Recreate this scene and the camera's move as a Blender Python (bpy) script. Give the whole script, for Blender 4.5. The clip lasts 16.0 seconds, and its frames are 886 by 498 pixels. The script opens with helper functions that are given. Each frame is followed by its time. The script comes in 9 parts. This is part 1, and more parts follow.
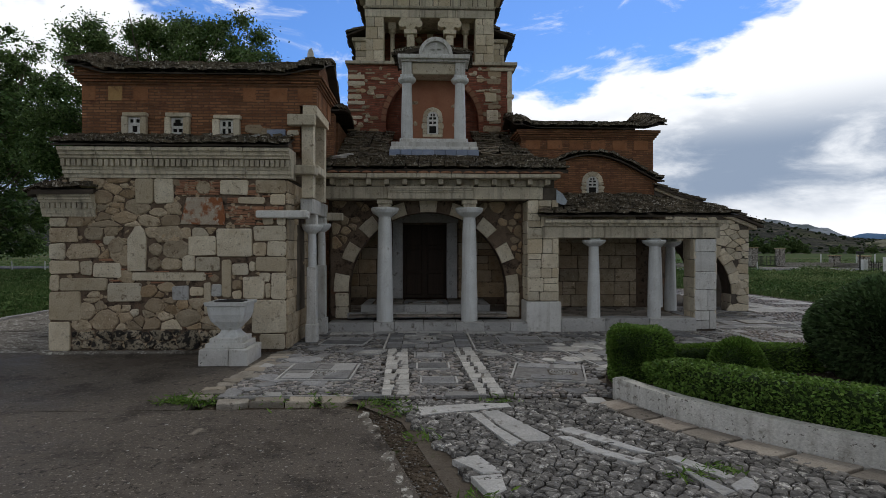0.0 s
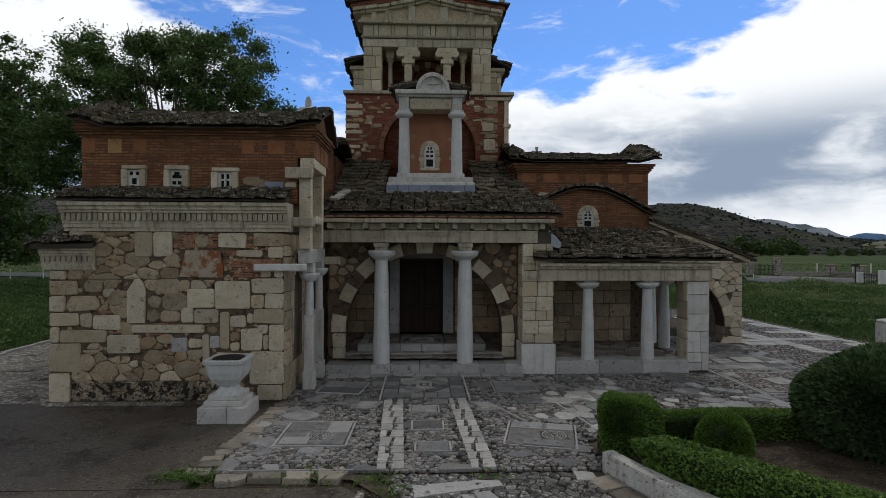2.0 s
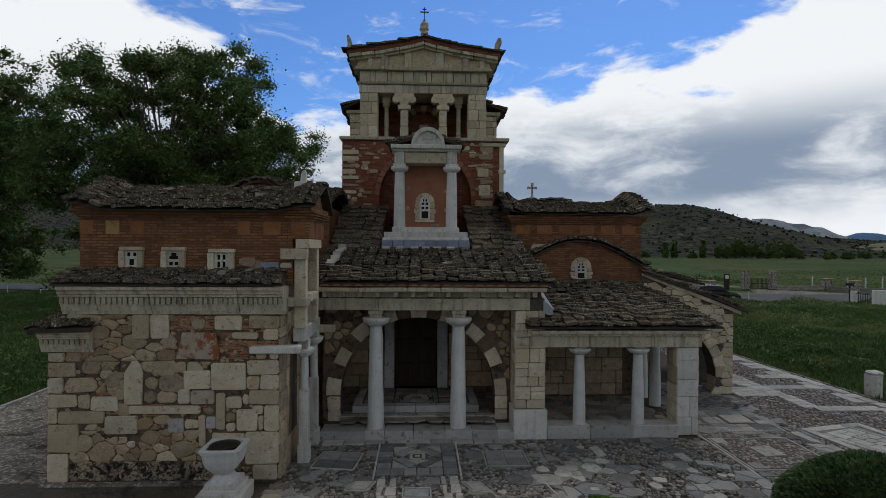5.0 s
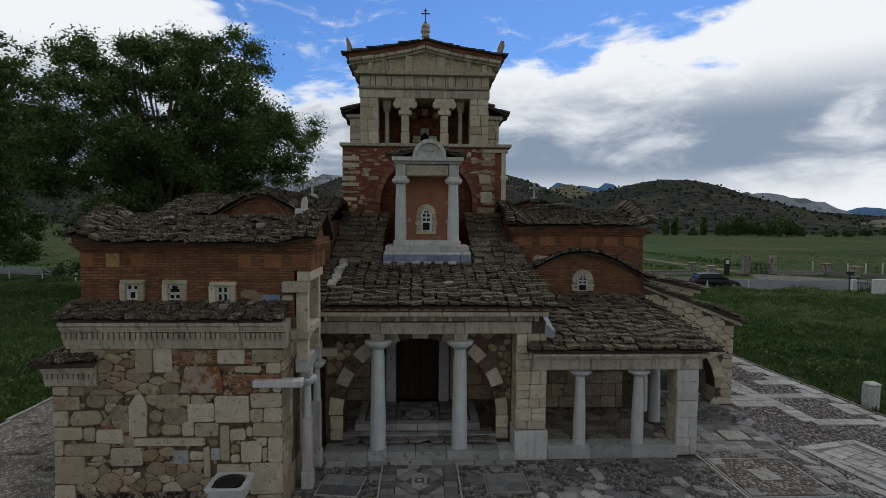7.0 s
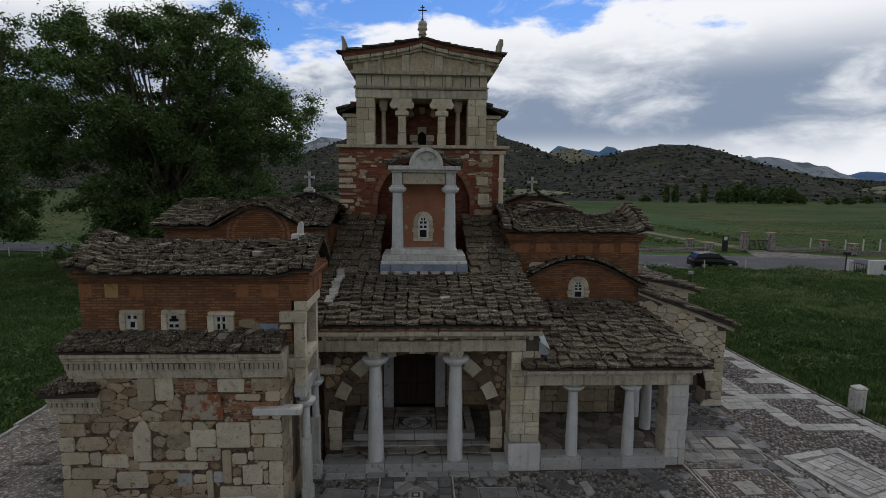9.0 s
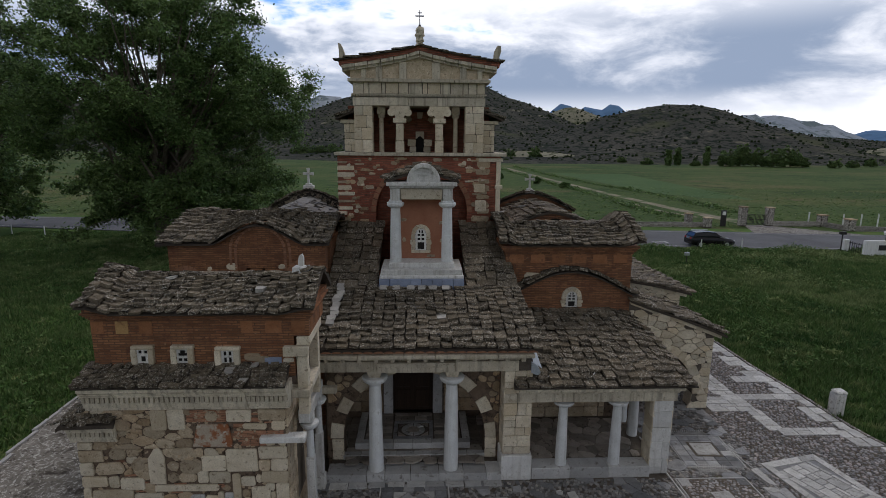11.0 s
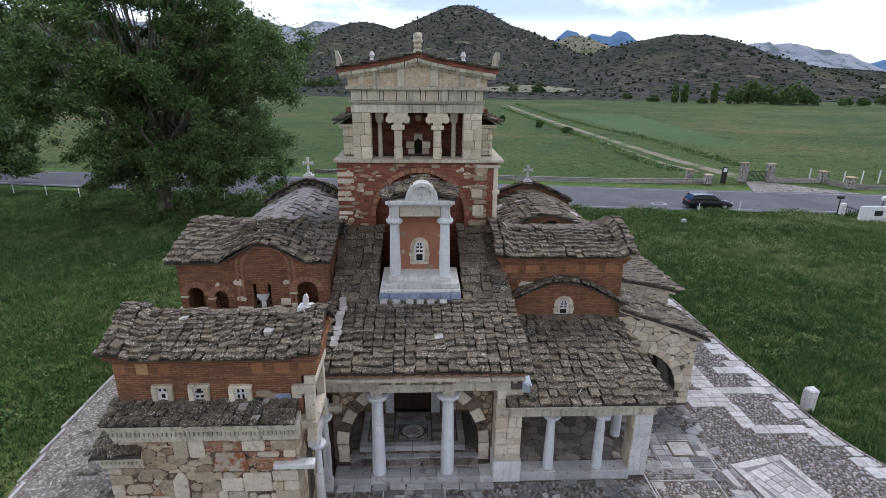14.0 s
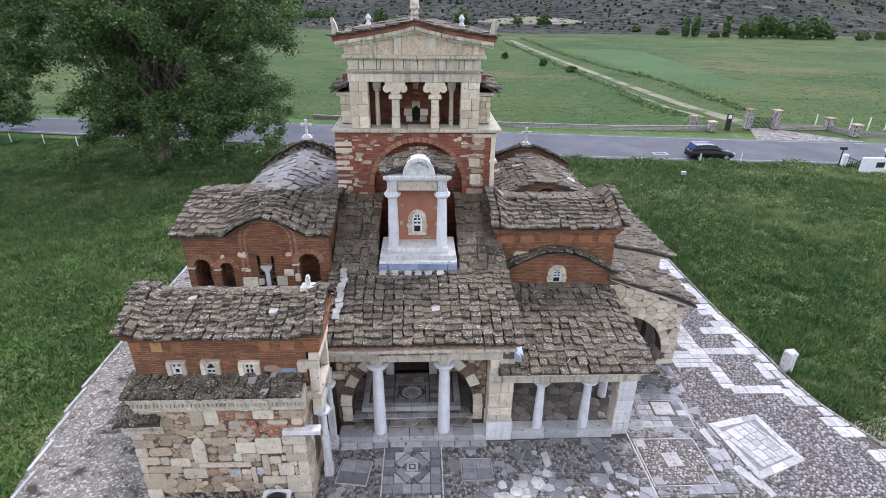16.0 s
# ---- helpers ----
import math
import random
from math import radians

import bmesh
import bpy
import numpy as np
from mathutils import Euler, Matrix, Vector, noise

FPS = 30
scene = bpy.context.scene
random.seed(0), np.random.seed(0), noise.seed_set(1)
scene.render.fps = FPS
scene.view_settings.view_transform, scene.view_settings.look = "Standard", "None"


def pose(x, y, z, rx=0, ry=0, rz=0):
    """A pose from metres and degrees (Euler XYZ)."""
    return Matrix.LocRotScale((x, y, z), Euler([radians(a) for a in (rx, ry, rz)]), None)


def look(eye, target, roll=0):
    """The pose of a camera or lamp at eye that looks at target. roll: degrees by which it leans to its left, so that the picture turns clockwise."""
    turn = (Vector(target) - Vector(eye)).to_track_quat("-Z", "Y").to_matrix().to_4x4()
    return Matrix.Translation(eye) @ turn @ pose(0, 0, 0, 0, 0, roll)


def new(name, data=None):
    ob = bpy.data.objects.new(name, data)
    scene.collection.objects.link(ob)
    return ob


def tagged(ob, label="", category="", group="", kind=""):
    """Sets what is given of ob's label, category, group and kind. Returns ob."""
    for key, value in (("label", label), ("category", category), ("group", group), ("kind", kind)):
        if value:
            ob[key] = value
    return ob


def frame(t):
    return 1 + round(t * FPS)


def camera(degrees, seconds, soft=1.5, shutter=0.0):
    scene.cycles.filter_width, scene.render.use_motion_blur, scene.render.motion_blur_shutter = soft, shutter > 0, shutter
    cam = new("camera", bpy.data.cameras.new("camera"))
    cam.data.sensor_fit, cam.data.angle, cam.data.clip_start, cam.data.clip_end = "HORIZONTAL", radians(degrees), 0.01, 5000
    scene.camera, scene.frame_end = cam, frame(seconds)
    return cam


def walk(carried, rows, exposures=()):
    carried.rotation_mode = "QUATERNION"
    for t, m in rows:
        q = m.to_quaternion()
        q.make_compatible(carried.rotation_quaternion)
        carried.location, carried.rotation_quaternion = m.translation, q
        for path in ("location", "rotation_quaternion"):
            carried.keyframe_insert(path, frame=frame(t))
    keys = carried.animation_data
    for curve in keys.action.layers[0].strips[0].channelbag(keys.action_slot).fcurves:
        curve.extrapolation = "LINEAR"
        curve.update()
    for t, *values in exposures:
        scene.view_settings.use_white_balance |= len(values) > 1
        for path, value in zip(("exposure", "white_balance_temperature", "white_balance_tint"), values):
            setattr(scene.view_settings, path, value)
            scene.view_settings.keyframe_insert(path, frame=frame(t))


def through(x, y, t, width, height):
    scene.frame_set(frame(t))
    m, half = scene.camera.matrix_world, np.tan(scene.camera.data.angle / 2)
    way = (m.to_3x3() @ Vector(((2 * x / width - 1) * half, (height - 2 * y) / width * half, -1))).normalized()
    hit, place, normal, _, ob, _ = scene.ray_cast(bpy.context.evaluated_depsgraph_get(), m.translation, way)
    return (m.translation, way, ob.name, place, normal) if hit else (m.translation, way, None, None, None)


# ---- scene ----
cam = camera(79.7, 16.0, soft=0.6)
METRES, EYE, TILT, LEAN, TURN = 12.5, 2.2, 0.0, 0.0, -2.0
ROWS = [
    (0.0, 0.0, 0.0, 0.0, 0.0, 0.0, 0.0),
    (0.5, -0.0048, 0.0017, 0.0245, -0.06, -0.06, -0.1),
    (1.0, -0.004, 0.0001, 0.049, -0.08, -0.09, -0.13),
    (1.5, 0.0004, -0.0038, 0.0729, -0.08, -0.13, -0.15),
    (2.0, 0.0055, -0.0132, 0.0963, -0.15, -0.16, -0.16),
    (2.5, 0.012, -0.023, 0.1188, -0.2, -0.19, -0.2),
    (3.0, 0.0153, -0.0268, 0.1356, -0.22, -0.23, -0.25),
    (3.5, 0.0168, -0.026, 0.1644, -0.24, -0.28, -0.27),
    (4.0, 0.0161, -0.0233, 0.1916, -0.28, -0.3, -0.3),
    (4.5, 0.0152, -0.0263, 0.2226, -0.31, -0.36, -0.32),
    (5.0, 0.0145, -0.0282, 0.2488, -0.34, -0.38, -0.35),
    (7.5, 0.0101, -0.0177, 0.3858, -0.3, -4.18, -0.44),
    (8.0, 0.0126, -0.0173, 0.4159, -0.32, -5.11, -0.46),
    (8.5, 0.0145, -0.0158, 0.4511, -0.32, -6.13, -0.48),
    (9.0, 0.0174, -0.0151, 0.4812, -0.34, -7.1, -0.51),
    (11.5, 0.0257, -0.0325, 0.6789, -0.28, -12.51, -0.51),
    (12.0, 0.0219, -0.0365, 0.7231, -0.27, -13.57, -0.53),
    (12.5, 0.0207, -0.0331, 0.7689, -0.26, -14.71, -0.53),
    (13.0, 0.0239, -0.0279, 0.8089, -0.22, -15.94, -0.56),
    (13.5, 0.0289, -0.0222, 0.8448, -0.22, -17.27, -0.58),
    (14.0, 0.0318, -0.0196, 0.875, -0.19, -18.62, -0.58),
    (14.5, 0.0367, -0.0177, 0.9052, -0.13, -20.25, -0.57),
    (15.0, 0.0393, -0.0167, 0.932, -0.11, -21.84, -0.57),
    (15.5, 0.0431, -0.0194, 0.9591, -0.06, -23.52, -0.59),
    (16.0, 0.0437, -0.0228, 0.9861, -0.02, -25.32, -0.58),
]
EXPOSURE = [(0.0, -0.44, 6350, 10), (5.0, -0.70, 6320, 9), (9.0, -0.68, 6330, 11), (11.5, -0.18, 6180, 14), (12.5, 0.16, 6030, 15), (13.5, 0.57, 5920, 17), (14.5, 0.99, 5830, 18), (16.0, 1.48, 5770, 20)]
walk(cam, [(t, pose(0, 0, EYE, TILT, LEAN, TURN) @ pose(METRES * x, METRES * y, METRES * z, 90 + pitch, roll, yaw)) for t, x, y, z, yaw, pitch, roll in ROWS], EXPOSURE)

# ---- daylight: broken cloud, a weak wide sun ----
SUN_ELEVATION, SUN_ROTATION = 56.0, 28.0
world = bpy.data.worlds.new("sky")
scene.world = world
world.use_nodes = True
wn, wl = world.node_tree.nodes, world.node_tree.links
wn.clear()
w_out = wn.new("ShaderNodeOutputWorld")
w_bg = wn.new("ShaderNodeBackground")
w_sky = wn.new("ShaderNodeTexSky")
w_sky.sky_type, w_sky.sun_disc = "NISHITA", False
w_sky.sun_elevation, w_sky.sun_rotation = radians(SUN_ELEVATION), radians(SUN_ROTATION)
w_sky.air_density, w_sky.dust_density, w_sky.ozone_density = 1.0, 0.4, 1.5
w_tc = wn.new("ShaderNodeTexCoord")
w_sep = wn.new("ShaderNodeSeparateXYZ")
wl.new(w_tc.outputs["Generated"], w_sep.inputs[0])


def w_math(op, a, b=None, clamp=False):
    n = wn.new("ShaderNodeMath")
    n.operation, n.use_clamp = op, clamp
    for i, v in enumerate((a, b)):
        if v is None:
            continue
        if isinstance(v, (int, float)):
            n.inputs[i].default_value = v
        else:
            wl.new(v, n.inputs[i])
    return n.outputs[0]


# billowing cloud, denser towards the horizon; its deeper parts are greyer
w_map = wn.new("ShaderNodeMapping")
w_map.inputs["Location"].default_value, w_map.inputs["Scale"].default_value = (0.35, 0.1, 0.0), (1.0, 1.0, 2.6)
wl.new(w_tc.outputs["Generated"], w_map.inputs[0])


def w_noise(scale, detail, rough, distort=0.0):
    n = wn.new("ShaderNodeTexNoise")
    n.inputs["Scale"].default_value, n.inputs["Detail"].default_value = scale, detail
    n.inputs["Roughness"].default_value, n.inputs["Distortion"].default_value = rough, distort
    wl.new(w_map.outputs[0], n.inputs["Vector"])
    return n.outputs[0]


def w_range(v, lo, hi):
    n = wn.new("ShaderNodeMapRange")
    n.interpolation_type = "SMOOTHSTEP"
    n.inputs["From Min"].default_value, n.inputs["From Max"].default_value = lo, hi
    wl.new(v, n.inputs["Value"])
    return n.outputs[0]


w_low = w_math("SUBTRACT", w_math("MAXIMUM", w_math("MULTIPLY", w_sep.outputs[0], 0.22), w_math("MULTIPLY", w_math("ADD", w_sep.outputs[0], 0.34), -0.62)), w_math("MAXIMUM", w_sep.outputs[2], 0.0))
w_cover = w_math("ADD", w_noise(3.4, 10.0, 0.56, 0.25), w_math("MULTIPLY", w_math("MAXIMUM", w_math("ADD", w_low, 0.33), -0.10), 0.95))
w_high = w_range(w_sep.outputs[2], 0.46, 0.72)
w_cover = w_math("ADD", w_cover, w_math("MULTIPLY", w_high, 0.34))
w_back = w_range(w_math("MULTIPLY", w_sep.outputs[1], -1.0), 0.0, 0.45)
w_cover = w_math("ADD", w_cover, w_math("MULTIPLY", w_back, 0.3))
w_wisp = w_math("MULTIPLY", w_range(w_noise(7.0, 8.0, 0.62, 0.6), 0.53, 0.72), 0.75)
w_mask = w_math("MAXIMUM", w_range(w_cover, 0.50, 0.59), w_wisp)
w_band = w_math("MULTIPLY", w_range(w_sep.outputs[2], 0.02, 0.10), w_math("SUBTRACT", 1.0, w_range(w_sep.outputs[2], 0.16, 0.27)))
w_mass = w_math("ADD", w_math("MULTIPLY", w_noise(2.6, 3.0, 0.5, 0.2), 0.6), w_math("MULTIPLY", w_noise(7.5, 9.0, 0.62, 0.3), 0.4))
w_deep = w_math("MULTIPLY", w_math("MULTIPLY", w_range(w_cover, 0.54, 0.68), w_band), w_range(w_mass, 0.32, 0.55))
# cloud is brighter on the sun's side of the sky
w_bright = wn.new("ShaderNodeMix")
w_bright.data_type = "RGBA"
w_bright.inputs["A"].default_value, w_bright.inputs["B"].default_value = (5.0, 5.1, 5.2, 1), (11.2, 11.3, 11.4, 1)
wl.new(w_range(w_sep.outputs[1], -0.6, 0.75), w_bright.inputs["Factor"])
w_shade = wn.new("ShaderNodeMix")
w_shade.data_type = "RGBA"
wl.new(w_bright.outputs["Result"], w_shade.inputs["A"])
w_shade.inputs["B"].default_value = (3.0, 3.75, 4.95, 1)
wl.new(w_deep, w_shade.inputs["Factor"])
# a dull grey sheet overhead
w_over = wn.new("ShaderNodeMix")
w_over.data_type = "RGBA"
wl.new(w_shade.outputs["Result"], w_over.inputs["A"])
w_over.inputs["B"].default_value = (2.72, 2.8, 2.85, 1)
wl.new(w_high, w_over.inputs["Factor"])
w_tint = wn.new("ShaderNodeMix")
w_tint.data_type, w_tint.blend_type = "RGBA", "MULTIPLY"
w_tint.inputs["Factor"].default_value = 1.0
w_tint.inputs["B"].default_value = (0.66, 1.0, 1.50, 1)
wl.new(w_sky.outputs[0], w_tint.inputs["A"])
w_mix = wn.new("ShaderNodeMix")
w_mix.data_type = "RGBA"
wl.new(w_mask, w_mix.inputs["Factor"])
wl.new(w_tint.outputs["Result"], w_mix.inputs["A"])
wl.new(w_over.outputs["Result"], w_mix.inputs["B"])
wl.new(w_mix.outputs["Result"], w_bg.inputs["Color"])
w_bg.inputs["Strength"].default_value = 0.13
wl.new(w_bg.outputs[0], w_out.inputs[0])

sun = new("sun", bpy.data.lights.new("sun", "SUN"))
sun.data.energy, sun.data.angle, sun.data.color = 1.0, radians(12), (1.0, 0.95, 0.88)
_e, _r = radians(SUN_ELEVATION), radians(SUN_ROTATION)
sun.matrix_world = look((math.sin(_r) * math.cos(_e) * 50, math.cos(_r) * math.cos(_e) * 50, math.sin(_e) * 50), (0, 0, 0))

# ---- materials ----


def mat(name, c1, c2, scale=3.0, rough=0.8, bump=0.3, fine=45.0, vary=0.0, island=False, spots=None, metal=0.0,
        bricks=None, streak=None, tint=None, depth=0.02, gloss_noise=0.0, squash=(1, 1, 1), spec=0.3, through=0.0):
    """A node material: two colours mixed by a coarse and a fine noise; vary: brightness from piece to piece; spots: (colour, scale,
    threshold, softness); bricks: (length, height, joint, joint colour); streak: (colour, amount) running down."""
    m = bpy.data.materials.new(name)
    m.use_nodes = True
    n, l = m.node_tree.nodes, m.node_tree.links
    b = n["Principled BSDF"]
    geo = n.new("ShaderNodeNewGeometry")
    pos = geo.outputs["Position"]
    if squash != (1, 1, 1):
        mp = n.new("ShaderNodeMapping")
        mp.inputs["Scale"].default_value = squash
        l.new(pos, mp.inputs[0])
        pos = mp.outputs[0]

    def noise_node(s, d=4.0, r=0.6):
        q = n.new("ShaderNodeTexNoise")
        q.inputs["Scale"].default_value, q.inputs["Detail"].default_value, q.inputs["Roughness"].default_value = s, d, r
        l.new(pos, q.inputs["Vector"])
        return q.outputs[0]

    def mixc(f, a, c):
        q = n.new("ShaderNodeMix")
        q.data_type = "RGBA"
        for key, v in (("Factor", f), ("A", a), ("B", c)):
            if isinstance(v, (int, float)):
                q.inputs[key].default_value = v
            elif isinstance(v, tuple):
                q.inputs[key].default_value = (*v, 1)
            else:
                l.new(v, q.inputs[key])
        return q.outputs["Result"]

    def ramp(v, lo, hi):
        q = n.new("ShaderNodeMapRange")
        q.inputs["From Min"].default_value, q.inputs["From Max"].default_value = lo, hi
        l.new(v, q.inputs["Value"])
        return q.outputs[0]

    coarse, grain = noise_node(scale), noise_node(fine, 3.0)
    col = mixc(ramp(coarse, 0.3, 0.7), c1, c2)
    height = grain
    if bricks:
        blen, bhgt, joint, jcol = bricks
        sp = n.new("ShaderNodeSeparateXYZ")
        l.new(geo.outputs["Position"], sp.inputs[0])
        ad = n.new("ShaderNodeMath")
        l.new(sp.outputs[0], ad.inputs[0])
        l.new(sp.outputs[1], ad.inputs[1])
        # courses run a little uneven
        wob = n.new("ShaderNodeMath")
        wob.operation = "MULTIPLY_ADD"
        wob.inputs[1].default_value = bhgt * 0.9
        l.new(coarse, wob.inputs[0])
        l.new(sp.outputs[2], wob.inputs[2])
        cb = n.new("ShaderNodeCombineXYZ")
        l.new(ad.outputs[0], cb.inputs[0])
        l.new(wob.outputs[0], cb.inputs[1])
        bt = n.new("ShaderNodeTexBrick")
        bt.inputs["Scale"].default_value = 1.0
        bt.inputs["Brick Width"].default_value, bt.inputs["Row Height"].default_value = blen, bhgt
        bt.inputs["Mortar Size"].default_value, bt.inputs["Mortar Smooth"].default_value = joint, 0.3
        bt.inputs["Color1"].default_value, bt.inputs["Color2"].default_value = (0.70, 0.70, 0.70, 1), (1.26, 1.24, 1.22, 1)
        bt.inputs["Mortar"].default_value = (1, 1, 1, 1)
        l.new(cb.outputs[0], bt.inputs["Vector"])
        mul = n.new("ShaderNodeMix")
        mul.data_type, mul.blend_type = "RGBA", "MULTIPLY"
        mul.inputs["Factor"].default_value = 1.0
        l.new(col, mul.inputs["A"])
        l.new(bt.outputs["Color"], mul.inputs["B"])
        col = mixc(bt.outputs["Fac"], mul.outputs["Result"], jcol)
        hh = n.new("ShaderNodeMath")
        hh.operation = "SUBTRACT"
        l.new(grain, hh.inputs[0])
        l.new(bt.outputs["Fac"], hh.inputs[1])
        height = hh.outputs[0]
    if spots:
        for sc, ss, lo, soft in spots:
            col = mixc(ramp(noise_node(ss, 5.0, 0.7), lo, lo + soft), col, sc)
    if streak:
        sm = n.new("ShaderNodeMapping")
        sm.inputs["Scale"].default_value = (9, 9, 0.5)
        l.new(geo.outputs["Position"], sm.inputs[0])
        sn = n.new("ShaderNodeTexNoise")
        sn.inputs["Scale"].default_value = 1.0
        l.new(sm.outputs[0], sn.inputs["Vector"])
        q = n.new("ShaderNodeMath")
        q.operation = "MULTIPLY"
        q.inputs[1].default_value = streak[1]
        l.new(ramp(sn.outputs[0], 0.5, 0.75), q.inputs[0])
        col = mixc(q.outputs[0], col, streak[0])
    # fine grain in the colour
    hsv = n.new("ShaderNodeHueSaturation")
    l.new(col, hsv.inputs["Color"])
    val = n.new("ShaderNodeMapRange")
    val.inputs["To Min"].default_value, val.inputs["To Max"].default_value = 0.60, 1.40
    l.new(grain, val.inputs["Value"])
    last = val.outputs[0]
    if vary:
        src = geo.outputs["Random Per Island"] if island else n.new("ShaderNodeObjectInfo").outputs["Random"]
        rr = n.new("ShaderNodeMapRange")
        rr.inputs["To Min"].default_value, rr.inputs["To Max"].default_value = 1 - vary, 1 + vary
        l.new(src, rr.inputs["Value"])
        mm = n.new("ShaderNodeMath")
        mm.operation = "MULTIPLY"
        l.new(last, mm.inputs[0])
        l.new(rr.outputs[0], mm.inputs[1])
        last = mm.outputs[0]
        if tint:
            fr = n.new("ShaderNodeMath")
            fr.operation = "FRACT"
            t7 = n.new("ShaderNodeMath")
            t7.operation = "MULTIPLY"
            t7.inputs[1].default_value = 7.31
            l.new(src, t7.inputs[0])
            l.new(t7.outputs[0], fr.inputs[0])
            l.new(mixc(ramp(fr.outputs[0], 0.45, 1.0), col, mixc(0.55, col, tint)), hsv.inputs["Color"])
    l.new(last, hsv.inputs["Value"])
    l.new(hsv.outputs[0], b.inputs["Base Color"])
    b.inputs["Metallic"].default_value = metal
    b.inputs["Specular IOR Level"].default_value = spec
    if through:
        # thin leaves let light through
        tl, mx = n.new("ShaderNodeBsdfTranslucent"), n.new("ShaderNodeMixShader")
        mx.inputs[0].default_value = through
        l.new(hsv.outputs[0], tl.inputs["Color"])
        l.new(b.outputs[0], mx.inputs[1])
        l.new(tl.outputs[0], mx.inputs[2])
        l.new(mx.outputs[0], n["Material Output"].inputs["Surface"])
    if gloss_noise:
        gr = n.new("ShaderNodeMapRange")
        gr.inputs["From Min"].default_value, gr.inputs["From Max"].default_value = 0.35, 0.65
        gr.inputs["To Min"].default_value, gr.inputs["To Max"].default_value = rough - gloss_noise, rough + gloss_noise
        l.new(coarse, gr.inputs["Value"])
        l.new(gr.outputs[0], b.inputs["Roughness"])
    else:
        b.inputs["Roughness"].default_value = rough
    if bump:
        bp = n.new("ShaderNodeBump")
        bp.inputs["Strength"].default_value, bp.inputs["Distance"].default_value = bump, depth
        l.new(height, bp.inputs["Height"])
        l.new(bp.outputs[0], b.inputs["Normal"])
    return m


M_MARBLE = mat("white_marble", (0.57, 0.56, 0.53), (0.71, 0.70, 0.675), 2.5, 0.6, 0.35, 50, vary=0.12, spots=[((0.34, 0.32, 0.28), 7.0, 0.57, 0.14), ((0.20, 0.18, 0.16), 24.0, 0.63, 0.06)], streak=((0.30, 0.27, 0.22), 0.5))
M_COLUMN = mat("column_marble", (0.60, 0.61, 0.60), (0.74, 0.75, 0.745), 3.0, 0.5, 0.2, 70, vary=0.06, streak=((0.42, 0.40, 0.36), 0.45), spots=[((0.46, 0.45, 0.42), 6.0, 0.58, 0.12)])
M_LIME = mat("cream_limestone", (0.36, 0.285, 0.19), (0.53, 0.44, 0.32), 4.0, 0.9, 1.0, 34, vary=0.30, tint=(0.32, 0.225, 0.135), spots=[((0.19, 0.135, 0.085), 9.0, 0.56, 0.11), ((0.66, 0.59, 0.47), 14.0, 0.60, 0.08), ((0.15, 0.11, 0.075), 30.0, 0.62, 0.05)])
M_STEP = mat("worn_step_marble", (0.37, 0.365, 0.355), (0.52, 0.51, 0.495), 3.0, 0.7, 0.5, 40, vary=0.2, spots=[((0.18, 0.165, 0.145), 6.0, 0.55, 0.14)])
M_LIMEPALE = mat("pale_limestone", (0.54, 0.46, 0.335), (0.70, 0.63, 0.50), 3.0, 0.87, 0.8, 40, vary=0.20, tint=(0.48, 0.375, 0.235), spots=[((0.27, 0.21, 0.145), 8.0, 0.57, 0.12), ((0.14, 0.115, 0.09), 22.0, 0.62, 0.06)])
M_ENTAB = mat("weathered_entablature_stone", (0.47, 0.41, 0.31), (0.63, 0.57, 0.45), 2.5, 0.87, 0.7, 42, vary=0.14, spots=[((0.25, 0.21, 0.16), 8.0, 0.57, 0.14), ((0.12, 0.10, 0.08), 20.0, 0.61, 0.08)], streak=((0.17, 0.145, 0.115), 0.65))
M_RUBBLE = mat("brown_rubble", (0.29, 0.195, 0.11), (0.47, 0.36, 0.235), 5.0, 0.9, 1.0, 34, vary=0.32, tint=(0.46, 0.39, 0.29), spots=[((0.12, 0.085, 0.055), 10.0, 0.55, 0.11)])
M_DARKRUB = mat("dark_footing_rubble", (0.26, 0.215, 0.15), (0.42, 0.36, 0.27), 5.0, 0.9, 1.0, 30, vary=0.3, spots=[((0.035, 0.03, 0.026), 6.5, 0.485, 0.05), ((0.03, 0.028, 0.025), 17.0, 0.55, 0.05)])
M_MORTAR = mat("earth_mortar", (0.115, 0.08, 0.055), (0.19, 0.14, 0.10), 4.0, 0.95, 1.0, 25, spots=[((0.045, 0.031, 0.023), 6.0, 0.53, 0.1), ((0.22, 0.10, 0.057), 2.4, 0.61, 0.1)])
M_JOINT = mat("grey_mortar", (0.075, 0.062, 0.05), (0.14, 0.118, 0.095), 4.0, 0.95, 0.6, 30)
M_BRICK = mat("red_brick", (0.215, 0.092, 0.046), (0.35, 0.168, 0.082), 2.2, 0.9, 1.0, 40, bricks=(0.27, 0.066, 0.013, (0.165, 0.090, 0.055)), spots=[((0.14, 0.062, 0.04), 3.0, 0.55, 0.15), ((0.36, 0.22, 0.13), 9.0, 0.64, 0.06)])
M_TOWERBRICK = mat("dark_red_brick", (0.23, 0.068, 0.042), (0.35, 0.125, 0.078), 2.0, 0.9, 1.0, 35, bricks=(0.3, 0.07, 0.012, (0.20, 0.105, 0.07)), spots=[((0.11, 0.05, 0.037), 2.2, 0.54, 0.15), ((0.42, 0.33, 0.24), 5.0, 0.66, 0.05)])
M_TERRA = mat("terracotta_panel", (0.27, 0.116, 0.053), (0.36, 0.165, 0.08), 5.0, 0.9, 0.6, 45, vary=0.15, spots=[((0.20, 0.095, 0.055), 9.0, 0.56, 0.12)])
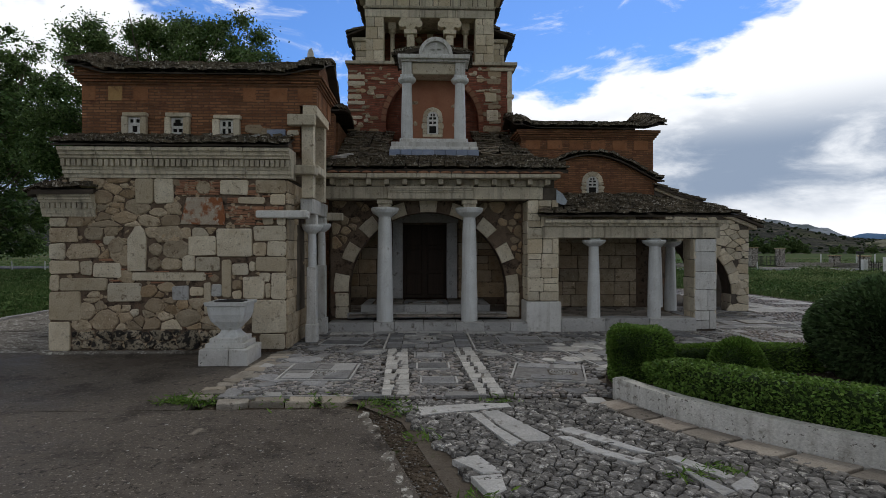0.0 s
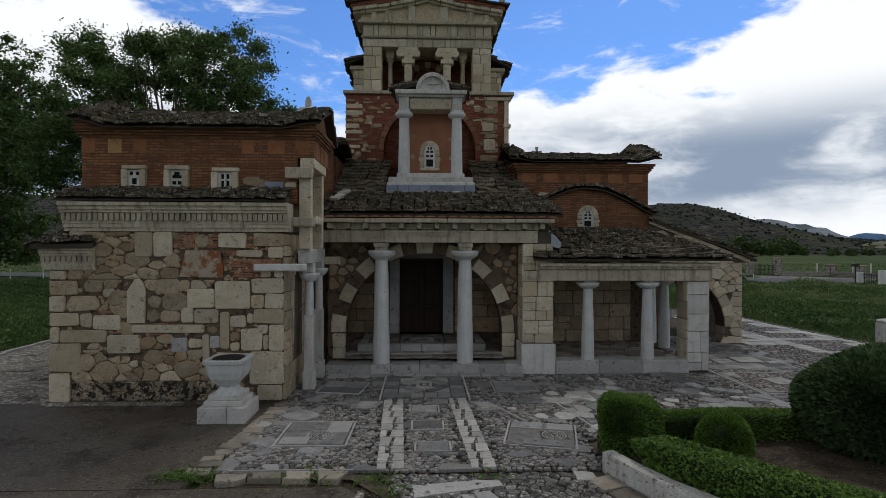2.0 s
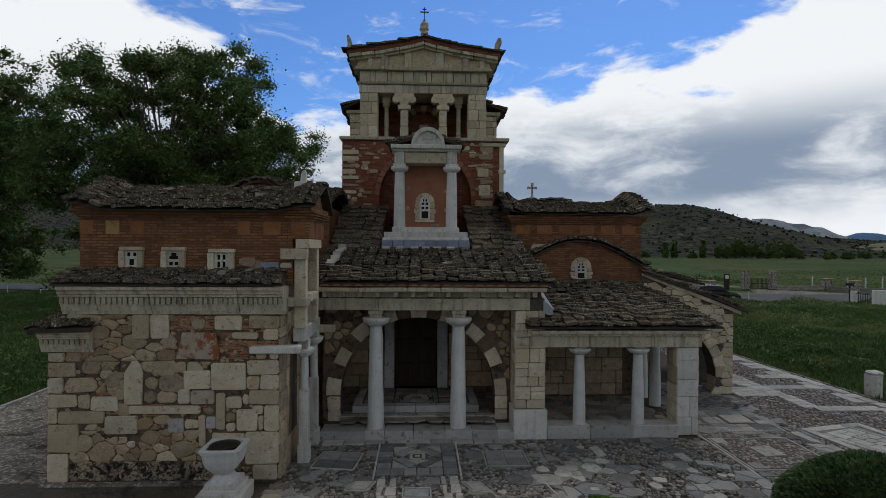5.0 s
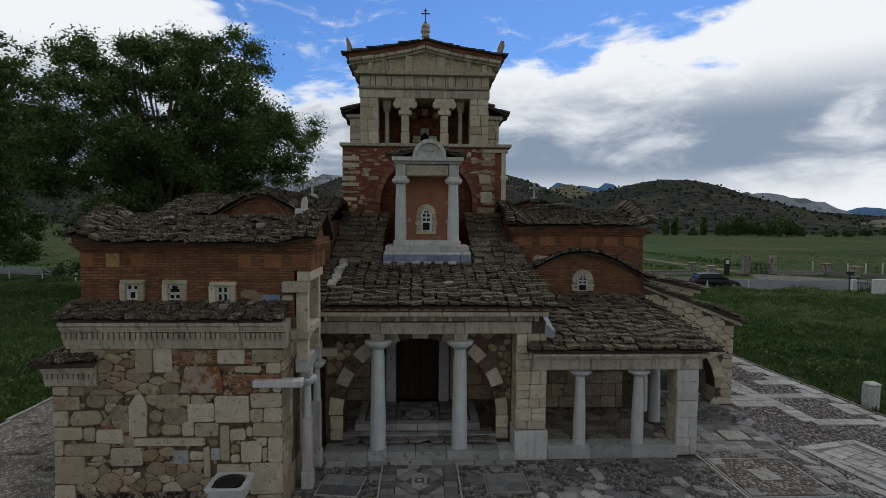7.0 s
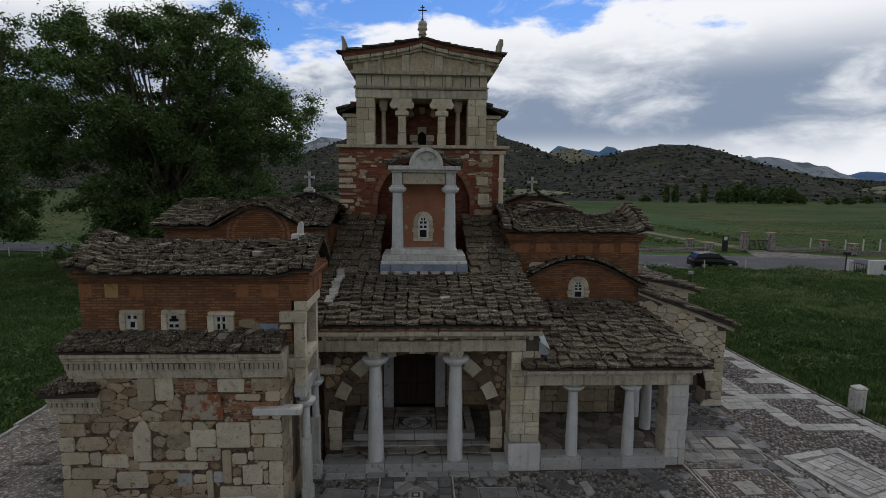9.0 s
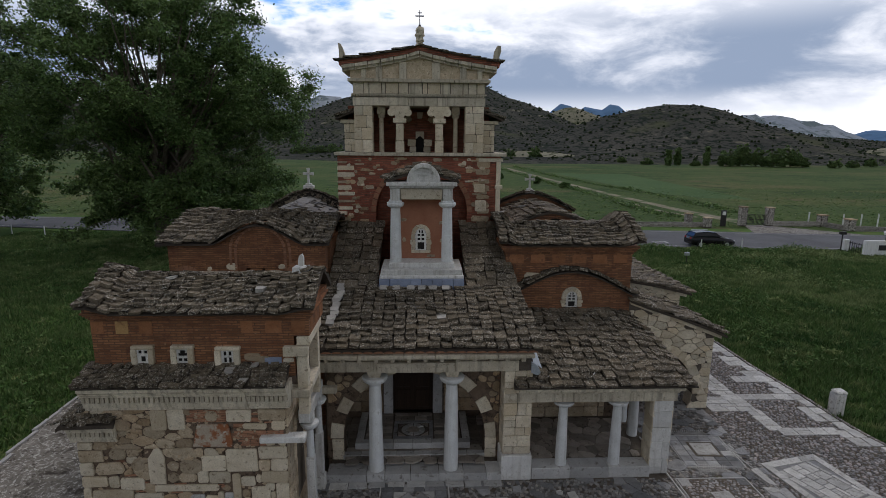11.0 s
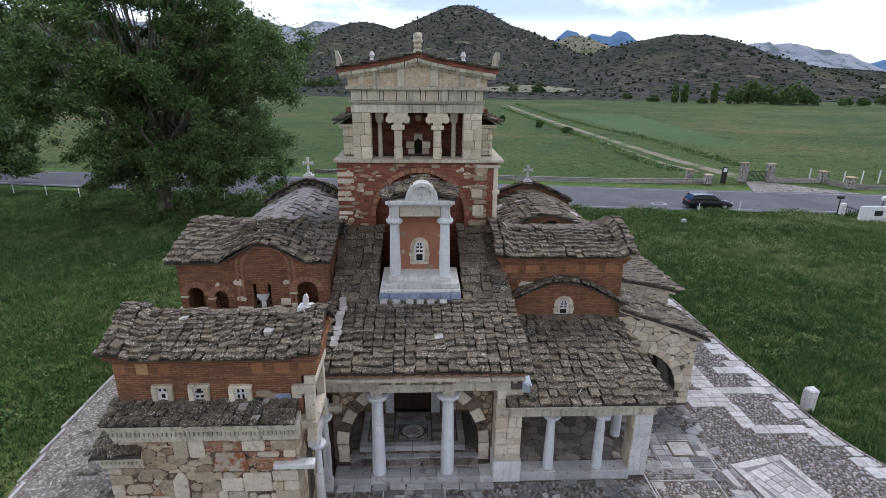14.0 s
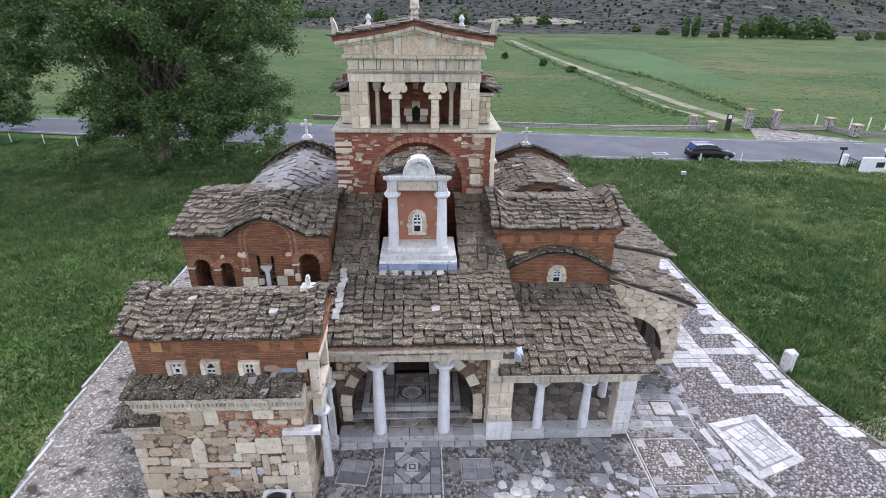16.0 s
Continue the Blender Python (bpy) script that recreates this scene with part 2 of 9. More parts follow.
M_OCHREPANEL = mat("ochre_panel", (0.40, 0.235, 0.095), (0.48, 0.30, 0.135), 5.0, 0.9, 0.6, 45, spots=[((0.25, 0.13, 0.065), 7.0, 0.55, 0.14)])
M_OCHRE = mat("ochre_plaster", (0.32, 0.135, 0.08), (0.43, 0.205, 0.125), 2.0, 0.9, 0.5, 40, spots=[((0.30, 0.12, 0.07), 4.0, 0.55, 0.2)])
M_SLATE = mat("lichened_stone_slate", (0.092, 0.075, 0.054), (0.19, 0.160, 0.118), 5.0, 0.95, 1.0, 40, vary=0.34, tint=(0.17, 0.138, 0.095), spots=[((0.036, 0.030, 0.024), 10.0, 0.51, 0.08), ((0.52, 0.485, 0.415), 17.0, 0.555, 0.07), ((0.47, 0.445, 0.39), 40.0, 0.59, 0.06)], spec=0.08)
M_GREYSLATE = mat("pale_grey_slate", (0.20, 0.19, 0.18), (0.29, 0.28, 0.265), 4.0, 0.85, 0.6, 40, vary=0.22, spec=0.12, spots=[((0.15, 0.14, 0.13), 12.0, 0.62, 0.1)])
M_NEWSLATE = mat("fresh_pale_slate", (0.36, 0.34, 0.31), (0.48, 0.46, 0.42), 4.0, 0.8, 0.5, 40, vary=0.15, spots=[((0.16, 0.15, 0.13), 12.0, 0.58, 0.1)])
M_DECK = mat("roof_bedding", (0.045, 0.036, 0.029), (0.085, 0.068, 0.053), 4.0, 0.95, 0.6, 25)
M_EAVE = mat("terracotta_eave_tile", (0.26, 0.13, 0.08), (0.38, 0.20, 0.12), 5.0, 0.9, 0.5, 40, vary=0.2)
M_BLUE = mat("blue_grey_marble", (0.20, 0.24, 0.34), (0.30, 0.34, 0.44), 3.0, 0.5, 0.2, 50, vary=0.15)
M_IRON = mat("dark_iron", (0.03, 0.03, 0.03), (0.06, 0.055, 0.05), 8.0, 0.55, 0.2, 60, metal=0.6)
# wood taken almost to black: it carries the darkness of an open doorway
M_WOOD = mat("doorway_darkness_wood", (0.022, 0.012, 0.007), (0.045, 0.025, 0.014), 6.0, 0.6, 0.4, 40, squash=(1, 1, 0.1))
# dark fill: the niche's painted shade, also the porch ceiling and roof core
M_VOID = mat("dark_void_fill", (0.10, 0.08, 0.06), (0.16, 0.13, 0.10), 3.0, 0.95, 0.3, 30)
M_CONCRETE = mat("damp_brown_concrete", (0.072, 0.058, 0.047), (0.136, 0.116, 0.096), 0.7, 0.66, 1.0, 42, spots=[((0.05, 0.04, 0.032), 1.1, 0.52, 0.10), ((0.27, 0.24, 0.20), 21.0, 0.585, 0.04), ((0.03, 0.025, 0.02), 13.0, 0.575, 0.05), ((0.24, 0.21, 0.17), 0.55, 0.64, 0.04)], gloss_noise=0.2)
M_PATH = mat("patchy_grey_concrete", (0.14, 0.125, 0.107), (0.25, 0.23, 0.20), 1.2, 0.92, 0.9, 25, spec=0.12, spots=[((0.50, 0.48, 0.44), 11.0, 0.535, 0.05), ((0.065, 0.055, 0.045), 1.1, 0.54, 0.10), ((0.075, 0.062, 0.052), 7.0, 0.57, 0.08)])
M_FLAG = mat("grey_brown_flagstone", (0.190, 0.189, 0.193), (0.322, 0.321, 0.324), 4.0, 0.9, 0.7, 40, vary=0.38, island=True, tint=(0.43, 0.415, 0.395), spots=[((0.09, 0.078, 0.068), 8.0, 0.58, 0.1), ((0.08, 0.07, 0.062), 26.0, 0.61, 0.05)], spec=0.12)
M_FLAGO = mat("flagstone_slab", (0.190, 0.189, 0.193), (0.322, 0.321, 0.324), 4.0, 0.9, 0.7, 40, vary=0.38, tint=(0.43, 0.415, 0.395), spots=[((0.09, 0.078, 0.068), 8.0, 0.58, 0.1), ((0.08, 0.07, 0.062), 26.0, 0.61, 0.05)], spec=0.12)
M_PALEFLAG = mat("white_paving_marble", (0.40, 0.388, 0.365), (0.58, 0.565, 0.54), 3.0, 0.85, 0.5, 45, vary=0.2, spec=0.15, spots=[((0.22, 0.20, 0.17), 7.0, 0.55, 0.14), ((0.10, 0.09, 0.08), 20.0, 0.62, 0.06)])
M_PEBBLE = mat("grey_pebbles", (0.172, 0.165, 0.163), (0.338, 0.328, 0.324), 6.0, 0.85, 0.4, 50, vary=0.5, island=True, tint=(0.38, 0.31, 0.28), spec=0.15)
M_FILLER = mat("dark_filler_stones", (0.142, 0.136, 0.132), (0.288, 0.28, 0.274), 6.0, 0.9, 0.6, 50, vary=0.5, island=True, tint=(0.36, 0.32, 0.27), spec=0.1)
M_COBBLE = mat("weathered_cobbles", (0.122, 0.116, 0.110), (0.245, 0.234, 0.222), 7.0, 0.9, spec=0.12, bump=1.0, fine=30, vary=0.4, island=True, spots=[((0.50, 0.485, 0.455), 13.0, 0.55, 0.07), ((0.04, 0.036, 0.032), 9.0, 0.56, 0.08)])
M_EDGE = mat("tan_edge_slab", (0.235, 0.212, 0.178), (0.36, 0.33, 0.285), 4.0, 0.9, 0.8, 36, vary=0.35, tint=(0.42, 0.36, 0.28), spots=[((0.10, 0.085, 0.07), 7.0, 0.57, 0.1)], spec=0.12)
M_BED = mat("dirt_joint_bed", (0.085, 0.070, 0.056), (0.155, 0.132, 0.108), 3.0, 0.95, 0.6, 25, spec=0.08, spots=[((0.05, 0.07, 0.025), 1.6, 0.62, 0.1)])
M_DIRT = mat("brown_soil", (0.05, 0.038, 0.028), (0.115, 0.09, 0.067), 3.5, 0.95, 1.0, 20, spots=[((0.19, 0.17, 0.14), 20.0, 0.58, 0.07), ((0.05, 0.075, 0.025), 2.2, 0.58, 0.1), ((0.03, 0.023, 0.017), 7.0, 0.56, 0.08)], spec=0.1)
M_WHITEWASH = mat("flaking_whitewash", (0.52, 0.51, 0.475), (0.70, 0.685, 0.65), 2.0, 0.85, 0.6, 35, spots=[((0.30, 0.28, 0.245), 3.0, 0.56, 0.12), ((0.12, 0.105, 0.09), 16.0, 0.60, 0.04), ((0.13, 0.115, 0.095), 5.0, 0.62, 0.06)], streak=((0.24, 0.215, 0.18), 0.5))
M_ROAD = mat("worn_asphalt", (0.10, 0.10, 0.105), (0.145, 0.145, 0.15), 0.25, 0.92, 0.2, 30, spec=0.1, spots=[((0.075, 0.075, 0.08), 0.8, 0.58, 0.2)])
M_LINE = mat("road_paint", (0.30, 0.30, 0.295), (0.42, 0.42, 0.41), 3.0, 0.8, 0.1, 30, spots=[((0.14, 0.14, 0.145), 0.7, 0.52, 0.1)])
M_GRASSGROUND = mat("meadow_ground", (0.055, 0.106, 0.028), (0.11, 0.172, 0.048), 0.16, 0.95, 0.6, 4.0, spots=[((0.17, 0.18, 0.075), 0.4, 0.53, 0.15), ((0.04, 0.082, 0.024), 0.9, 0.56, 0.12)], spec=0.03)
M_FIELD = mat("spring_field", (0.049, 0.083, 0.029), (0.088, 0.120, 0.043), 0.03, 0.95, 0.6, 1.2, spots=[((0.128, 0.124, 0.055), 0.022, 0.52, 0.12), ((0.130, 0.104, 0.060), 0.045, 0.60, 0.06), ((0.038, 0.066, 0.024), 0.10, 0.55, 0.10), ((0.108, 0.125, 0.047), 0.5, 0.54, 0.16), ((0.040, 0.070, 0.026), 0.8, 0.57, 0.08)], squash=(0.8, 1.1, 1), spec=0.03)
M_TRACK = mat("dirt_track", (0.20, 0.175, 0.125), (0.29, 0.255, 0.19), 0.3, 0.95, 0.4, 3.0, spots=[((0.09, 0.13, 0.055), 0.25, 0.50, 0.1)], spec=0.03)
M_SAND = mat("pale_sandy_ground", (0.30, 0.265, 0.215), (0.42, 0.38, 0.32), 1.5, 0.95, 0.6, 20, spots=[((0.20, 0.17, 0.13), 3.0, 0.57, 0.1)], spec=0.05)
M_PALEFIELD = mat("young_crop_field", (0.068, 0.115, 0.047), (0.092, 0.14, 0.058), 0.05, 0.95, 0.5, 1.5, spots=[((0.058, 0.11, 0.05), 0.12, 0.58, 0.12)], spec=0.03)
M_BLADE = mat("grass_blades", (0.057, 0.117, 0.034), (0.113, 0.183, 0.058), 0.22, 0.8, 0.0, 1.6, vary=0.30, island=True, tint=(0.22, 0.26, 0.12), spots=[((0.22, 0.27, 0.115), 0.12, 0.51, 0.12), ((0.042, 0.098, 0.028), 0.22, 0.52, 0.1), ((0.25, 0.29, 0.12), 0.9, 0.55, 0.1)], spec=0.05, through=0.14)
M_LEAF = mat("tree_leaves", (0.068, 0.128, 0.040), (0.135, 0.205, 0.066), 0.25, 0.55, 0.0, 2.0, vary=0.55, island=True, tint=(0.19, 0.25, 0.085), spec=0.25, through=0.3)
M_DARKLEAF = mat("dark_bush_leaves", (0.058, 0.108, 0.042), (0.12, 0.185, 0.075), 2.0, 0.45, 0.0, 20.0, vary=0.6, island=True, tint=(0.16, 0.22, 0.10), through=0.15)
M_HEDGE = mat("box_hedge_leaves", (0.085, 0.17, 0.028), (0.155, 0.26, 0.048), 3.0, 0.6, 0.0, 20.0, vary=0.45, island=True, tint=(0.22, 0.31, 0.07), spec=0.25, through=0.2)
# leaf green much darkened: the shade inside the hedges, as a colour
M_HEDGECORE = mat("hedge_inner_shade", (0.022, 0.042, 0.012), (0.042, 0.070, 0.020), 6.0, 0.9, 0.8, 25)
M_BARK = mat("grey_bark", (0.10, 0.08, 0.06), (0.20, 0.17, 0.13), 3.0, 0.95, 0.9, 14, squash=(1, 1, 0.25))
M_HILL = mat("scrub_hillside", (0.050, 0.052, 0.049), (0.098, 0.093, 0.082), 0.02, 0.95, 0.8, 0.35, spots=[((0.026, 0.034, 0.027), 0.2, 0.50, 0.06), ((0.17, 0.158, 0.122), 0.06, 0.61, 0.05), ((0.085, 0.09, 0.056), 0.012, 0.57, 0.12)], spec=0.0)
# paler hillside copy: sunlight is in its colour; also used for tan ground
M_PALEHILL = mat("sun_painted_pale_hillside", (0.18, 0.175, 0.13), (0.27, 0.255, 0.19), 0.03, 0.95, 0.5, 0.5, spots=[((0.05, 0.06, 0.035), 0.13, 0.55, 0.05), ((0.09, 0.10, 0.055), 0.04, 0.56, 0.1)], spec=0.0)
# far mountains: the haze of distance is mixed into their base colours
M_FARHILL = mat("haze_tinted_limestone_mountain", (0.25, 0.285, 0.335), (0.35, 0.38, 0.42), 0.004, 0.95, 0.3, 0.03, spots=[((0.15, 0.185, 0.20), 0.016, 0.50, 0.08)], spec=0.0)
M_BLUEHILL = mat("haze_tinted_blue_mountain", (0.10, 0.18, 0.31), (0.13, 0.22, 0.36), 0.003, 0.95, 0.1, 0.02, spec=0.0)
M_CARPAINT = mat("black_car_paint", (0.012, 0.011, 0.012), (0.018, 0.016, 0.017), 1.0, 0.22, 0.0, 20)
M_SILVER = mat("silver_trim", (0.55, 0.56, 0.58), (0.65, 0.66, 0.68), 3.0, 0.3, 0.0, 20, metal=0.8)
M_TYRE = mat("tyre_rubber", (0.015, 0.015, 0.015), (0.025, 0.025, 0.025), 6.0, 0.9, 0.2, 40)
M_CARGLASS = mat("tinted_glass", (0.010, 0.012, 0.014), (0.016, 0.018, 0.020), 1.0, 0.06, 0.0, 10)
M_REDLAMP = mat("red_lamp_plastic", (0.25, 0.01, 0.01), (0.32, 0.02, 0.015), 3.0, 0.2, 0.0, 20)
M_WHITE = mat("white_paint", (0.70, 0.70, 0.68), (0.80, 0.80, 0.78), 2.0, 0.6, 0.2, 40, streak=((0.45, 0.44, 0.42), 0.4))
M_RUBBLEWALL = mat("roadside_stone", (0.30, 0.28, 0.25), (0.45, 0.42, 0.38), 3.0, 0.9, 0.6, 20, vary=0.3)
M_VESTFLOOR = mat("brown_porch_paving", (0.20, 0.170, 0.142), (0.34, 0.30, 0.258), 4.0, 0.8, 0.6, 40, vary=0.4, tint=(0.31, 0.28, 0.24), spots=[((0.06, 0.048, 0.04), 8.0, 0.57, 0.1)])

# ---- building helpers ----
PLACE = {}
rng = random.Random(7)


def settle(ob, parent):
    """Hang ob under parent without moving it."""
    PLACE[ob] = ob.matrix_basis.copy()
    if parent is not None:
        ob.parent = parent
        ob.matrix_parent_inverse = PLACE[parent].inverted()
    return ob


def thing(name, label, category, at=(0, 0, 0), group="", kind=""):
    ob = new(name)
    ob.empty_display_size = 0.2
    ob.matrix_basis = Matrix.Translation(at)
    settle(ob, None)
    return tagged(ob, label, category, group, kind)


def raw(name, verts, faces, material, parent=None, label="", m=None, smooth=False):
    me = bpy.data.meshes.new(name)
    me.from_pydata(verts, [], faces)
    me.materials.append(material)
    if smooth:
        me.polygons.foreach_set("use_smooth", [True] * len(me.polygons))
    me.update()
    ob = new(name, me)
    if m is not None:
        ob.matrix_basis = m
    settle(ob, parent)
    return tagged(ob, label) if label else ob


def share(name, me, parent, m):
    """Another object on a mesh that is already there."""
    ob = new(name, me)
    ob.matrix_basis = m
    return settle(ob, parent)


def part(name, bm, material, parent, label="", smooth=False):
    me = bpy.data.meshes.new(name)
    bmesh.ops.recalc_face_normals(bm, faces=bm.faces[:])
    bm.to_mesh(me)
    bm.free()
    me.materials.append(material)
    if smooth:
        me.polygons.foreach_set("use_smooth", [True] * len(me.polygons))
    ob = settle(new(name, me), parent)
    return tagged(ob, label) if label else ob


def bx(bm, x0, x1, y0, y1, z0, z1, bev=0.0, jit=0.0):
    """A box, its edges chamfered by bev and its corners moved by up to jit."""
    vs = [bm.verts.new((x + rng.uniform(-jit, jit), y + rng.uniform(-jit, jit), z + rng.uniform(-jit, jit)))
          for x in (x0, x1) for y in (y0, y1) for z in (z0, z1)]
    fs = [bm.faces.new([vs[i] for i in q]) for q in ((0, 1, 3, 2), (4, 6, 7, 5), (0, 4, 5, 1), (2, 3, 7, 6), (0, 2, 6, 4), (1, 5, 7, 3))]
    if bev:
        es = list({e for f in fs for e in f.edges})
        bmesh.ops.bevel(bm, geom=es, offset=bev, segments=1, affect="EDGES", profile=0.5)
    return bm


def block(name, material, parent, x0, x1, y0, y1, z0, z1, bev=0.012, jit=0.004, label=""):
    return part(name, bx(bmesh.new(), x0, x1, y0, y1, z0, z1, bev, jit), material, parent, label)


def prism(bm, pts, m, w0, w1):
    """The outline pts (u, v) carried from depth w0 to w1 along the frame m."""
    a = [bm.verts.new(m @ Vector((u, v, w0))) for u, v in pts]
    b = [bm.verts.new(m @ Vector((u, v, w1))) for u, v in pts]
    n = len(pts)
    bm.faces.new(a[::-1])
    bm.faces.new(b)
    for i in range(n):
        bm.faces.new((a[i], a[(i + 1) % n], b[(i + 1) % n], b[i]))


def lathe(bm, prof, cx, cy, n=24):
    """A turned body from (radius, height) pairs."""
    rings = []
    for r, z in prof:
        rings.append([bm.verts.new((cx + r * math.cos(2 * math.pi * i / n), cy + r * math.sin(2 * math.pi * i / n), z)) for i in range(n)])
    for a, b in zip(rings, rings[1:]):
        for i in range(n):
            bm.faces.new((a[i], a[(i + 1) % n], b[(i + 1) % n], b[i]))
    bm.faces.new(rings[0][::-1])
    bm.faces.new(rings[-1])


def facing(side, at):
    """A wall's frame: u along it, v up, w out of it. Front looks to -y."""
    cols = {"front": ((1, 0, 0), (0, 0, 1), (0, -1, 0), (0, at, 0)), "back": ((-1, 0, 0), (0, 0, 1), (0, 1, 0), (0, at, 0)),
            "right": ((0, 1, 0), (0, 0, 1), (1, 0, 0), (at, 0, 0)), "left": ((0, -1, 0), (0, 0, 1), (-1, 0, 0), (at, 0, 0)),
            "top": ((1, 0, 0), (0, 1, 0), (0, 0, 1), (0, 0, at))}[side]
    return Matrix(cols).transposed().to_4x4() if len(cols) == 3 else Matrix([[c[i] for c in cols] for i in range(3)] + [[0, 0, 0, 1]])


def stone_mesh(poly, depth, chamfer, rough=0.006):
    """A piece of stone over the outline poly: sides, a chamfer and an uneven face."""
    n = len(poly)
    cx, cy = sum(p[0] for p in poly) / n, sum(p[1] for p in poly) / n
    vs = [(u, v, -0.02) for u, v in poly] + [(u, v, depth - chamfer) for u, v in poly]
    for u, v in poly:
        d = math.hypot(u - cx, v - cy) or 1
        k = max(0.3, 1 - 1.3 * chamfer / d)
        vs.append((cx + (u - cx) * k, cy + (v - cy) * k, depth + rng.uniform(-rough, rough)))
    vs.append((cx, cy, depth + rng.uniform(0, rough * 1.5)))
    fs = []
    for r in (0, n):
        fs += [(r + i, r + (i + 1) % n, r + n + (i + 1) % n, r + n + i) for i in range(n)]
    fs += [(2 * n + i, 2 * n + (i + 1) % n, 3 * n) for i in range(n)]
    return vs, fs


def lay(name, wall, m, polys, depth, material, chamfer=0.012, rough=0.006, spread=0.008):
    """Each outline becomes a stone of its own on the wall."""
    for p in polys:
        vs, fs = stone_mesh(p, depth + rng.uniform(-spread, spread), chamfer, rough)
        raw(name, vs, fs, material, wall, m=m)


def lay_joined(name, m, polys, depth, material, parent, chamfer=0.012, rough=0.006, spread=0.008):
    verts, faces = [], []
    for p in polys:
        vs, fs = stone_mesh(p, depth + rng.uniform(-spread, spread), chamfer, rough)
        k = len(verts)
        verts += [m @ Vector(v) for v in vs]
        faces += [tuple(i + k for i in f) for f in fs]
    ob = raw(name, verts, faces, material, parent)
    return tagged(ob, kind="stuff")


def slab_outline(u0, u1, v0, v1, cut=0.03, jit=0.012):
    """A rectangle with knocked-off, slightly moved corners."""
    c = min(cut, (u1 - u0) * 0.3, (v1 - v0) * 0.3)
    pts = [(u0 + c, v0), (u1 - c, v0), (u1, v0 + c), (u1, v1 - c), (u1 - c, v1), (u0 + c, v1), (u0, v1 - c), (u0, v0 + c)]
    return [(u + rng.uniform(-jit, jit), v + rng.uniform(-jit, jit)) for u, v in pts]


def ashlar(u0, u1, v0, v1, course, wmin, wmax, gap=0.012, uneven=0.25):
    """Coursed masonry: rows of uneven height, cut into blocks."""
    out, v = [], v0
    while v < v1 - 0.02:
        h = course * rng.uniform(1 - uneven, 1 + uneven)
        if v1 - (v + h) < course * 0.45:
            h = v1 - v
        u = u0
        while u < u1 - 0.02:
            w = rng.uniform(wmin, wmax)
            if u1 - (u + w) < wmin * 0.6:
                w = u1 - u
            if h > course * 0.9 and w > wmin * 1.2 and rng.random() < 0.2:
                s = rng.uniform(0.4, 0.6)
                out.append(slab_outline(u + gap / 2, u + w - gap / 2, v + gap / 2, v + h * s - gap / 2, 0.02, 0.006))
                out.append(slab_outline(u + gap / 2, u + w - gap / 2, v + h * s + gap / 2, v + h - gap / 2, 0.02, 0.006))
            else:
                out.append(slab_outline(u + gap / 2, u + w - gap / 2, v + gap / 2, v + h - gap / 2, 0.02, 0.006))
            u += w
        v += h
    return out


def clip(poly, px, py, nx, ny):
    """Keep the part of poly where (p - (px, py)) . (nx, ny) <= 0."""
    out, n = [], len(poly)
    for i in range(n):
        a, b = poly[i], poly[(i + 1) % n]
        da, db = (a[0] - px) * nx + (a[1] - py) * ny, (b[0] - px) * nx + (b[1] - py) * ny
        if da <= 0:
            out.append(a)
        if da * db < 0:
            t = da / (da - db)
            out.append((a[0] + (b[0] - a[0]) * t, a[1] + (b[1] - a[1]) * t))
    return out


def rubble(u0, u1, v0, v1, size, gap=0.02, stretch=1.3, skip=None, dropout=0.0):
    """Fitted irregular stones: cells round scattered seeds, shrunk by the joint. skip(u, v): no stone there."""
    su, sv = size * stretch, size / stretch
    nu, nv = max(1, round((u1 - u0) / su)), max(1, round((v1 - v0) / sv))
    seeds = {}
    for j in range(-1, nv + 1):
        for i in range(-1, nu + 1):
            off = 0.5 * (j % 2)
            seeds[i, j] = (u0 + (i + 0.5 + off + rng.uniform(-0.36, 0.36)) * (u1 - u0) / nu, v0 + (j + 0.5 + rng.uniform(-0.36, 0.36)) * (v1 - v0) / nv)
    out = []
    for (i, j), (a, b) in seeds.items():
        if not (u0 <= a <= u1 and v0 <= b <= v1) or (skip and skip(a, b)) or rng.random() < dropout:
            continue
        poly = [(u0, v0), (u1, v0), (u1, v1), (u0, v1)]
        for dj in (-2, -1, 0, 1, 2):
            for di in (-2, -1, 0, 1, 2):
                q = seeds.get((i + di, j + dj))
                if q and (di or dj):
                    poly = clip(poly, (a + q[0]) / 2, (b + q[1]) / 2, q[0] - a, q[1] - b)
        if len(poly) < 3:
            continue
        cx, cy = sum(p[0] for p in poly) / len(poly), sum(p[1] for p in poly) / len(poly)
        shr = []
        for p in poly:
            d = math.hypot(p[0] - cx, p[1] - cy) or 1
            k = max(0.4, 1 - gap / d)
            shr.append((cx + (p[0] - cx) * k, cy + (p[1] - cy) * k))
        # round the corners off
        soft = []
        for k in range(len(shr)):
            p, q = shr[k], shr[(k + 1) % len(shr)]
            if math.hypot(q[0] - p[0], q[1] - p[1]) > size * 0.18:
                soft += [(p[0] * 0.89 + q[0] * 0.11, p[1] * 0.89 + q[1] * 0.11), (p[0] * 0.11 + q[0] * 0.89, p[1] * 0.11 + q[1] * 0.89)]
            else:
                soft.append(((p[0] + q[0]) / 2, (p[1] + q[1]) / 2))
        if len(soft) >= 3:
            j = size * 0.035
            out.append([(p[0] + rng.uniform(-j, j), p[1] + rng.uniform(-j, j)) for p in soft])
    return out


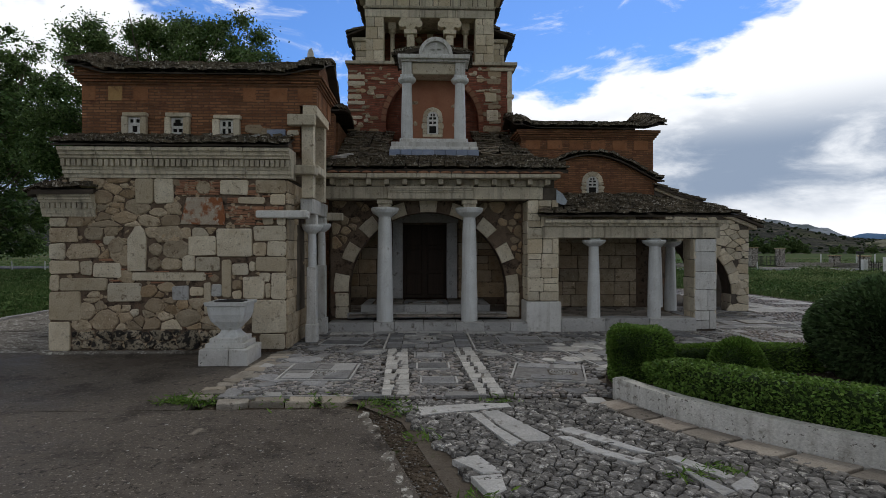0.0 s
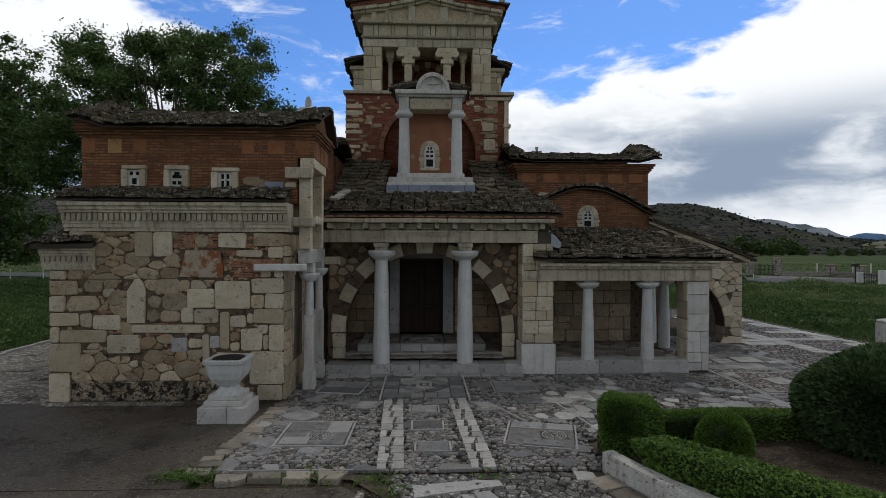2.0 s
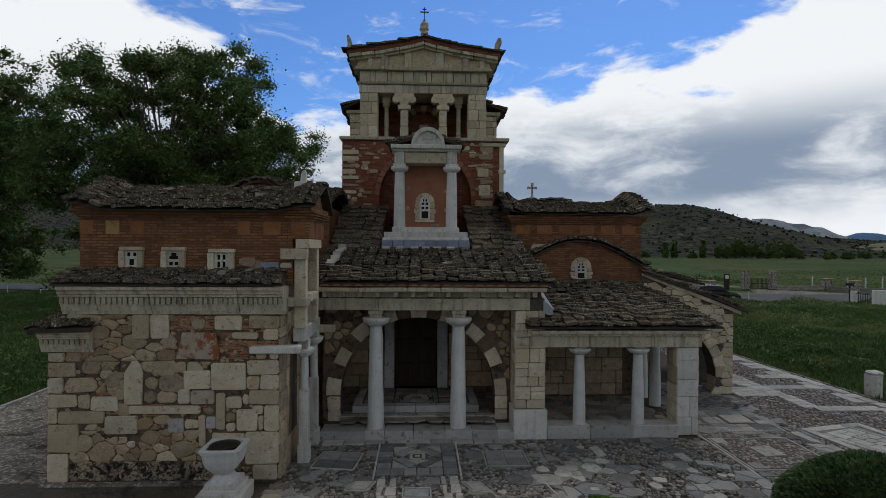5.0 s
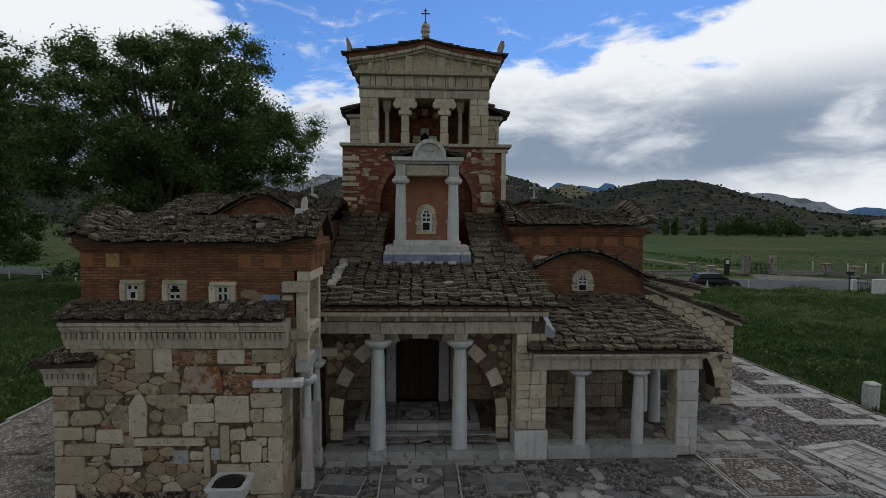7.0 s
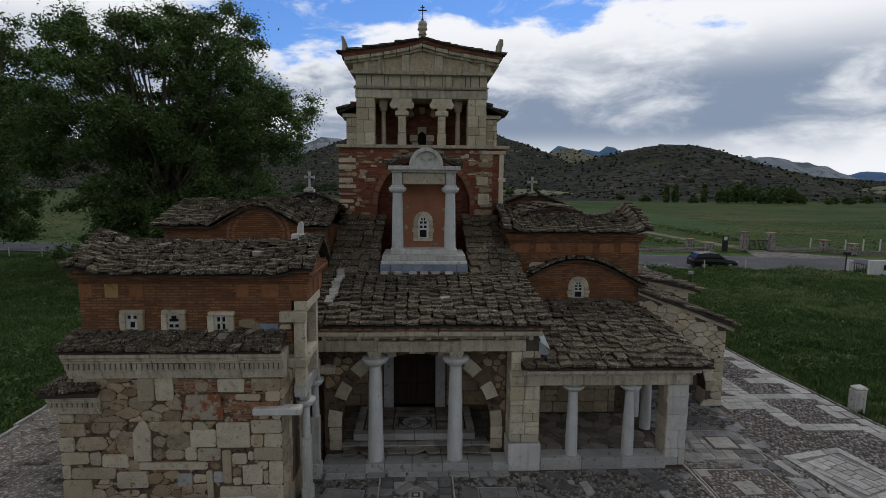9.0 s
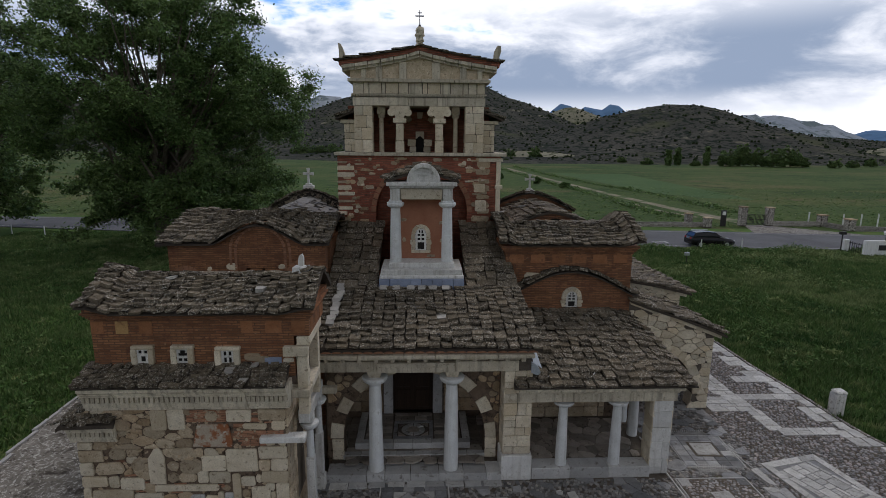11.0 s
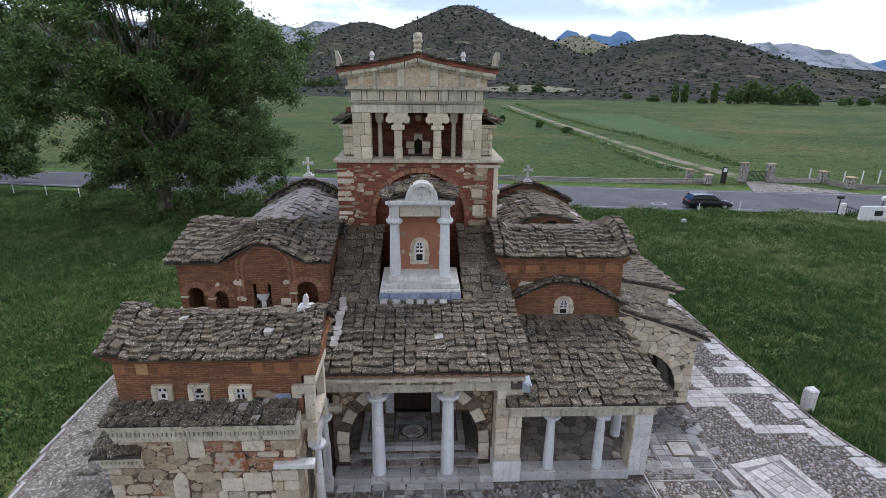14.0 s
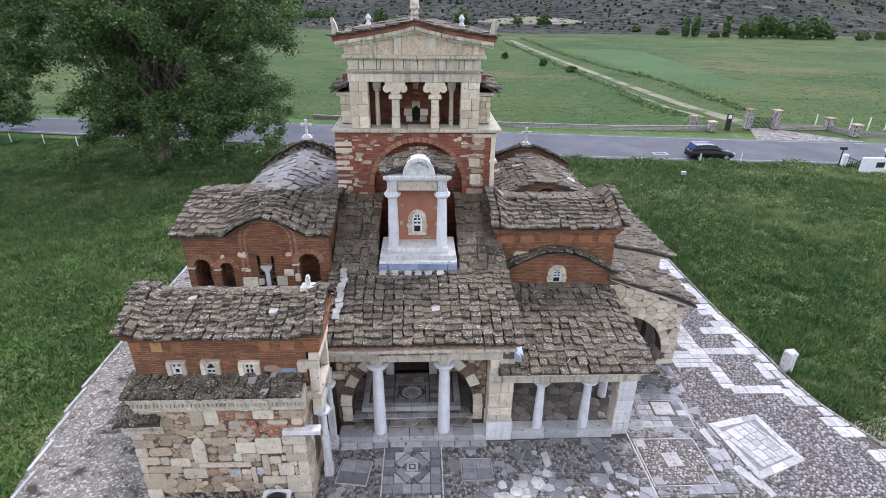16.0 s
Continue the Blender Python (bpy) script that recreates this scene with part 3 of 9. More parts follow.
def fieldstones(u0, u1, v0, v1, size, gap=0.02, stretch=1.4, skip=None, dropout=0.0, soften=2, spread=0.45):
    """Fitted stones of very different sizes: weighted cells round scattered seeds, shrunk by the joint and worn round at the corners."""
    k = math.sqrt(stretch)
    seeds = []
    tries = int(9 * (u1 - u0) * (v1 - v0) / size ** 2)
    for q in range(tries):
        r = size * (1 - spread + 2 * spread * rng.random() ** 1.6) * (1.25 - 0.7 * q / tries)
        a, b = rng.uniform(u0 / k, u1 / k), rng.uniform(v0 * k, v1 * k)
        if all((a - c) ** 2 + (b - d_) ** 2 > (0.5 * (r + e)) ** 2 for c, d_, e in seeds):
            seeds.append((a, b, r))
    out = []
    for a, b, r in seeds:
        if (skip and skip(a * k, b / k)) or rng.random() < dropout:
            continue
        h = 1.1 * r
        poly = [(max(u0 / k, a - h), max(v0 * k, b - h)), (min(u1 / k, a + h), max(v0 * k, b - h)), (min(u1 / k, a + h), min(v1 * k, b + h)), (max(u0 / k, a - h), min(v1 * k, b + h))]
        for c, d_, e in seeds:
            gap2 = (c - a) ** 2 + (d_ - b) ** 2
            if 0 < gap2 < (3.2 * size) ** 2:
                t = min(0.9, max(0.1, 0.5 + 0.12 * (r * r - e * e) / gap2))
                poly = clip(poly, a + (c - a) * t, b + (d_ - b) * t, c - a, d_ - b)
        if len(poly) < 3:
            continue
        poly = [(x * k, y / k) for x, y in poly]
        cx, cy = sum(p[0] for p in poly) / len(poly), sum(p[1] for p in poly) / len(poly)
        poly = [(cx + (x - cx) * max(0.35, 1 - gap / (math.hypot(x - cx, y - cy) or 1)), cy + (y - cy) * max(0.35, 1 - gap / (math.hypot(x - cx, y - cy) or 1))) for x, y in poly]
        for _ in range(soften):
            w = 0.2
            poly = [p for (ax, ay), (bx_, by_) in zip(poly, poly[1:] + poly[:1]) for p in ((ax + (bx_ - ax) * w, ay + (by_ - ay) * w), (bx_ + (ax - bx_) * w, by_ + (ay - by_) * w))]
        j = size * 0.022
        if len(poly) > 18:
            poly = poly[::2]
        out.append([(x + rng.uniform(-j, j), y + rng.uniform(-j, j)) for x, y in poly])
    return out


def arch_strips(x0, x1, z0, z1, cx, r, spring, n=20):
    """The wall outline x0..x1, z0..z1 with a round-headed opening."""
    head = [(cx - r * math.cos(math.pi * i / n), spring + r * math.sin(math.pi * i / n)) for i in range(n + 1)]
    return [[(x0, z0), (cx - r, z0)] + head + [(cx + r, z0), (x1, z0), (x1, z1), (x0, z1)]]


SLATES = []
for _k in range(10):
    _pts = slab_outline(-0.5, 0.5, -0.5, 0.5, 0.10, 0.085)
    _vs, _fs = stone_mesh(_pts, 1.0, 0.0, 0.0)
    _vs = [(x, y, max(z, 0.0) if i < 8 else (0.8 if i < 16 else 1.0 + rng.uniform(-0.1, 0.1))) for i, (x, y, z) in enumerate(_vs)]
    _vs = [(x * (1 if i < 16 else 1.06), y * (1 if i < 16 else 1.06), z) for i, (x, y, z) in enumerate(_vs)]
    _me = bpy.data.meshes.new("roof_slate")
    _me.from_pydata(_vs, [], _fs)
    _me.materials.append(M_SLATE)
    SLATES.append(_me)


def recoloured(meshes, material):
    out = []
    for me in meshes:
        c = me.copy()
        c.materials[0] = material
        out.append(c)
    return out


GREYSLATES = recoloured(SLATES[:6], M_GREYSLATE)
NEWSLATES = recoloured(SLATES[6:9], M_NEWSLATE)


def slate_roof(deck, surf, nu, nv, meshes=None, thick=0.04, over=1.45, fresh=0.004, keep=None, jit=1.0):
    """Overlapping stone slates on the sheet surf(u, v); u along the eave, v up the slope."""
    meshes = meshes or SLATES
    for j in range(nv):
        for i in range(nu):
            u = min(0.995, max(0.005, (i + 0.5 + (rng.uniform(-0.05, 0.05) + 0.10 * math.sin(5.0 * j / nv + 0.7 * i)) * jit) / nu))
            v = (j + 0.5 + rng.uniform(-0.16, 0.16) * jit) / nv
            if keep and not keep(u, v):
                continue
            p = surf(u, v)
            du = (surf(min(1, u + 0.02), v) - surf(max(0, u - 0.02), v))
            dv = (surf(u, min(1, v + 0.02)) - surf(u, max(0, v - 0.02)))
            lu = du.length / (min(1, u + 0.02) - max(0, u - 0.02)) / nu
            lv = dv.length / (min(1, v + 0.02) - max(0, v - 0.02)) / nv
            ex, ey = du.normalized(), dv.normalized()
            ez = ex.cross(ey).normalized()
            ey = ez.cross(ex)
            rot = Matrix((ex, ey, ez)).transposed().to_4x4()
            tilt = Matrix.Rotation(-thick * 1.7 / (lv * over), 4, "X")
            spin = Matrix.Rotation(rng.uniform(-0.10, 0.10) * jit, 4, "Z") @ Matrix.Rotation(rng.uniform(-0.16, 0.16) * jit, 4, "Y")
            size = Matrix.Diagonal((lu * rng.uniform(0.83, 1.0), lv * over * rng.uniform(0.9, 1.12), thick * rng.uniform(0.85, 1.9), 1))
            me = rng.choice(NEWSLATES if rng.random() < fresh else meshes)
            share("roof_slate", me, deck, Matrix.Translation(p + ez * thick * rng.uniform(0.5, 1.1)) @ rot @ tilt @ spin @ size)


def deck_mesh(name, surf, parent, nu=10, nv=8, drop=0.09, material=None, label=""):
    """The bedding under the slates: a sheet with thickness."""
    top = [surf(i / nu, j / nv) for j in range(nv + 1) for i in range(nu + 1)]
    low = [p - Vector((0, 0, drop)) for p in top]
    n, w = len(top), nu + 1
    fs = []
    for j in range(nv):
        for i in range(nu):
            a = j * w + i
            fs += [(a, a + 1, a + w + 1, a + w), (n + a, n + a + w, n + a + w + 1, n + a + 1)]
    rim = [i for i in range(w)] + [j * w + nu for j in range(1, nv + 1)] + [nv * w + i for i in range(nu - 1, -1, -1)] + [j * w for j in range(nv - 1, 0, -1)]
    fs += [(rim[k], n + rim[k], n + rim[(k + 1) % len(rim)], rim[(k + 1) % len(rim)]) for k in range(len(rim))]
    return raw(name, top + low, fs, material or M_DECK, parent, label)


def sheet(*corners):
    """A four-cornered surface: eave left, eave right, top right, top left."""
    a, b, c, d = (Vector(p) for p in corners)
    return lambda u, v: (a.lerp(b, u)).lerp(d.lerp(c, u), v)

# ---- stone chapel: the block that stands forward, with its brick upper storey ----
chapel = thing("chapel", "stone chapel block with brick upper storey and slate roofs", "building", (-5.5, 13.5, 0))
FA = 11.72
part("parapet_wall", bx(bmesh.new(), -7.62, -2.98, FA + 0.05, 15.6, 3.76, 4.55), M_MORTAR, chapel)
wall_bm = bmesh.new()
prism(wall_bm, [(-8.06, -0.12), (-3.02, -0.12), (-3.02, 3.75), (-7.60, 3.75), (-7.60, 2.9), (-8.06, 2.9)], facing("front", FA + 0.03), -3.8, 0.0)
chapel_wall = part("front_wall", wall_bm, M_MORTAR, chapel, "rubble and reused ancient blocks in earth mortar")
F = facing("front", FA + 0.03)
# squared blocks course by course from the top: left, right, bottom, top
UPPER = [(-6.26, -5.88, 3.19, 3.74), (-5.86, -5.45, 3.19, 3.74), (-4.44, -3.84, 3.38, 3.71), (-3.69, -3.03, 3.42, 3.71), (-4.06, -3.49, 3.19, 3.34), (-3.36, -3.04, 3.16, 3.40), (-7.66, -7.33, 3.63, 3.75),
         (-8.08, -7.72, 2.68, 2.88), (-3.54, -3.31, 2.74, 2.94), (-3.23, -3.03, 2.73, 2.95),
         (-8.08, -7.49, 2.34, 2.66), (-3.72, -3.03, 2.39, 2.71), (-8.08, -7.75, 1.98, 2.32), (-3.73, -3.46, 2.05, 2.35), (-3.43, -3.03, 2.05, 2.37)]
MIDDLE = [(-4.52, -3.76, 2.03, 2.65), (-5.12, -4.54, 2.06, 2.48), (-4.97, -4.46, 1.72, 2.02), (-8.08, -7.45, 1.67, 1.95), (-7.42, -7.17, 1.64, 1.94), (-7.14, -6.56, 1.58, 1.89),
          (-3.68, -3.03, 1.71, 2.02), (-4.41, -4.22, 1.14, 1.97), (-4.19, -3.84, 1.64, 1.88), (-3.82, -3.70, 1.71, 1.93), (-6.33, -4.77, 1.51, 1.68), (-5.25, -4.99, 1.74, 2.08)]
LOWER = [(-8.08, -7.88, 1.31, 1.64), (-7.86, -6.86, 1.31, 1.57), (-4.18, -3.98, 1.32, 1.51), (-4.18, -3.98, 1.11, 1.29), (-3.95, -3.49, 1.12, 1.60), (-3.47, -3.36, 1.13, 1.46), (-3.34, -3.03, 1.10, 1.68), (-3.60, -3.37, 1.49, 1.68),
         (-8.08, -7.42, 0.66, 1.28), (-6.85, -6.14, 1.06, 1.46), (-5.10, -4.80, 1.18, 1.37), (-4.79, -4.64, 0.76, 1.47), (-3.76, -3.03, 0.36, 1.08), (-4.50, -3.78, 0.76, 1.06), (-8.08, -7.65, 0.0, 0.63), (-3.60, -3.05, 0.02, 0.33)]
BLUISH = [(-5.47, -5.12, 1.08, 1.40), (-4.63, -4.42, 1.16, 1.43)]
BLOCKS = UPPER + MIDDLE + LOWER + BLUISH
for q in UPPER + MIDDLE + LOWER:
    lay("stone", chapel_wall, F, [slab_outline(*q, 0.035, 0.012)], 0.045, M_LIMEPALE if rng.random() < 0.8 else M_LIME, 0.014, 0.006)
for q in BLUISH:
    lay("stone", chapel_wall, F, [slab_outline(*q, 0.03, 0.012)], 0.045, M_STEP, 0.014, 0.006)
# rounder stones of middling size between the blocks
for q in ((-6.84, -6.52, 2.10, 2.41), (-5.89, -5.26, 2.36, 2.70), (-5.68, -5.14, 1.99, 2.40), (-5.99, -5.70, 2.06, 2.33), (-5.99, -5.74, 1.74, 2.03), (-5.72, -5.28, 1.74, 2.02), (-7.72, -7.02, 2.00, 2.30), (-7.71, -7.36, 2.69, 2.88)):
    lay("stone", chapel_wall, F, [slab_outline(*q, 0.10, 0.025)], 0.04, M_LIME, 0.02, 0.01)
# a tall round-topped slab, the rust-stained tapered block and a round carved boss
lay("stone", chapel_wall, F, [[(-6.42, 1.72), (-6.04, 1.72), (-6.02, 2.42), (-6.08, 2.62), (-6.16, 2.70), (-6.26, 2.69), (-6.34, 2.56), (-6.43, 2.42)]], 0.05, M_LIMEPALE)
M_RUST = mat("rust_stained_stone", (0.40, 0.33, 0.25), (0.50, 0.43, 0.34), 3.0, 0.85, 0.6, 40, spots=[((0.30, 0.115, 0.05), 3.2, 0.44, 0.10), ((0.52, 0.47, 0.39), 9.0, 0.58, 0.08)])
lay("stone", chapel_wall, F, [[(-5.30, 2.74), (-4.36, 2.72), (-4.34, 2.90), (-4.42, 3.32), (-5.16, 3.33), (-5.24, 3.0)]], 0.055, M_RUST)
lay("stone", chapel_wall, F, [[(-4.81 + 0.16 * math.cos(k * 0.7), 3.54 + 0.15 * math.sin(k * 0.7)) for k in range(9)]], 0.04, M_LIME)


def taken(u, v):
    return any(a - 0.03 < u < b + 0.03 and c - 0.03 < v < d + 0.03 for a, b, c, d in BLOCKS) or (-6.45 < u < -6.0 and 1.7 < v < 2.7) or (-5.32 < u < -4.3 and 2.7 < v < 3.36) or (-7.75 < u < -5.1 and 1.72 < v < 2.42 and (u > -6.0 or u < -7.0))


def mixed_rubble(x0, x1, z0, z1, size, gap, stretch, share_pale, share_tan=0.62):
    """Field stones of three sorts, laid stone by stone."""
    for p in fieldstones(x0, x1, z0, z1, size, gap, stretch, taken, soften=1):
        k = rng.random()
        lay("stone", chapel_wall, F, [p], 0.030, M_LIMEPALE if k < share_pale else M_LIME if k < share_tan else M_RUBBLE, 0.018, 0.010, 0.010)


lay("stone", chapel_wall, F, fieldstones(-7.62, -3.6, 0.0, 0.44, 0.25, 0.012, 1.25, taken, soften=1), 0.04, M_DARKRUB, 0.03, 0.02, 0.012)
mixed_rubble(-7.62, -3.7, 0.44, 1.14, 0.29, 0.014, 1.2, 0.14, 0.8)
mixed_rubble(-7.9, -3.1, 1.14, 1.75, 0.22, 0.014, 1.5, 0.05)
mixed_rubble(-7.9, -3.1, 1.75, 2.68, 0.25, 0.014, 1.4, 0.04)
mixed_rubble(-7.62, -5.3, 2.68, 3.74, 0.29, 0.014, 1.7, 0.02, 0.42)
# small packing stones in the mortar
lay_joined("stone_packing", F, rubble(-7.9, -3.1, 0.05, 3.7, 0.085, 0.006, 1.4, lambda u, v: taken(u, v) or rng.random() < 0.6), 0.012, M_RUBBLE, chapel_wall, 0.006, 0.004, 0.006)
# thin bricks fill the upper part
thin = [p for p in ashlar(-5.42, -3.08, 2.72, 3.70, 0.058, 0.16, 0.36, 0.014) if not taken(sum(q[0] for q in p) / 8, sum(q[1] for q in p) / 8) and (p[0][1] > 2.9 or p[0][0] > -4.3)] + [p for p in ashlar(-7.2, -4.2, 1.40, 2.0, 0.052, 0.14, 0.34, 0.014) if not taken(p[0][0] + 0.1, p[0][1] + 0.02) and rng.random() < 0.5]
lay_joined("bricks", F, thin, 0.018, M_EAVE, chapel_wall, 0.006, 0.004, 0.006)
side_bm = bmesh.new()
bx(side_bm, -3.03, -3.01, FA + 0.06, 15.4, -0.1, 4.5)
chapel_side = part("side_wall", side_bm, M_JOINT, chapel)
lay("stone", chapel_side, facing("right", -3.02), ashlar(FA + 0.02, 14.3, 0.0, 3.7, 0.40, 0.35, 0.7, 0.015), 0.045, M_LIME)
# a flat dark panel stands for the shade inside an arched niche
bm = bmesh.new()
prism(bm, [(12.45, 0.75)] + [(12.85 - 0.36 * math.cos(math.pi * k / 12), 2.75 + 0.36 * math.sin(math.pi * k / 12)) for k in range(13)] + [(13.25, 0.75)], facing("right", -2.975), 0.0, 0.012)
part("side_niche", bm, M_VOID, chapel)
for k in range(9):
    a0, a1 = math.pi * (k + 0.05) / 9, math.pi * (k + 0.95) / 9
    lay("arch_stone", chapel_side, facing("right", -2.98), [[(12.85 + r * math.cos(a), 2.75 + r * math.sin(a)) for r, a in ((0.36, a0), (0.56, a0), (0.56, a1), (0.36, a1))]], 0.05, M_LIME)
chapel_flank = part("side_wall", bx(bmesh.new(), -8.075, -8.055, FA + 0.06, 15.5, -0.1, 2.88), M_JOINT, chapel)
lay("stone", chapel_flank, facing("left", -8.07), rubble(-15.4, -FA - 0.05, 0.0, 2.85, 0.42, 0.02, 1.25), 0.04, M_LIME, 0.02)


def cornice(parent, y, x0, x1, z0, z1, out, teeth, name="cornice", wrap=True, pieces=4):
    """Stepped bands below, a row of small teeth, a projecting band above, cut in pieces along its length."""
    h = z1 - z0
    edges = [x0 + (x1 - x0) * (k + (rng.uniform(-0.2, 0.2) if 0 < k < pieces else 0)) / pieces for k in range(pieces + 1)]
    for a, b in zip(edges, edges[1:]):
        bm = bmesh.new()
        steps = ((0.16, 0.0, 0.12), (0.18, 0.12, 0.13), (0.30, 0.13, 0.25), (0.28, 0.25, 0.265), (0.36, 0.265, 0.31), (0.38, 0.31, 0.64), (0.70, 0.64, 0.70), (0.72, 0.705, 0.71), (0.84, 0.75, 0.80), (0.90, 0.84, 0.845), (0.86, 0.85, 0.86), (1.0, 0.88, 0.98), (0.96, 1.0, 1.0))
        jag = rng.uniform(-0.012, 0.012)
        prof = [(y + 0.35, z0)] + [(y - out * o + jag, z0 + h * f) for o, f0, f1 in steps for f in (f0, f1)] + [(y + 0.35, z1)]
        prism(bm, prof, facing("right", 0), a + 0.004, b - 0.004)
        c = part(name, bm, M_ENTAB, parent)
        n = max(2, round((b - a) / teeth))
        tooth = bmesh.new()
        for k in range(n):
            xx = a + (k + 0.5) * (b - a) / n
            bx(tooth, xx - teeth * 0.34, xx + teeth * 0.34, y - out * 0.60, y - out * 0.36, z0 + h * 0.38, z0 + h * 0.61)
        tagged(part("dentil_course", tooth, M_ENTAB, c), kind="stuff")


cornice(chapel, FA + 0.02, -7.76, -2.90, 3.74, 4.37, 0.28, 0.115, pieces=5)
cornice(chapel, FA + 0.02, -8.22, -7.10, 2.90, 3.38, 0.20, 0.11, pieces=1)
low = sheet((-8.32, 11.48, 3.44), (-7.02, 11.50, 3.46), (-7.40, 12.6, 3.78), (-7.66, 12.6, 3.82))
d = deck_mesh("lower_roof", low, chapel)
slate_roof(d, low, 6, 5, thick=0.05, jit=1.6)
lowside = sheet((-8.42, 15.4, 3.38), (-8.34, 11.45, 3.40), (-7.62, 12.0, 3.85), (-7.62, 15.4, 3.85))
d = deck_mesh("lower_roof", lowside, chapel)
slate_roof(d, lowside, 11, 3, thick=0.05)
ledge = sheet((-7.86, 11.44, 4.42), (-2.92, 11.44, 4.42), (-2.95, 12.16, 4.70), (-7.82, 12.16, 4.70))
d = deck_mesh("ledge_roof", ledge, chapel, drop=0.03)
slate_roof(d, ledge, 22, 5, thick=0.04, over=1.6, jit=1.7)
# brick storey
BY = 12.12
bm = bmesh.new()
prism(bm, [(-7.64, 4.4), (-2.82, 4.4), (-2.82, 5.44), (-2.44, 5.44), (-2.44, 6.02), (-7.64, 6.02)], facing("front", BY), -1.83, 0.0)
upper = part("upper_wall", bm, M_BRICK, chapel, "patterned red brick storey, its corner carried on posts")
for k, (o, z0, z1) in enumerate(((0.03, 5.88, 5.93), (0.07, 5.93, 5.98), (0.11, 5.98, 6.03), (0.15, 6.03, 6.08))):
    block("brick_cornice", M_BRICK, chapel, -7.64 - o, -2.44 + o, BY - o, 13.95 + o, z0 + 0.002, z1, 0.004, 0.002)
for x, w, mt in ((-7.49, 0.30, M_TERRA), (-6.91, 0.30, M_OCHREPANEL), (-6.35, 0.32, M_TERRA), (-3.94, 0.29, M_TERRA), (-3.30, 0.39, M_TERRA), (-2.70, 0.34, M_TERRA)):
    block("terracotta_panel", mt, chapel, x - w / 2, x + w / 2, BY - 0.012, BY + 0.05, 5.52, 5.84, 0.004, 0.002)
for y in (12.45, 13.0, 13.6):
    block("terracotta_panel", M_TERRA, chapel, -2.46, -2.43, y - 0.16, y + 0.16, 5.46, 5.84, 0.004, 0.002)
for x0, x1, z0, z1 in ((-4.04, -3.66, 4.80, 5.02), (-3.72, -3.40, 4.72, 4.92)):
    lay("stone", upper, facing("front", BY), [slab_outline(x0, x1, z0, z1, 0.06, 0.02)], 0.03, M_LIME)
block("stone", M_BLUE, upper, -3.56, -3.14, BY - 0.03, BY + 0.05, 4.72, 4.90, 0.01, 0.006)
lay("stone", upper, facing("front", BY), [slab_outline(-3.10, -2.84, 4.76, 4.88)], 0.05, M_LIMEPALE)
# near-black for flat sheets that paint the darkness behind openings
M_HOLE = mat("painted_window_dark", (0.012, 0.011, 0.010), (0.02, 0.018, 0.016), 3.0, 0.9, 0.0, 20)


def pierced(name, parent, material, a, b, c, e, y0, y1, bars):
    """A slab a..b, c..e with holes: solid where one of the bars (fractions left, right, bottom, top) lies; one connected mesh."""
    us, vs = sorted({q for r in bars for q in r[:2]}), sorted({q for r in bars for q in r[2:]})
    solid = {(i, j) for i in range(len(us) - 1) for j in range(len(vs) - 1)
             if any(r[0] <= (us[i] + us[i + 1]) / 2 <= r[1] and r[2] <= (vs[j] + vs[j + 1]) / 2 <= r[3] for r in bars)}
    n, m_ = len(us), len(vs)
    pts = [(a + (b - a) * u, y, c + (e - c) * v) for y in (y0, y1) for v in vs for u in us]
    def at(i, j, k):
        return k * n * m_ + j * n + i
    fs = []
    for i, j in solid:
        fs += [(at(i, j, 0), at(i + 1, j, 0), at(i + 1, j + 1, 0), at(i, j + 1, 0)), (at(i, j, 1), at(i, j + 1, 1), at(i + 1, j + 1, 1), at(i + 1, j, 1))]
        for di, dj, p, q in ((-1, 0, (i, j + 1), (i, j)), (1, 0, (i + 1, j), (i + 1, j + 1)), (0, -1, (i, j), (i + 1, j)), (0, 1, (i + 1, j + 1), (i, j + 1))):
            if (i + di, j + dj) not in solid:
                fs.append((at(*p, 0), at(*p, 1), at(*q, 1), at(*q, 0)))
    return raw(name, pts, fs, material, parent)


def carved_window(parent, x, z0, z1, w, y, holes):
    """A square window: jambs, lintel, a recessed marble screen pierced by holes."""
    wn_ = part("window", bx(bmesh.new(), x - w / 2 + 0.05, x + w / 2 - 0.05, y - 0.004, y + 0.02, z0, z1 - 0.08), M_HOLE, parent)
    jw = w * 0.24
    block("jamb", M_LIMEPALE, wn_, x - w / 2, x - w / 2 + jw, y - 0.10, y + 0.02, z0, z1 - 0.095)
    block("jamb", M_LIMEPALE, wn_, x + w / 2 - jw, x + w / 2, y - 0.10, y + 0.02, z0, z1 - 0.095)
    block("lintel", M_LIMEPALE, wn_, x - w / 2 + 0.02, x + w / 2 + 0.02, y - 0.11, y + 0.02, z1 - 0.09, z1, 0.015)
    a, b, c, e = x - w / 2 + jw, x + w / 2 - jw, z0 + 0.01, z1 - 0.10
    pierced("pierced_screen", wn_, M_MARBLE, a, b, c, e, y - 0.035, y - 0.006, ((0, 1, 0, 0.12), (0, 1, 0.9, 1), (0, 0.12, 0, 1), (0.88, 1, 0, 1)) + holes)


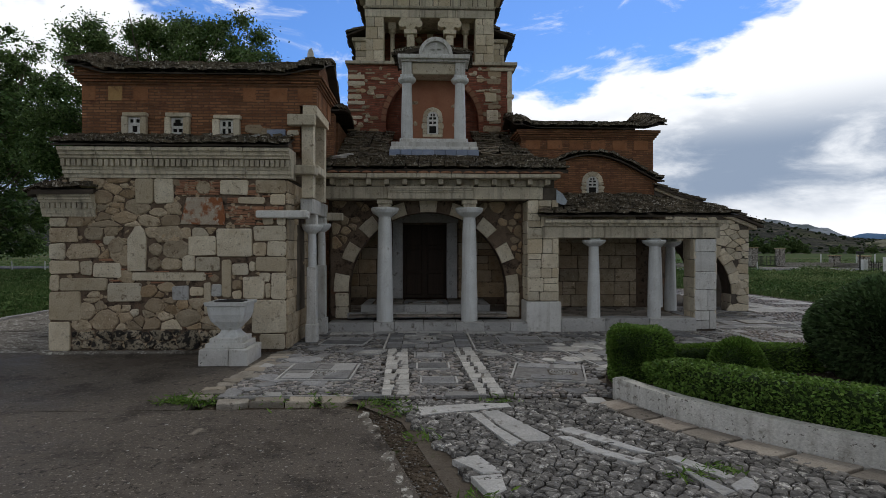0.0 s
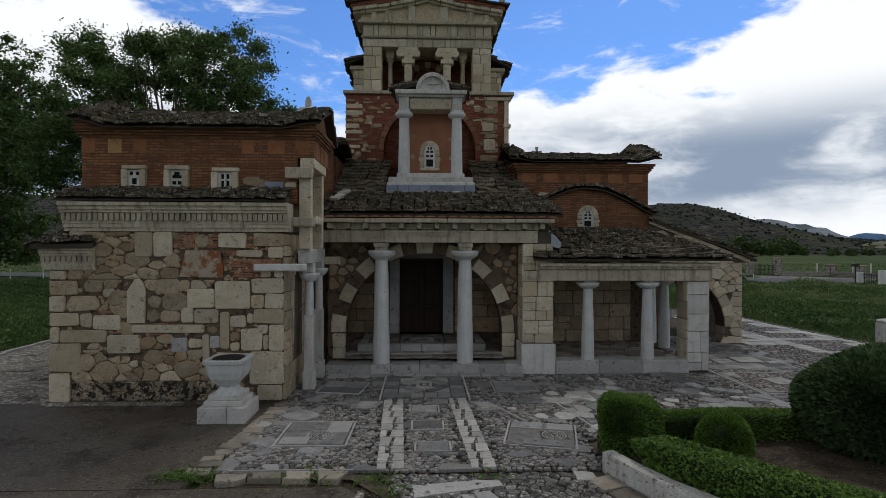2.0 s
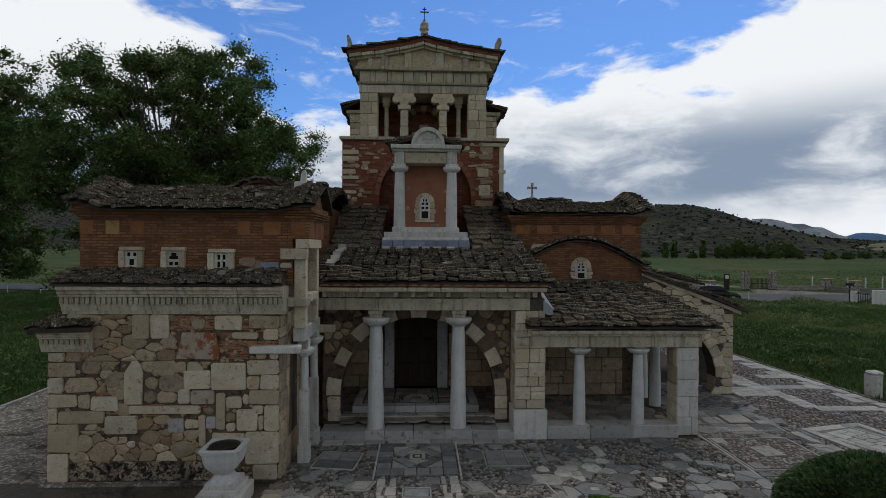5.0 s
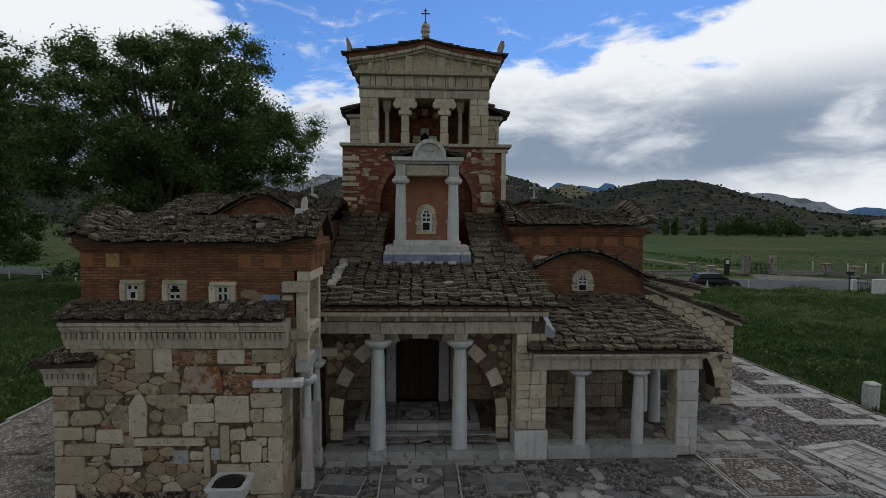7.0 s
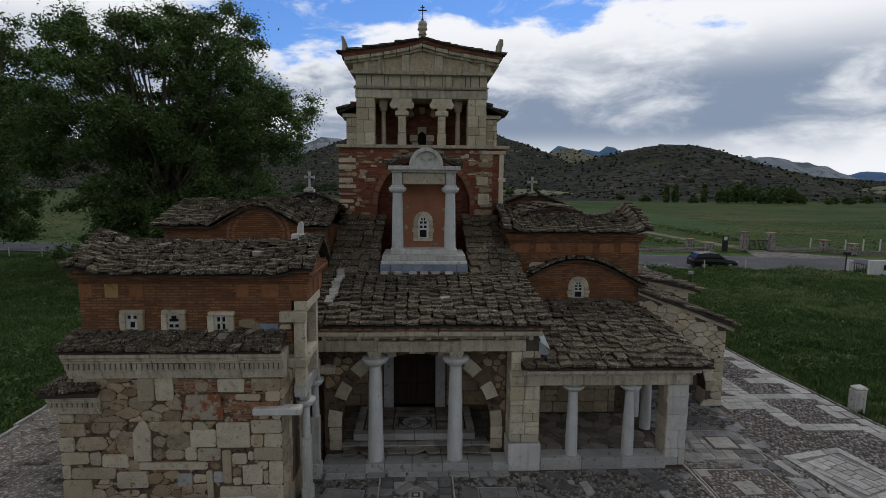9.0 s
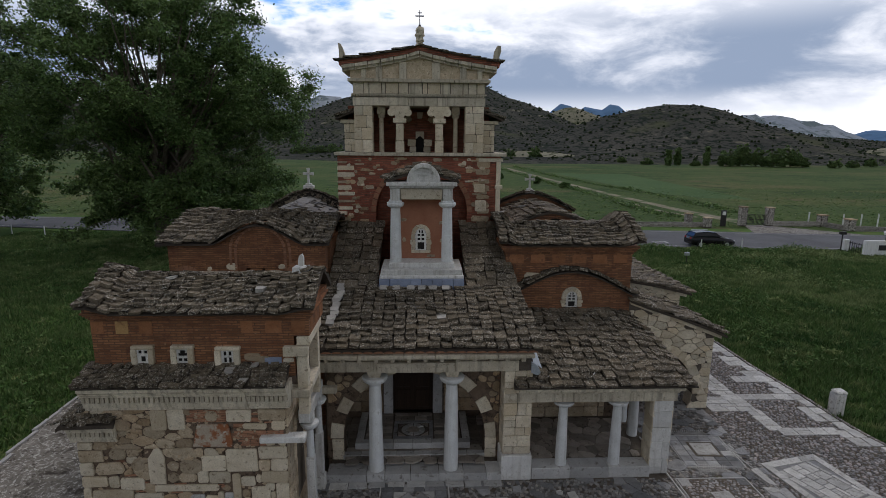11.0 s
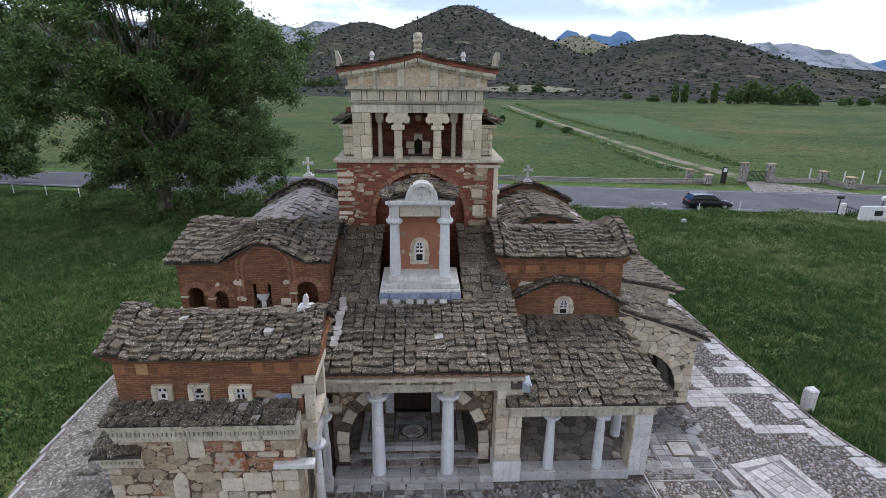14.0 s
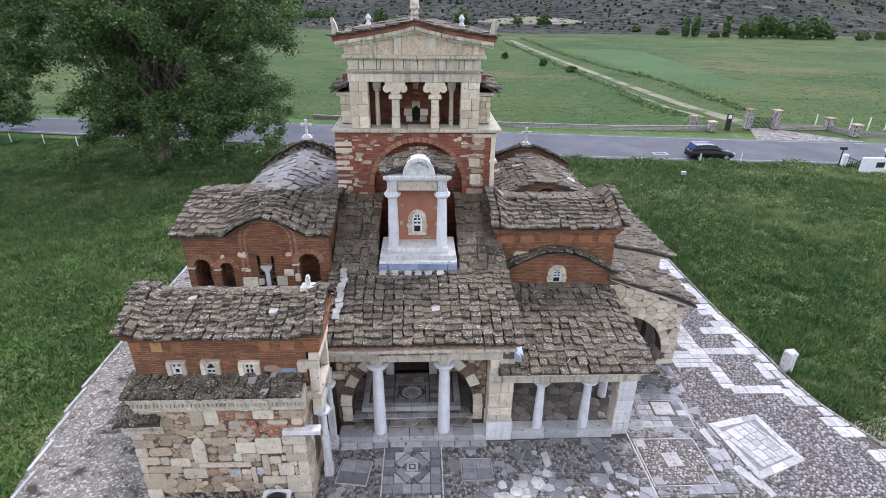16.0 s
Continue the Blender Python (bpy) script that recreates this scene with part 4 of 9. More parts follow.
carved_window(chapel, -6.465, 4.76, 5.24, 0.54, BY, ((0.1, 0.9, 0.5, 0.68), (0.4, 0.6, 0.6, 1), (0.1, 0.3, 0.1, 0.5), (0.7, 0.9, 0.1, 0.5)))
carved_window(chapel, -5.52, 4.76, 5.24, 0.54, BY, ((0.1, 0.9, 0.34, 0.5), (0.44, 0.56, 0.1, 0.4), (0.1, 0.28, 0.7, 0.9), (0.72, 0.9, 0.7, 0.9)))
carved_window(chapel, -4.44, 4.72, 5.20, 0.60, BY, ((0.42, 0.58, 0.0, 1), (0.1, 0.9, 0.48, 0.6), (0.1, 0.2, 0.1, 0.9), (0.8, 0.9, 0.1, 0.9)))


def bulged(x0, x1, y0, y1, z0, z1, rise=0.0, ends=(0.0, 0.0), sag=0.0, lift=0.3):
    """A roof slope from the eave (y0, z0) to the ridge (y1, z1), with humps near its two ends and a low rounded swell between."""
    def f(u, v):
        x, y = x0 + (x1 - x0) * u, y0 + (y1 - y0) * v
        z = z0 + (z1 - z0) * (v + sag * v * (1 - v))
        e0, e1 = ends
        hump = e0 * min(1, 2 * max(0, 1 - u / 0.13)) + e1 * min(1, 2 * max(0, 1 - (1 - u) / 0.13))
        return Vector((x, y, z + hump * (lift + (1 - lift) * v) + rise * math.sin(math.pi * u) * v))
    return f


top = bulged(-7.84, -2.26, 11.86, 13.42, 6.08, 6.66, 0.0, (0.20, 0.16), 0.25, 0.75)
d = deck_mesh("upper_roof", top, chapel, 20, 6, 0.025)
for a, b, h in ((-7.74, -7.12, 0.17), (-3.0, -2.36, 0.12)):
    block("brick_course", M_BRICK, chapel, a, b, 12.0, 14.2, 6.082, 6.08 + h, 0.004, 0.002)
slate_roof(d, top, 21, 9, thick=0.055, jit=1.3)
back = bulged(-2.26, -7.84, 14.35, 13.42, 6.06, 6.66, 0.0, (0.16, 0.20), 0.25, 0.75)
d = deck_mesh("upper_roof", back, chapel, 20, 6)
slate_roof(d, back, 18, 3, thick=0.055)
# rounded gable end over the passage
bm = bmesh.new()
prism(bm, [(13.95 - 1.83 * k / 12, 6.0 + 0.66 * math.sin(math.pi * k / 12)) for k in range(13)][::-1], facing("right", -2.435), -0.3, 0.0)
part("gable", bm, M_BRICK, chapel)
ridge_stones = bmesh.new()
part("ridge_cap", bx(ridge_stones, -7.0, -3.1, 13.34, 13.54, 6.68, 6.73, 0.01), M_SLATE, chapel)

block("wall_fillet", M_PATH, chapel, -8.2, -4.35, 11.56, 11.74, -0.1, 0.0, 0.02, 0.012)

# ---- the shrine of posts, beams and slim columns between chapel and portico ----
shrine = thing("marble_shrine", "marble post-and-beam shrine of reused pieces beside the chapel", "shrine", (-2.65, 13.3, 0))
for cy, zc in ((12.78, 2.78), (13.95, 2.86)):
    block("pedestal", M_MARBLE, shrine, -2.82, -2.54, cy - 0.15, cy + 0.15, -0.02, 0.42, 0.02)
    block("pier", M_MARBLE, shrine, -2.79, -2.57, cy - 0.11, cy + 0.11, 0.42, 1.78, 0.012)
    bm = bmesh.new()
    lathe(bm, [(0.105, 1.78), (0.10, 2.3), (0.09, zc - 0.22), (0.12, zc - 0.2), (0.20, zc - 0.13), (0.245, zc - 0.05), (0.24, zc), (0.1, zc)], -2.68, cy)
    part("slim_column", bm, M_COLUMN, shrine, smooth=False)
block("beam", M_MARBLE, shrine, -2.84, -2.56, 12.25, 14.15, 3.02, 3.36, 0.015)
block("cross_beam", M_MARBLE, shrine, -3.64, -2.54, 11.56, 11.86, 2.87, 3.03, 0.02, 0.006)
for cy, z0 in ((12.78, 2.78), (13.95, 2.86)):
    block("impost", M_MARBLE, shrine, -2.81, -2.56, cy - 0.14, cy + 0.14, z0 + 0.002, 3.015, 0.015)
block("cross_beam", M_ENTAB, shrine, -3.04, -2.46, 11.96, 12.34, 3.87, 4.08, 0.02, 0.006)
block("bracket", M_ENTAB, shrine, -2.60, -2.15, 14.0, 14.2, 2.95, 3.15, 0.015)
for cy, x0, x1 in ((12.22, -2.78, -2.51), (13.40, -2.72, -2.48)):
    block("post", M_LIMEPALE, shrine, x0, x1, cy - 0.11, cy + 0.11, 3.36, 5.22, 0.012)
block("top_beam", M_LIMEPALE, shrine, -2.74, -2.43, 12.05, 13.60, 5.222, 5.436, 0.012)
block("end_block", M_LIMEPALE, shrine, -3.06, -2.45, 11.94, 12.11, 4.97, 5.215, 0.015, 0.006)
block("stub_beam", M_ENTAB, shrine, -2.70, -2.45, 12.36, 13.28, 3.95, 4.14, 0.012)

# ---- entrance portico ----
portico = thing("entrance_portico", "columned entrance portico with marble columns and slate roof", "portico", (0.2, 14.4, 0))
PIER = ((-2.55, -1.35), (-1.35, -0.80), (-0.80, -0.02), (-0.02, 0.85), (0.85, 1.60), (1.60, 2.30), (2.30, 2.76))
for a, b in PIER:
    block("step_stone", M_STEP, portico, a + 0.004, b - 0.004, 14.10, 14.72, -0.05, 0.25, 0.015)
for k in range(9):
    a = -2.45 + k * 0.58
    block("kerb_stone", M_STEP if k % 3 else M_PALEFLAG, portico, a + 0.01, a + rng.uniform(0.5, 0.57), 13.82 + rng.uniform(-0.03, 0.03), 14.09, -0.05, 0.02, 0.012, 0.006)
part("stylobate", bx(bmesh.new(), -2.5, 2.7, 14.3, 15.0, -0.1, 0.24), M_JOINT, portico)
for cx in (-1.07, 1.22):
    bm = bmesh.new()
    lathe(bm, [(0.225, 0.25), (0.222, 0.9), (0.208, 1.42), (0.207, 1.43), (0.203, 1.435), (0.203, 1.44), (0.207, 1.445), (0.192, 2.55), (0.188, 2.56), (0.188, 2.565), (0.192, 2.57), (0.168, 3.04)], cx, 14.42, 32)
    col = part("column", bm, M_COLUMN, portico, smooth=False)
    bm = bmesh.new()
    lathe(bm, [(0.172, 3.04), (0.18, 3.07), (0.26, 3.12), (0.34, 3.18), (0.375, 3.25), (0.375, 3.30), (0.34, 3.32), (0.15, 3.325)], cx, 14.42, 32)
    part("capital", bm, M_COLUMN, col)
    bm = bmesh.new()
    bx(bm, cx - 0.17, cx + 0.17, 14.25, 14.6, 3.325, 3.41, 0.01)
    bx(bm, cx - 0.20, cx + 0.20, 14.21, 14.64, 3.41, 3.53, 0.012)
    part("abacus", bm, M_ENTAB, col)
for a, b, o in ((-2.62, -0.98, 0), (-0.975, 1.30, 0.05), (1.305, 3.18, 0)):
    bm = bmesh.new()
    bx(bm, a, b, 14.16 - o, 14.74, 3.535, 3.86, 0.012, 0.003)
    if o:
        for k in range(3):
            bx(bm, a + 0.002, b - 0.002, 14.16 - o - 0.03 - 0.02 * k, 14.3, 3.70 + 0.055 * k, 3.75 + 0.055 * k)
    part("architrave", bm, M_ENTAB, portico)
part("frieze", bx(bmesh.new(), -2.6, 3.5, 14.22, 14.74, 3.86, 4.08), M_JOINT, portico)
for k in range(13):
    x = -2.42 + k * 0.475
    block("modillion", M_ENTAB, portico, x - 0.062, x + 0.062, 13.98, 14.25, 3.91, 4.055, 0.008)
    if k < 12:
        block("frieze_block", M_ENTAB, portico, x + 0.062, x + 0.41, 14.19, 14.25, 3.88, 4.05, 0.008)
for a, b in ((-2.62, -1.5), (-1.5, -0.2), (-0.2, 0.7), (0.7, 1.75), (1.75, 2.5), (2.5, 3.58)):
    block("cornice_stone", M_ENTAB, portico, a + 0.004, b - 0.004, 13.84, 14.7, 4.062, 4.17, 0.014, 0.008)
# pier at the corner of the two porches
pier = part("corner_pier", bx(bmesh.new(), 2.80, 3.60, 14.26, 15.0, 0, 3.85), M_JOINT, portico, "corner pier of coursed limestone blocks")
lay("stone", pier, facing("front", 14.26), ashlar(2.78, 3.62, 0.80, 3.52, 0.33, 0.26, 0.46, 0.012), 0.05, M_LIMEPALE)
lay("stone", pier, facing("right", 3.60), ashlar(14.22, 15.0, 0.80, 2.5, 0.33, 0.3, 0.5, 0.012), 0.03, M_LIMEPALE)
lay("stone", pier, facing("left", 2.80), ashlar(-15.0, -14.22, 0.80, 3.5, 0.33, 0.3, 0.5, 0.012), 0.03, M_LIMEPALE)
block("base_block", M_MARBLE, portico, 2.74, 3.68, 14.14, 15.02, -0.05, 0.78, 0.02, 0.006)
# arch wall behind the columns
AX, AR, AS = 0.10, 2.22, 1.02
bm = bmesh.new()
for s in arch_strips(-2.62, 2.80, 0.0, 3.9, AX, AR, AS, 24):
    prism(bm, s, facing("front", 14.92), -0.5, 0.0)
arch_wall = part("arch_wall", bm, M_MORTAR, portico, "brick and rubble wall with a wide round arch")
for k in range(17):
    a0, a1 = math.pi * (k - 0.06) / 17, math.pi * (k + 1.02) / 17
    r1 = AR + rng.uniform(0.34, 0.46)
    outl = [(AX + r * math.cos(a), AS + r * math.sin(a)) for r, a in ((AR, a0), (r1, a0), (r1, (a0 + a1) / 2), (r1, a1), (AR, a1), (AR, (a0 + a1) / 2))]
    if k % 2 == 0:
        lay("voussoir", arch_wall, facing("front", 14.92), [outl], 0.05, M_LIMEPALE, 0.015)
for sx in (-1, 1):
    for z0, z1 in ((0.28, 0.58), (0.60, 0.98)):
        a, b = sorted((AX + sx * AR, AX + sx * (AR + 0.36)))
        lay("stone", arch_wall, facing("front", 14.92), [slab_outline(a, b, z0, z1)], 0.05, M_LIMEPALE)


def spandrel(u, v):
    return math.hypot(u - AX, max(0, v - AS)) < AR + 0.48


lay("stone", arch_wall, facing("front", 14.92), fieldstones(-2.6, 2.75, 0.3, 3.55, 0.24, 0.025, 1.2, lambda u, v: spandrel(u, v) or rng.random() < 0.4), 0.03, M_RUBBLE, 0.02, 0.01)
# vestibule
vest = part("vestibule_wall", bx(bmesh.new(), -2.75, -2.6, 15.4, 17.6, 0, 3.9), M_MORTAR, portico)
lay("stone", vest, facing("right", -2.6), ashlar(15.45, 17.3, 0.6, 3.6, 0.42, 0.4, 0.8, 0.02), 0.04, M_RUBBLE)
vest = part("vestibule_wall", bx(bmesh.new(), 2.75, 2.9, 15.0, 17.6, 0, 3.9), M_MORTAR, portico)
lay("stone", vest, facing("left", 2.75), ashlar(-17.3, -15.45, 0.6, 3.6, 0.42, 0.4, 0.8, 0.02), 0.04, M_RUBBLE)
DOORY = 17.3
bm = bmesh.new()
bx(bm, -2.7, -0.72, DOORY, DOORY + 0.4, 0, 3.9)
bx(bm, 0.74, 2.85, DOORY, DOORY + 0.4, 0, 3.9)
bx(bm, -0.72, 0.74, DOORY, DOORY + 0.4, 3.0, 3.9)
vest = part("vestibule_wall", bm, M_MORTAR, portico)
lay("stone", vest, facing("front", DOORY), ashlar(-2.55, -1.05, 0.62, 3.5, 0.45, 0.4, 0.8, 0.02) + ashlar(1.1, 2.7, 0.62, 3.5, 0.45, 0.4, 0.8, 0.02), 0.04, M_RUBBLE)
# the darker step marble puts the deep porch's shade into jambs and lintel
for a, b in ((-1.02, -0.70), (0.72, 1.06)):
    block("door_jamb", M_STEP, portico, a, b, DOORY - 0.16, DOORY + 0.1, 0.6, 3.05, 0.015)
block("door_lintel", M_STEP, portico, -1.05, 1.1, DOORY - 0.18, DOORY + 0.1, 3.055, 3.35, 0.015)
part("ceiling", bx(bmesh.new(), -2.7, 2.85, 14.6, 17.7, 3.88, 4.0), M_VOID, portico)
floor_v = part("vestibule_floor", bx(bmesh.new(), -2.6, 2.75, 15.0, 17.4, -0.1, 0.36), M_BED, portico)
lay("flagstone", floor_v, facing("top", 0.36), rubble(-2.1, 2.3, 14.45, 15.42, 0.42, 0.012, 1.2), 0.03, M_VESTFLOOR)
part("platform", bx(bmesh.new(), -1.70, 1.78, 15.36, 17.35, 0.3, 0.545), M_JOINT, portico)
lay("flagstone", floor_v, facing("top", 0.36), ashlar(-2.58, -1.86, 15.45, 17.3, 0.4, 0.3, 0.7, 0.014) + ashlar(1.94, 2.72, 15.45, 17.3, 0.4, 0.3, 0.7, 0.014), 0.03, M_VESTFLOOR)
lay("flagstone", floor_v, facing("top", 0.54), ashlar(-1.54, -0.66, 15.54, 17.25, 0.30, 0.24, 0.5, 0.014) + ashlar(0.74, 1.62, 15.54, 17.25, 0.30, 0.24, 0.5, 0.014) + ashlar(-0.62, 0.70, 16.72, 17.25, 0.26, 0.24, 0.5, 0.014), 0.035, M_VESTFLOOR)
# a square panel with a ring in the middle of the platform
lay("panel_slab", floor_v, facing("top", 0.54), [[(0.04 + q * math.cos(a), 16.12 + q * 0.92 * math.sin(a)) for q, a in ((0.22, a0), (0.40, a0), (0.40, a1), (0.22, a1))] for a0, a1 in ((math.pi * k / 6 + 0.03, math.pi * (k + 1) / 6 - 0.03) for k in range(12))], 0.04, M_STEP, 0.006, 0.002)
lay("panel_slab", floor_v, facing("top", 0.54), [[(0.04 + 0.2 * math.cos(math.pi * k / 6), 16.12 + 0.18 * math.sin(math.pi * k / 6)) for k in range(12)]], 0.04, M_VESTFLOOR, 0.006, 0.002)
lay("panel_slab", floor_v, facing("top", 0.54), [slab_outline(-0.62, 0.70, 15.56, 15.70, 0.01, 0.004), slab_outline(-0.62, 0.70, 16.54, 16.68, 0.01, 0.004), slab_outline(-0.62, -0.50, 15.72, 16.52, 0.01, 0.004), slab_outline(0.58, 0.70, 15.72, 16.52, 0.01, 0.004)], 0.038, M_FLAG, 0.006, 0.002)
lay("panel_slab", floor_v, facing("top", 0.54), [[(0.04 + sx * 0.50, 16.12 + sy * 0.38), (0.04 + sx * 0.50, 16.12 + sy * 0.14), (0.04 + sx * 0.40, 16.12 + sy * 0.24), (0.04 + sx * 0.26, 16.12 + sy * 0.38)][::sx * sy] for sx in (-1, 1) for sy in (-1, 1)], 0.034, M_VESTFLOOR, 0.006, 0.002)
for k in range(6):
    block("kerb_stone", M_STEP, portico, -1.82 + k * 0.62, -1.21 + k * 0.62, 15.24, 15.50, 0.38, 0.595, 0.012, 0.006)
for k in range(3):
    for xk in (-1.82, 1.66):
        block("kerb_stone", M_STEP, portico, xk, xk + 0.24, 15.51 + k * 0.60, 16.10 + k * 0.60, 0.36, 0.59, 0.012, 0.006)
for k in range(8):
    block("kerb_stone", M_STEP, portico, -2.15 + k * 0.56, -1.60 + k * 0.56, 14.86, 15.1, 0.26, 0.42, 0.012, 0.006)
# added door leaves whose colour gives the doorway's darkness
door = part("door", bx(bmesh.new(), -0.70, 0.72, DOORY + 0.12, DOORY + 0.2, 0.6, 3.05), M_WOOD, portico, "panelled wooden double door, coloured near-black for the dark open doorway")
for a, b in ((-0.66, -0.02), (0.04, 0.68)):
    for z0, z1 in ((0.7, 1.4), (1.5, 2.2), (2.3, 2.95)):
        block("panel", M_WOOD, door, a + 0.06, b - 0.06, DOORY + 0.09, DOORY + 0.13, z0, z1, 0.02)


# roof of the portico: low over the columns, steeper beside the niche
def portico_low(u, v):
    x0, x1 = -2.78 - 0.2 * v, 3.82 - 0.05 * v
    return Vector((x0 + (x1 - x0) * u, 13.98 + 3.62 * v, 4.30 + 0.83 * v + 0.05 * math.sin(math.pi * v)))


d = deck_mesh("portico_roof", portico_low, portico, 10, 8)
slate_roof(d, portico_low, 20, 13, thick=0.055)
# tile ends under the eave
for k in range(22):
    x = -2.7 + k * 0.297
    bm = bmesh.new()
    prism(bm, [(x + 0.14 * math.cos(math.pi * i / 6), 4.205 + 0.05 * math.sin(math.pi * i / 6)) for i in range(7)], facing("front", 14.0), -0.3, 0.06)
    part("eave_tile", bm, M_EAVE, portico)
for x0, x1, n in ((-2.98, -1.22, 5), (1.86, 3.70, 5)):
    sl = sheet((x0, 17.6, 5.13), (x1, 17.6, 5.13), (x1, 21.35, 6.85), (x0, 21.35, 6.85))
    d = deck_mesh("upper_slope", sl, portico, 4, 8)
    slate_roof(d, sl, n, 10, thick=0.045)
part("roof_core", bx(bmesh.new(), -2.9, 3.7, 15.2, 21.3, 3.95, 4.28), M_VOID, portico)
# pale flashing stones along the left edge, lead flashing on the right
for k in range(10):
    share("roof_slate", rng.choice(NEWSLATES), portico, Matrix.Translation((-2.42 + rng.uniform(-0.04, 0.04), 15.0 + k * 0.26, 4.74 + k * 0.056)) @ Matrix.Rotation(0.2, 4, "X") @ Matrix.Diagonal((0.24, 0.24, 0.07, 1)))
M_LEAD = mat("lead_flashing", (0.34, 0.38, 0.42), (0.46, 0.50, 0.54), 2.0, 0.5, 0.3, 25, metal=0.3)
slabm = bmesh.new()
prism(slabm, [(3.56, 3.46), (3.70, 3.40), (3.80, 3.40), (3.84, 3.46), (3.81, 3.56), (3.74, 3.66), (3.66, 3.74), (3.56, 3.80)], facing("front", 14.26), -0.42, 0.06)
part("corner_roll", slabm, M_LEAD, portico, "pale grey lead roll closing the corner of the two roofs")
lead = sheet((3.66, 14.4, 3.72), (3.92, 14.4, 3.52), (3.80, 17.3, 4.42), (3.66, 17.3, 4.6))
deck_mesh("flashing", lead, portico, 3, 8, 0.02, M_LEAD, "grey lead flashing strip")

# ---- niche on the roof ----
niche = thing("roof_niche", "white marble niche with two columns standing on the roof", "niche", (0.3, 18.3, 5.1))
for k in range(8):
    block("tile", M_BLUE, niche, -1.16 + k * 0.37, -0.80 + k * 0.37, 17.44, 17.7, 5.08, 5.47, 0.008, 0.006)
block("plinth", M_MARBLE, niche, -1.14, 1.78, 17.50, 19.4, 5.474, 5.58, 0.015)
block("plinth", M_MARBLE, niche, -1.10, 1.74, 17.62, 19.4, 5.583, 5.76, 0.015)
block("step", M_MARBLE, niche, -0.84, 1.47, 17.92, 19.4, 5.763, 5.93, 0.015)
for k in range(6):
    share("roof_slate", rng.choice(NEWSLATES), niche, Matrix.Translation((-0.95 + k * 0.42 + rng.uniform(-0.05, 0.05), 17.28 + rng.uniform(-0.05, 0.03), 5.20)) @ Matrix.Rotation(0.22, 4, "X") @ Matrix.Diagonal((0.26, 0.24, 0.05, 1)))
part("core", bx(bmesh.new(), -1.0, 1.6, 17.8, 21.4, 4.5, 5.29), M_DECK, niche)
for cx in (-0.60, 1.22):
    bm = bmesh.new()
    lathe(bm, [(0.205, 5.93), (0.20, 6.32), (0.196, 6.325), (0.196, 6.335), (0.199, 6.34), (0.19, 6.9), (0.186, 6.905), (0.186, 6.915), (0.189, 6.92), (0.178, 7.42), (0.174, 7.425), (0.177, 7.435), (0.165, 7.86)], cx, 18.25, 28)
    col = part("column", bm, M_COLUMN, niche)
    bm = bmesh.new()
    lathe(bm, [(0.17, 7.86), (0.25, 7.90), (0.30, 7.96), (0.305, 8.03), (0.28, 8.06), (0.1, 8.065)], cx, 18.25, 28)
    bx(bm, cx - 0.22, cx + 0.22, 18.02, 18.5, 8.06, 8.13, 0.01)
    part("capital", bm, M_COLUMN, col)
for cx in (-0.60, 1.22):
    block("entablature_block", M_MARBLE, niche, cx - 0.17, cx + 0.17, 18.05, 19.0, 8.13, 8.56, 0.012)
block("panel", M_LIMEPALE, niche, -0.42, 1.04, 18.10, 18.9, 8.16, 8.54, 0.02)
bm = bmesh.new()
for k in range(14):
    x = -0.74 + k * 0.165
    bx(bm, x - 0.04, x + 0.04, 17.98, 18.15, 8.57, 8.63)
tagged(part("dentil_course", bm, M_MARBLE, niche), kind="stuff")
bm = bmesh.new()
bx(bm, -0.80, 1.42, 18.02, 19.0, 8.56, 8.64)
bx(bm, -0.90, 1.54, 17.90, 19.0, 8.642, 8.78, 0.015)
part("cornice", bm, M_MARBLE, niche)
bm = bmesh.new()
prism(bm, [(0.38 + 0.57 * math.cos(math.pi * k / 16), 8.78 + 0.62 * math.sin(math.pi * k / 16)) for k in range(17)], facing("front", 18.35), -0.3, 0.22)
lun = part("lunette", bm, M_MARBLE, niche, "white half-round lunette slab with a relief cross")
bm = bmesh.new()
for k in range(16):
    a0, a1 = math.pi * k / 16, math.pi * (k + 1) / 16
    prism(bm, [(0.38 + r * c * math.cos(a) / c, 8.78 + 1.08 * r * math.sin(a)) for r, a, c in ((0.46, a0, 1), (0.58, a0, 1), (0.58, a1, 1), (0.46, a1, 1))], facing("front", 18.13), 0.0, 0.12)
part("rim", bm, M_MARBLE, lun)
bm = bmesh.new()
bx(bm, 0.345, 0.435, 18.04, 18.14, 8.80, 9.22)
bx(bm, 0.23, 0.55, 18.041, 18.14, 9.01, 9.10)
bx(bm, 0.27, 0.51, 18.02, 18.14, 8.785, 8.85)
part("relief_cross", bm, M_MARBLE, lun)
for x0, x1, sgn in ((-0.97, 0.36, 1), (1.61, 0.40, -1)):
    if sgn > 0:
        s2 = sheet((x0, 19.6, 8.84), (x0, 17.92, 8.82), (x1, 18.3, 9.22), (x1, 19.6, 9.30))
    else:
        s2 = sheet((x0, 17.92, 8.82), (x0, 19.6, 8.84), (x1, 19.6, 9.30), (x1, 18.3, 9.22))
    d = deck_mesh("niche_roof", s2, niche, 4, 4)
    slate_roof(d, s2, 5, 5, thick=0.055)
block("finial", M_LIME, niche, 0.31, 0.47, 18.72, 18.9, 9.28, 9.46, 0.04, 0.015)
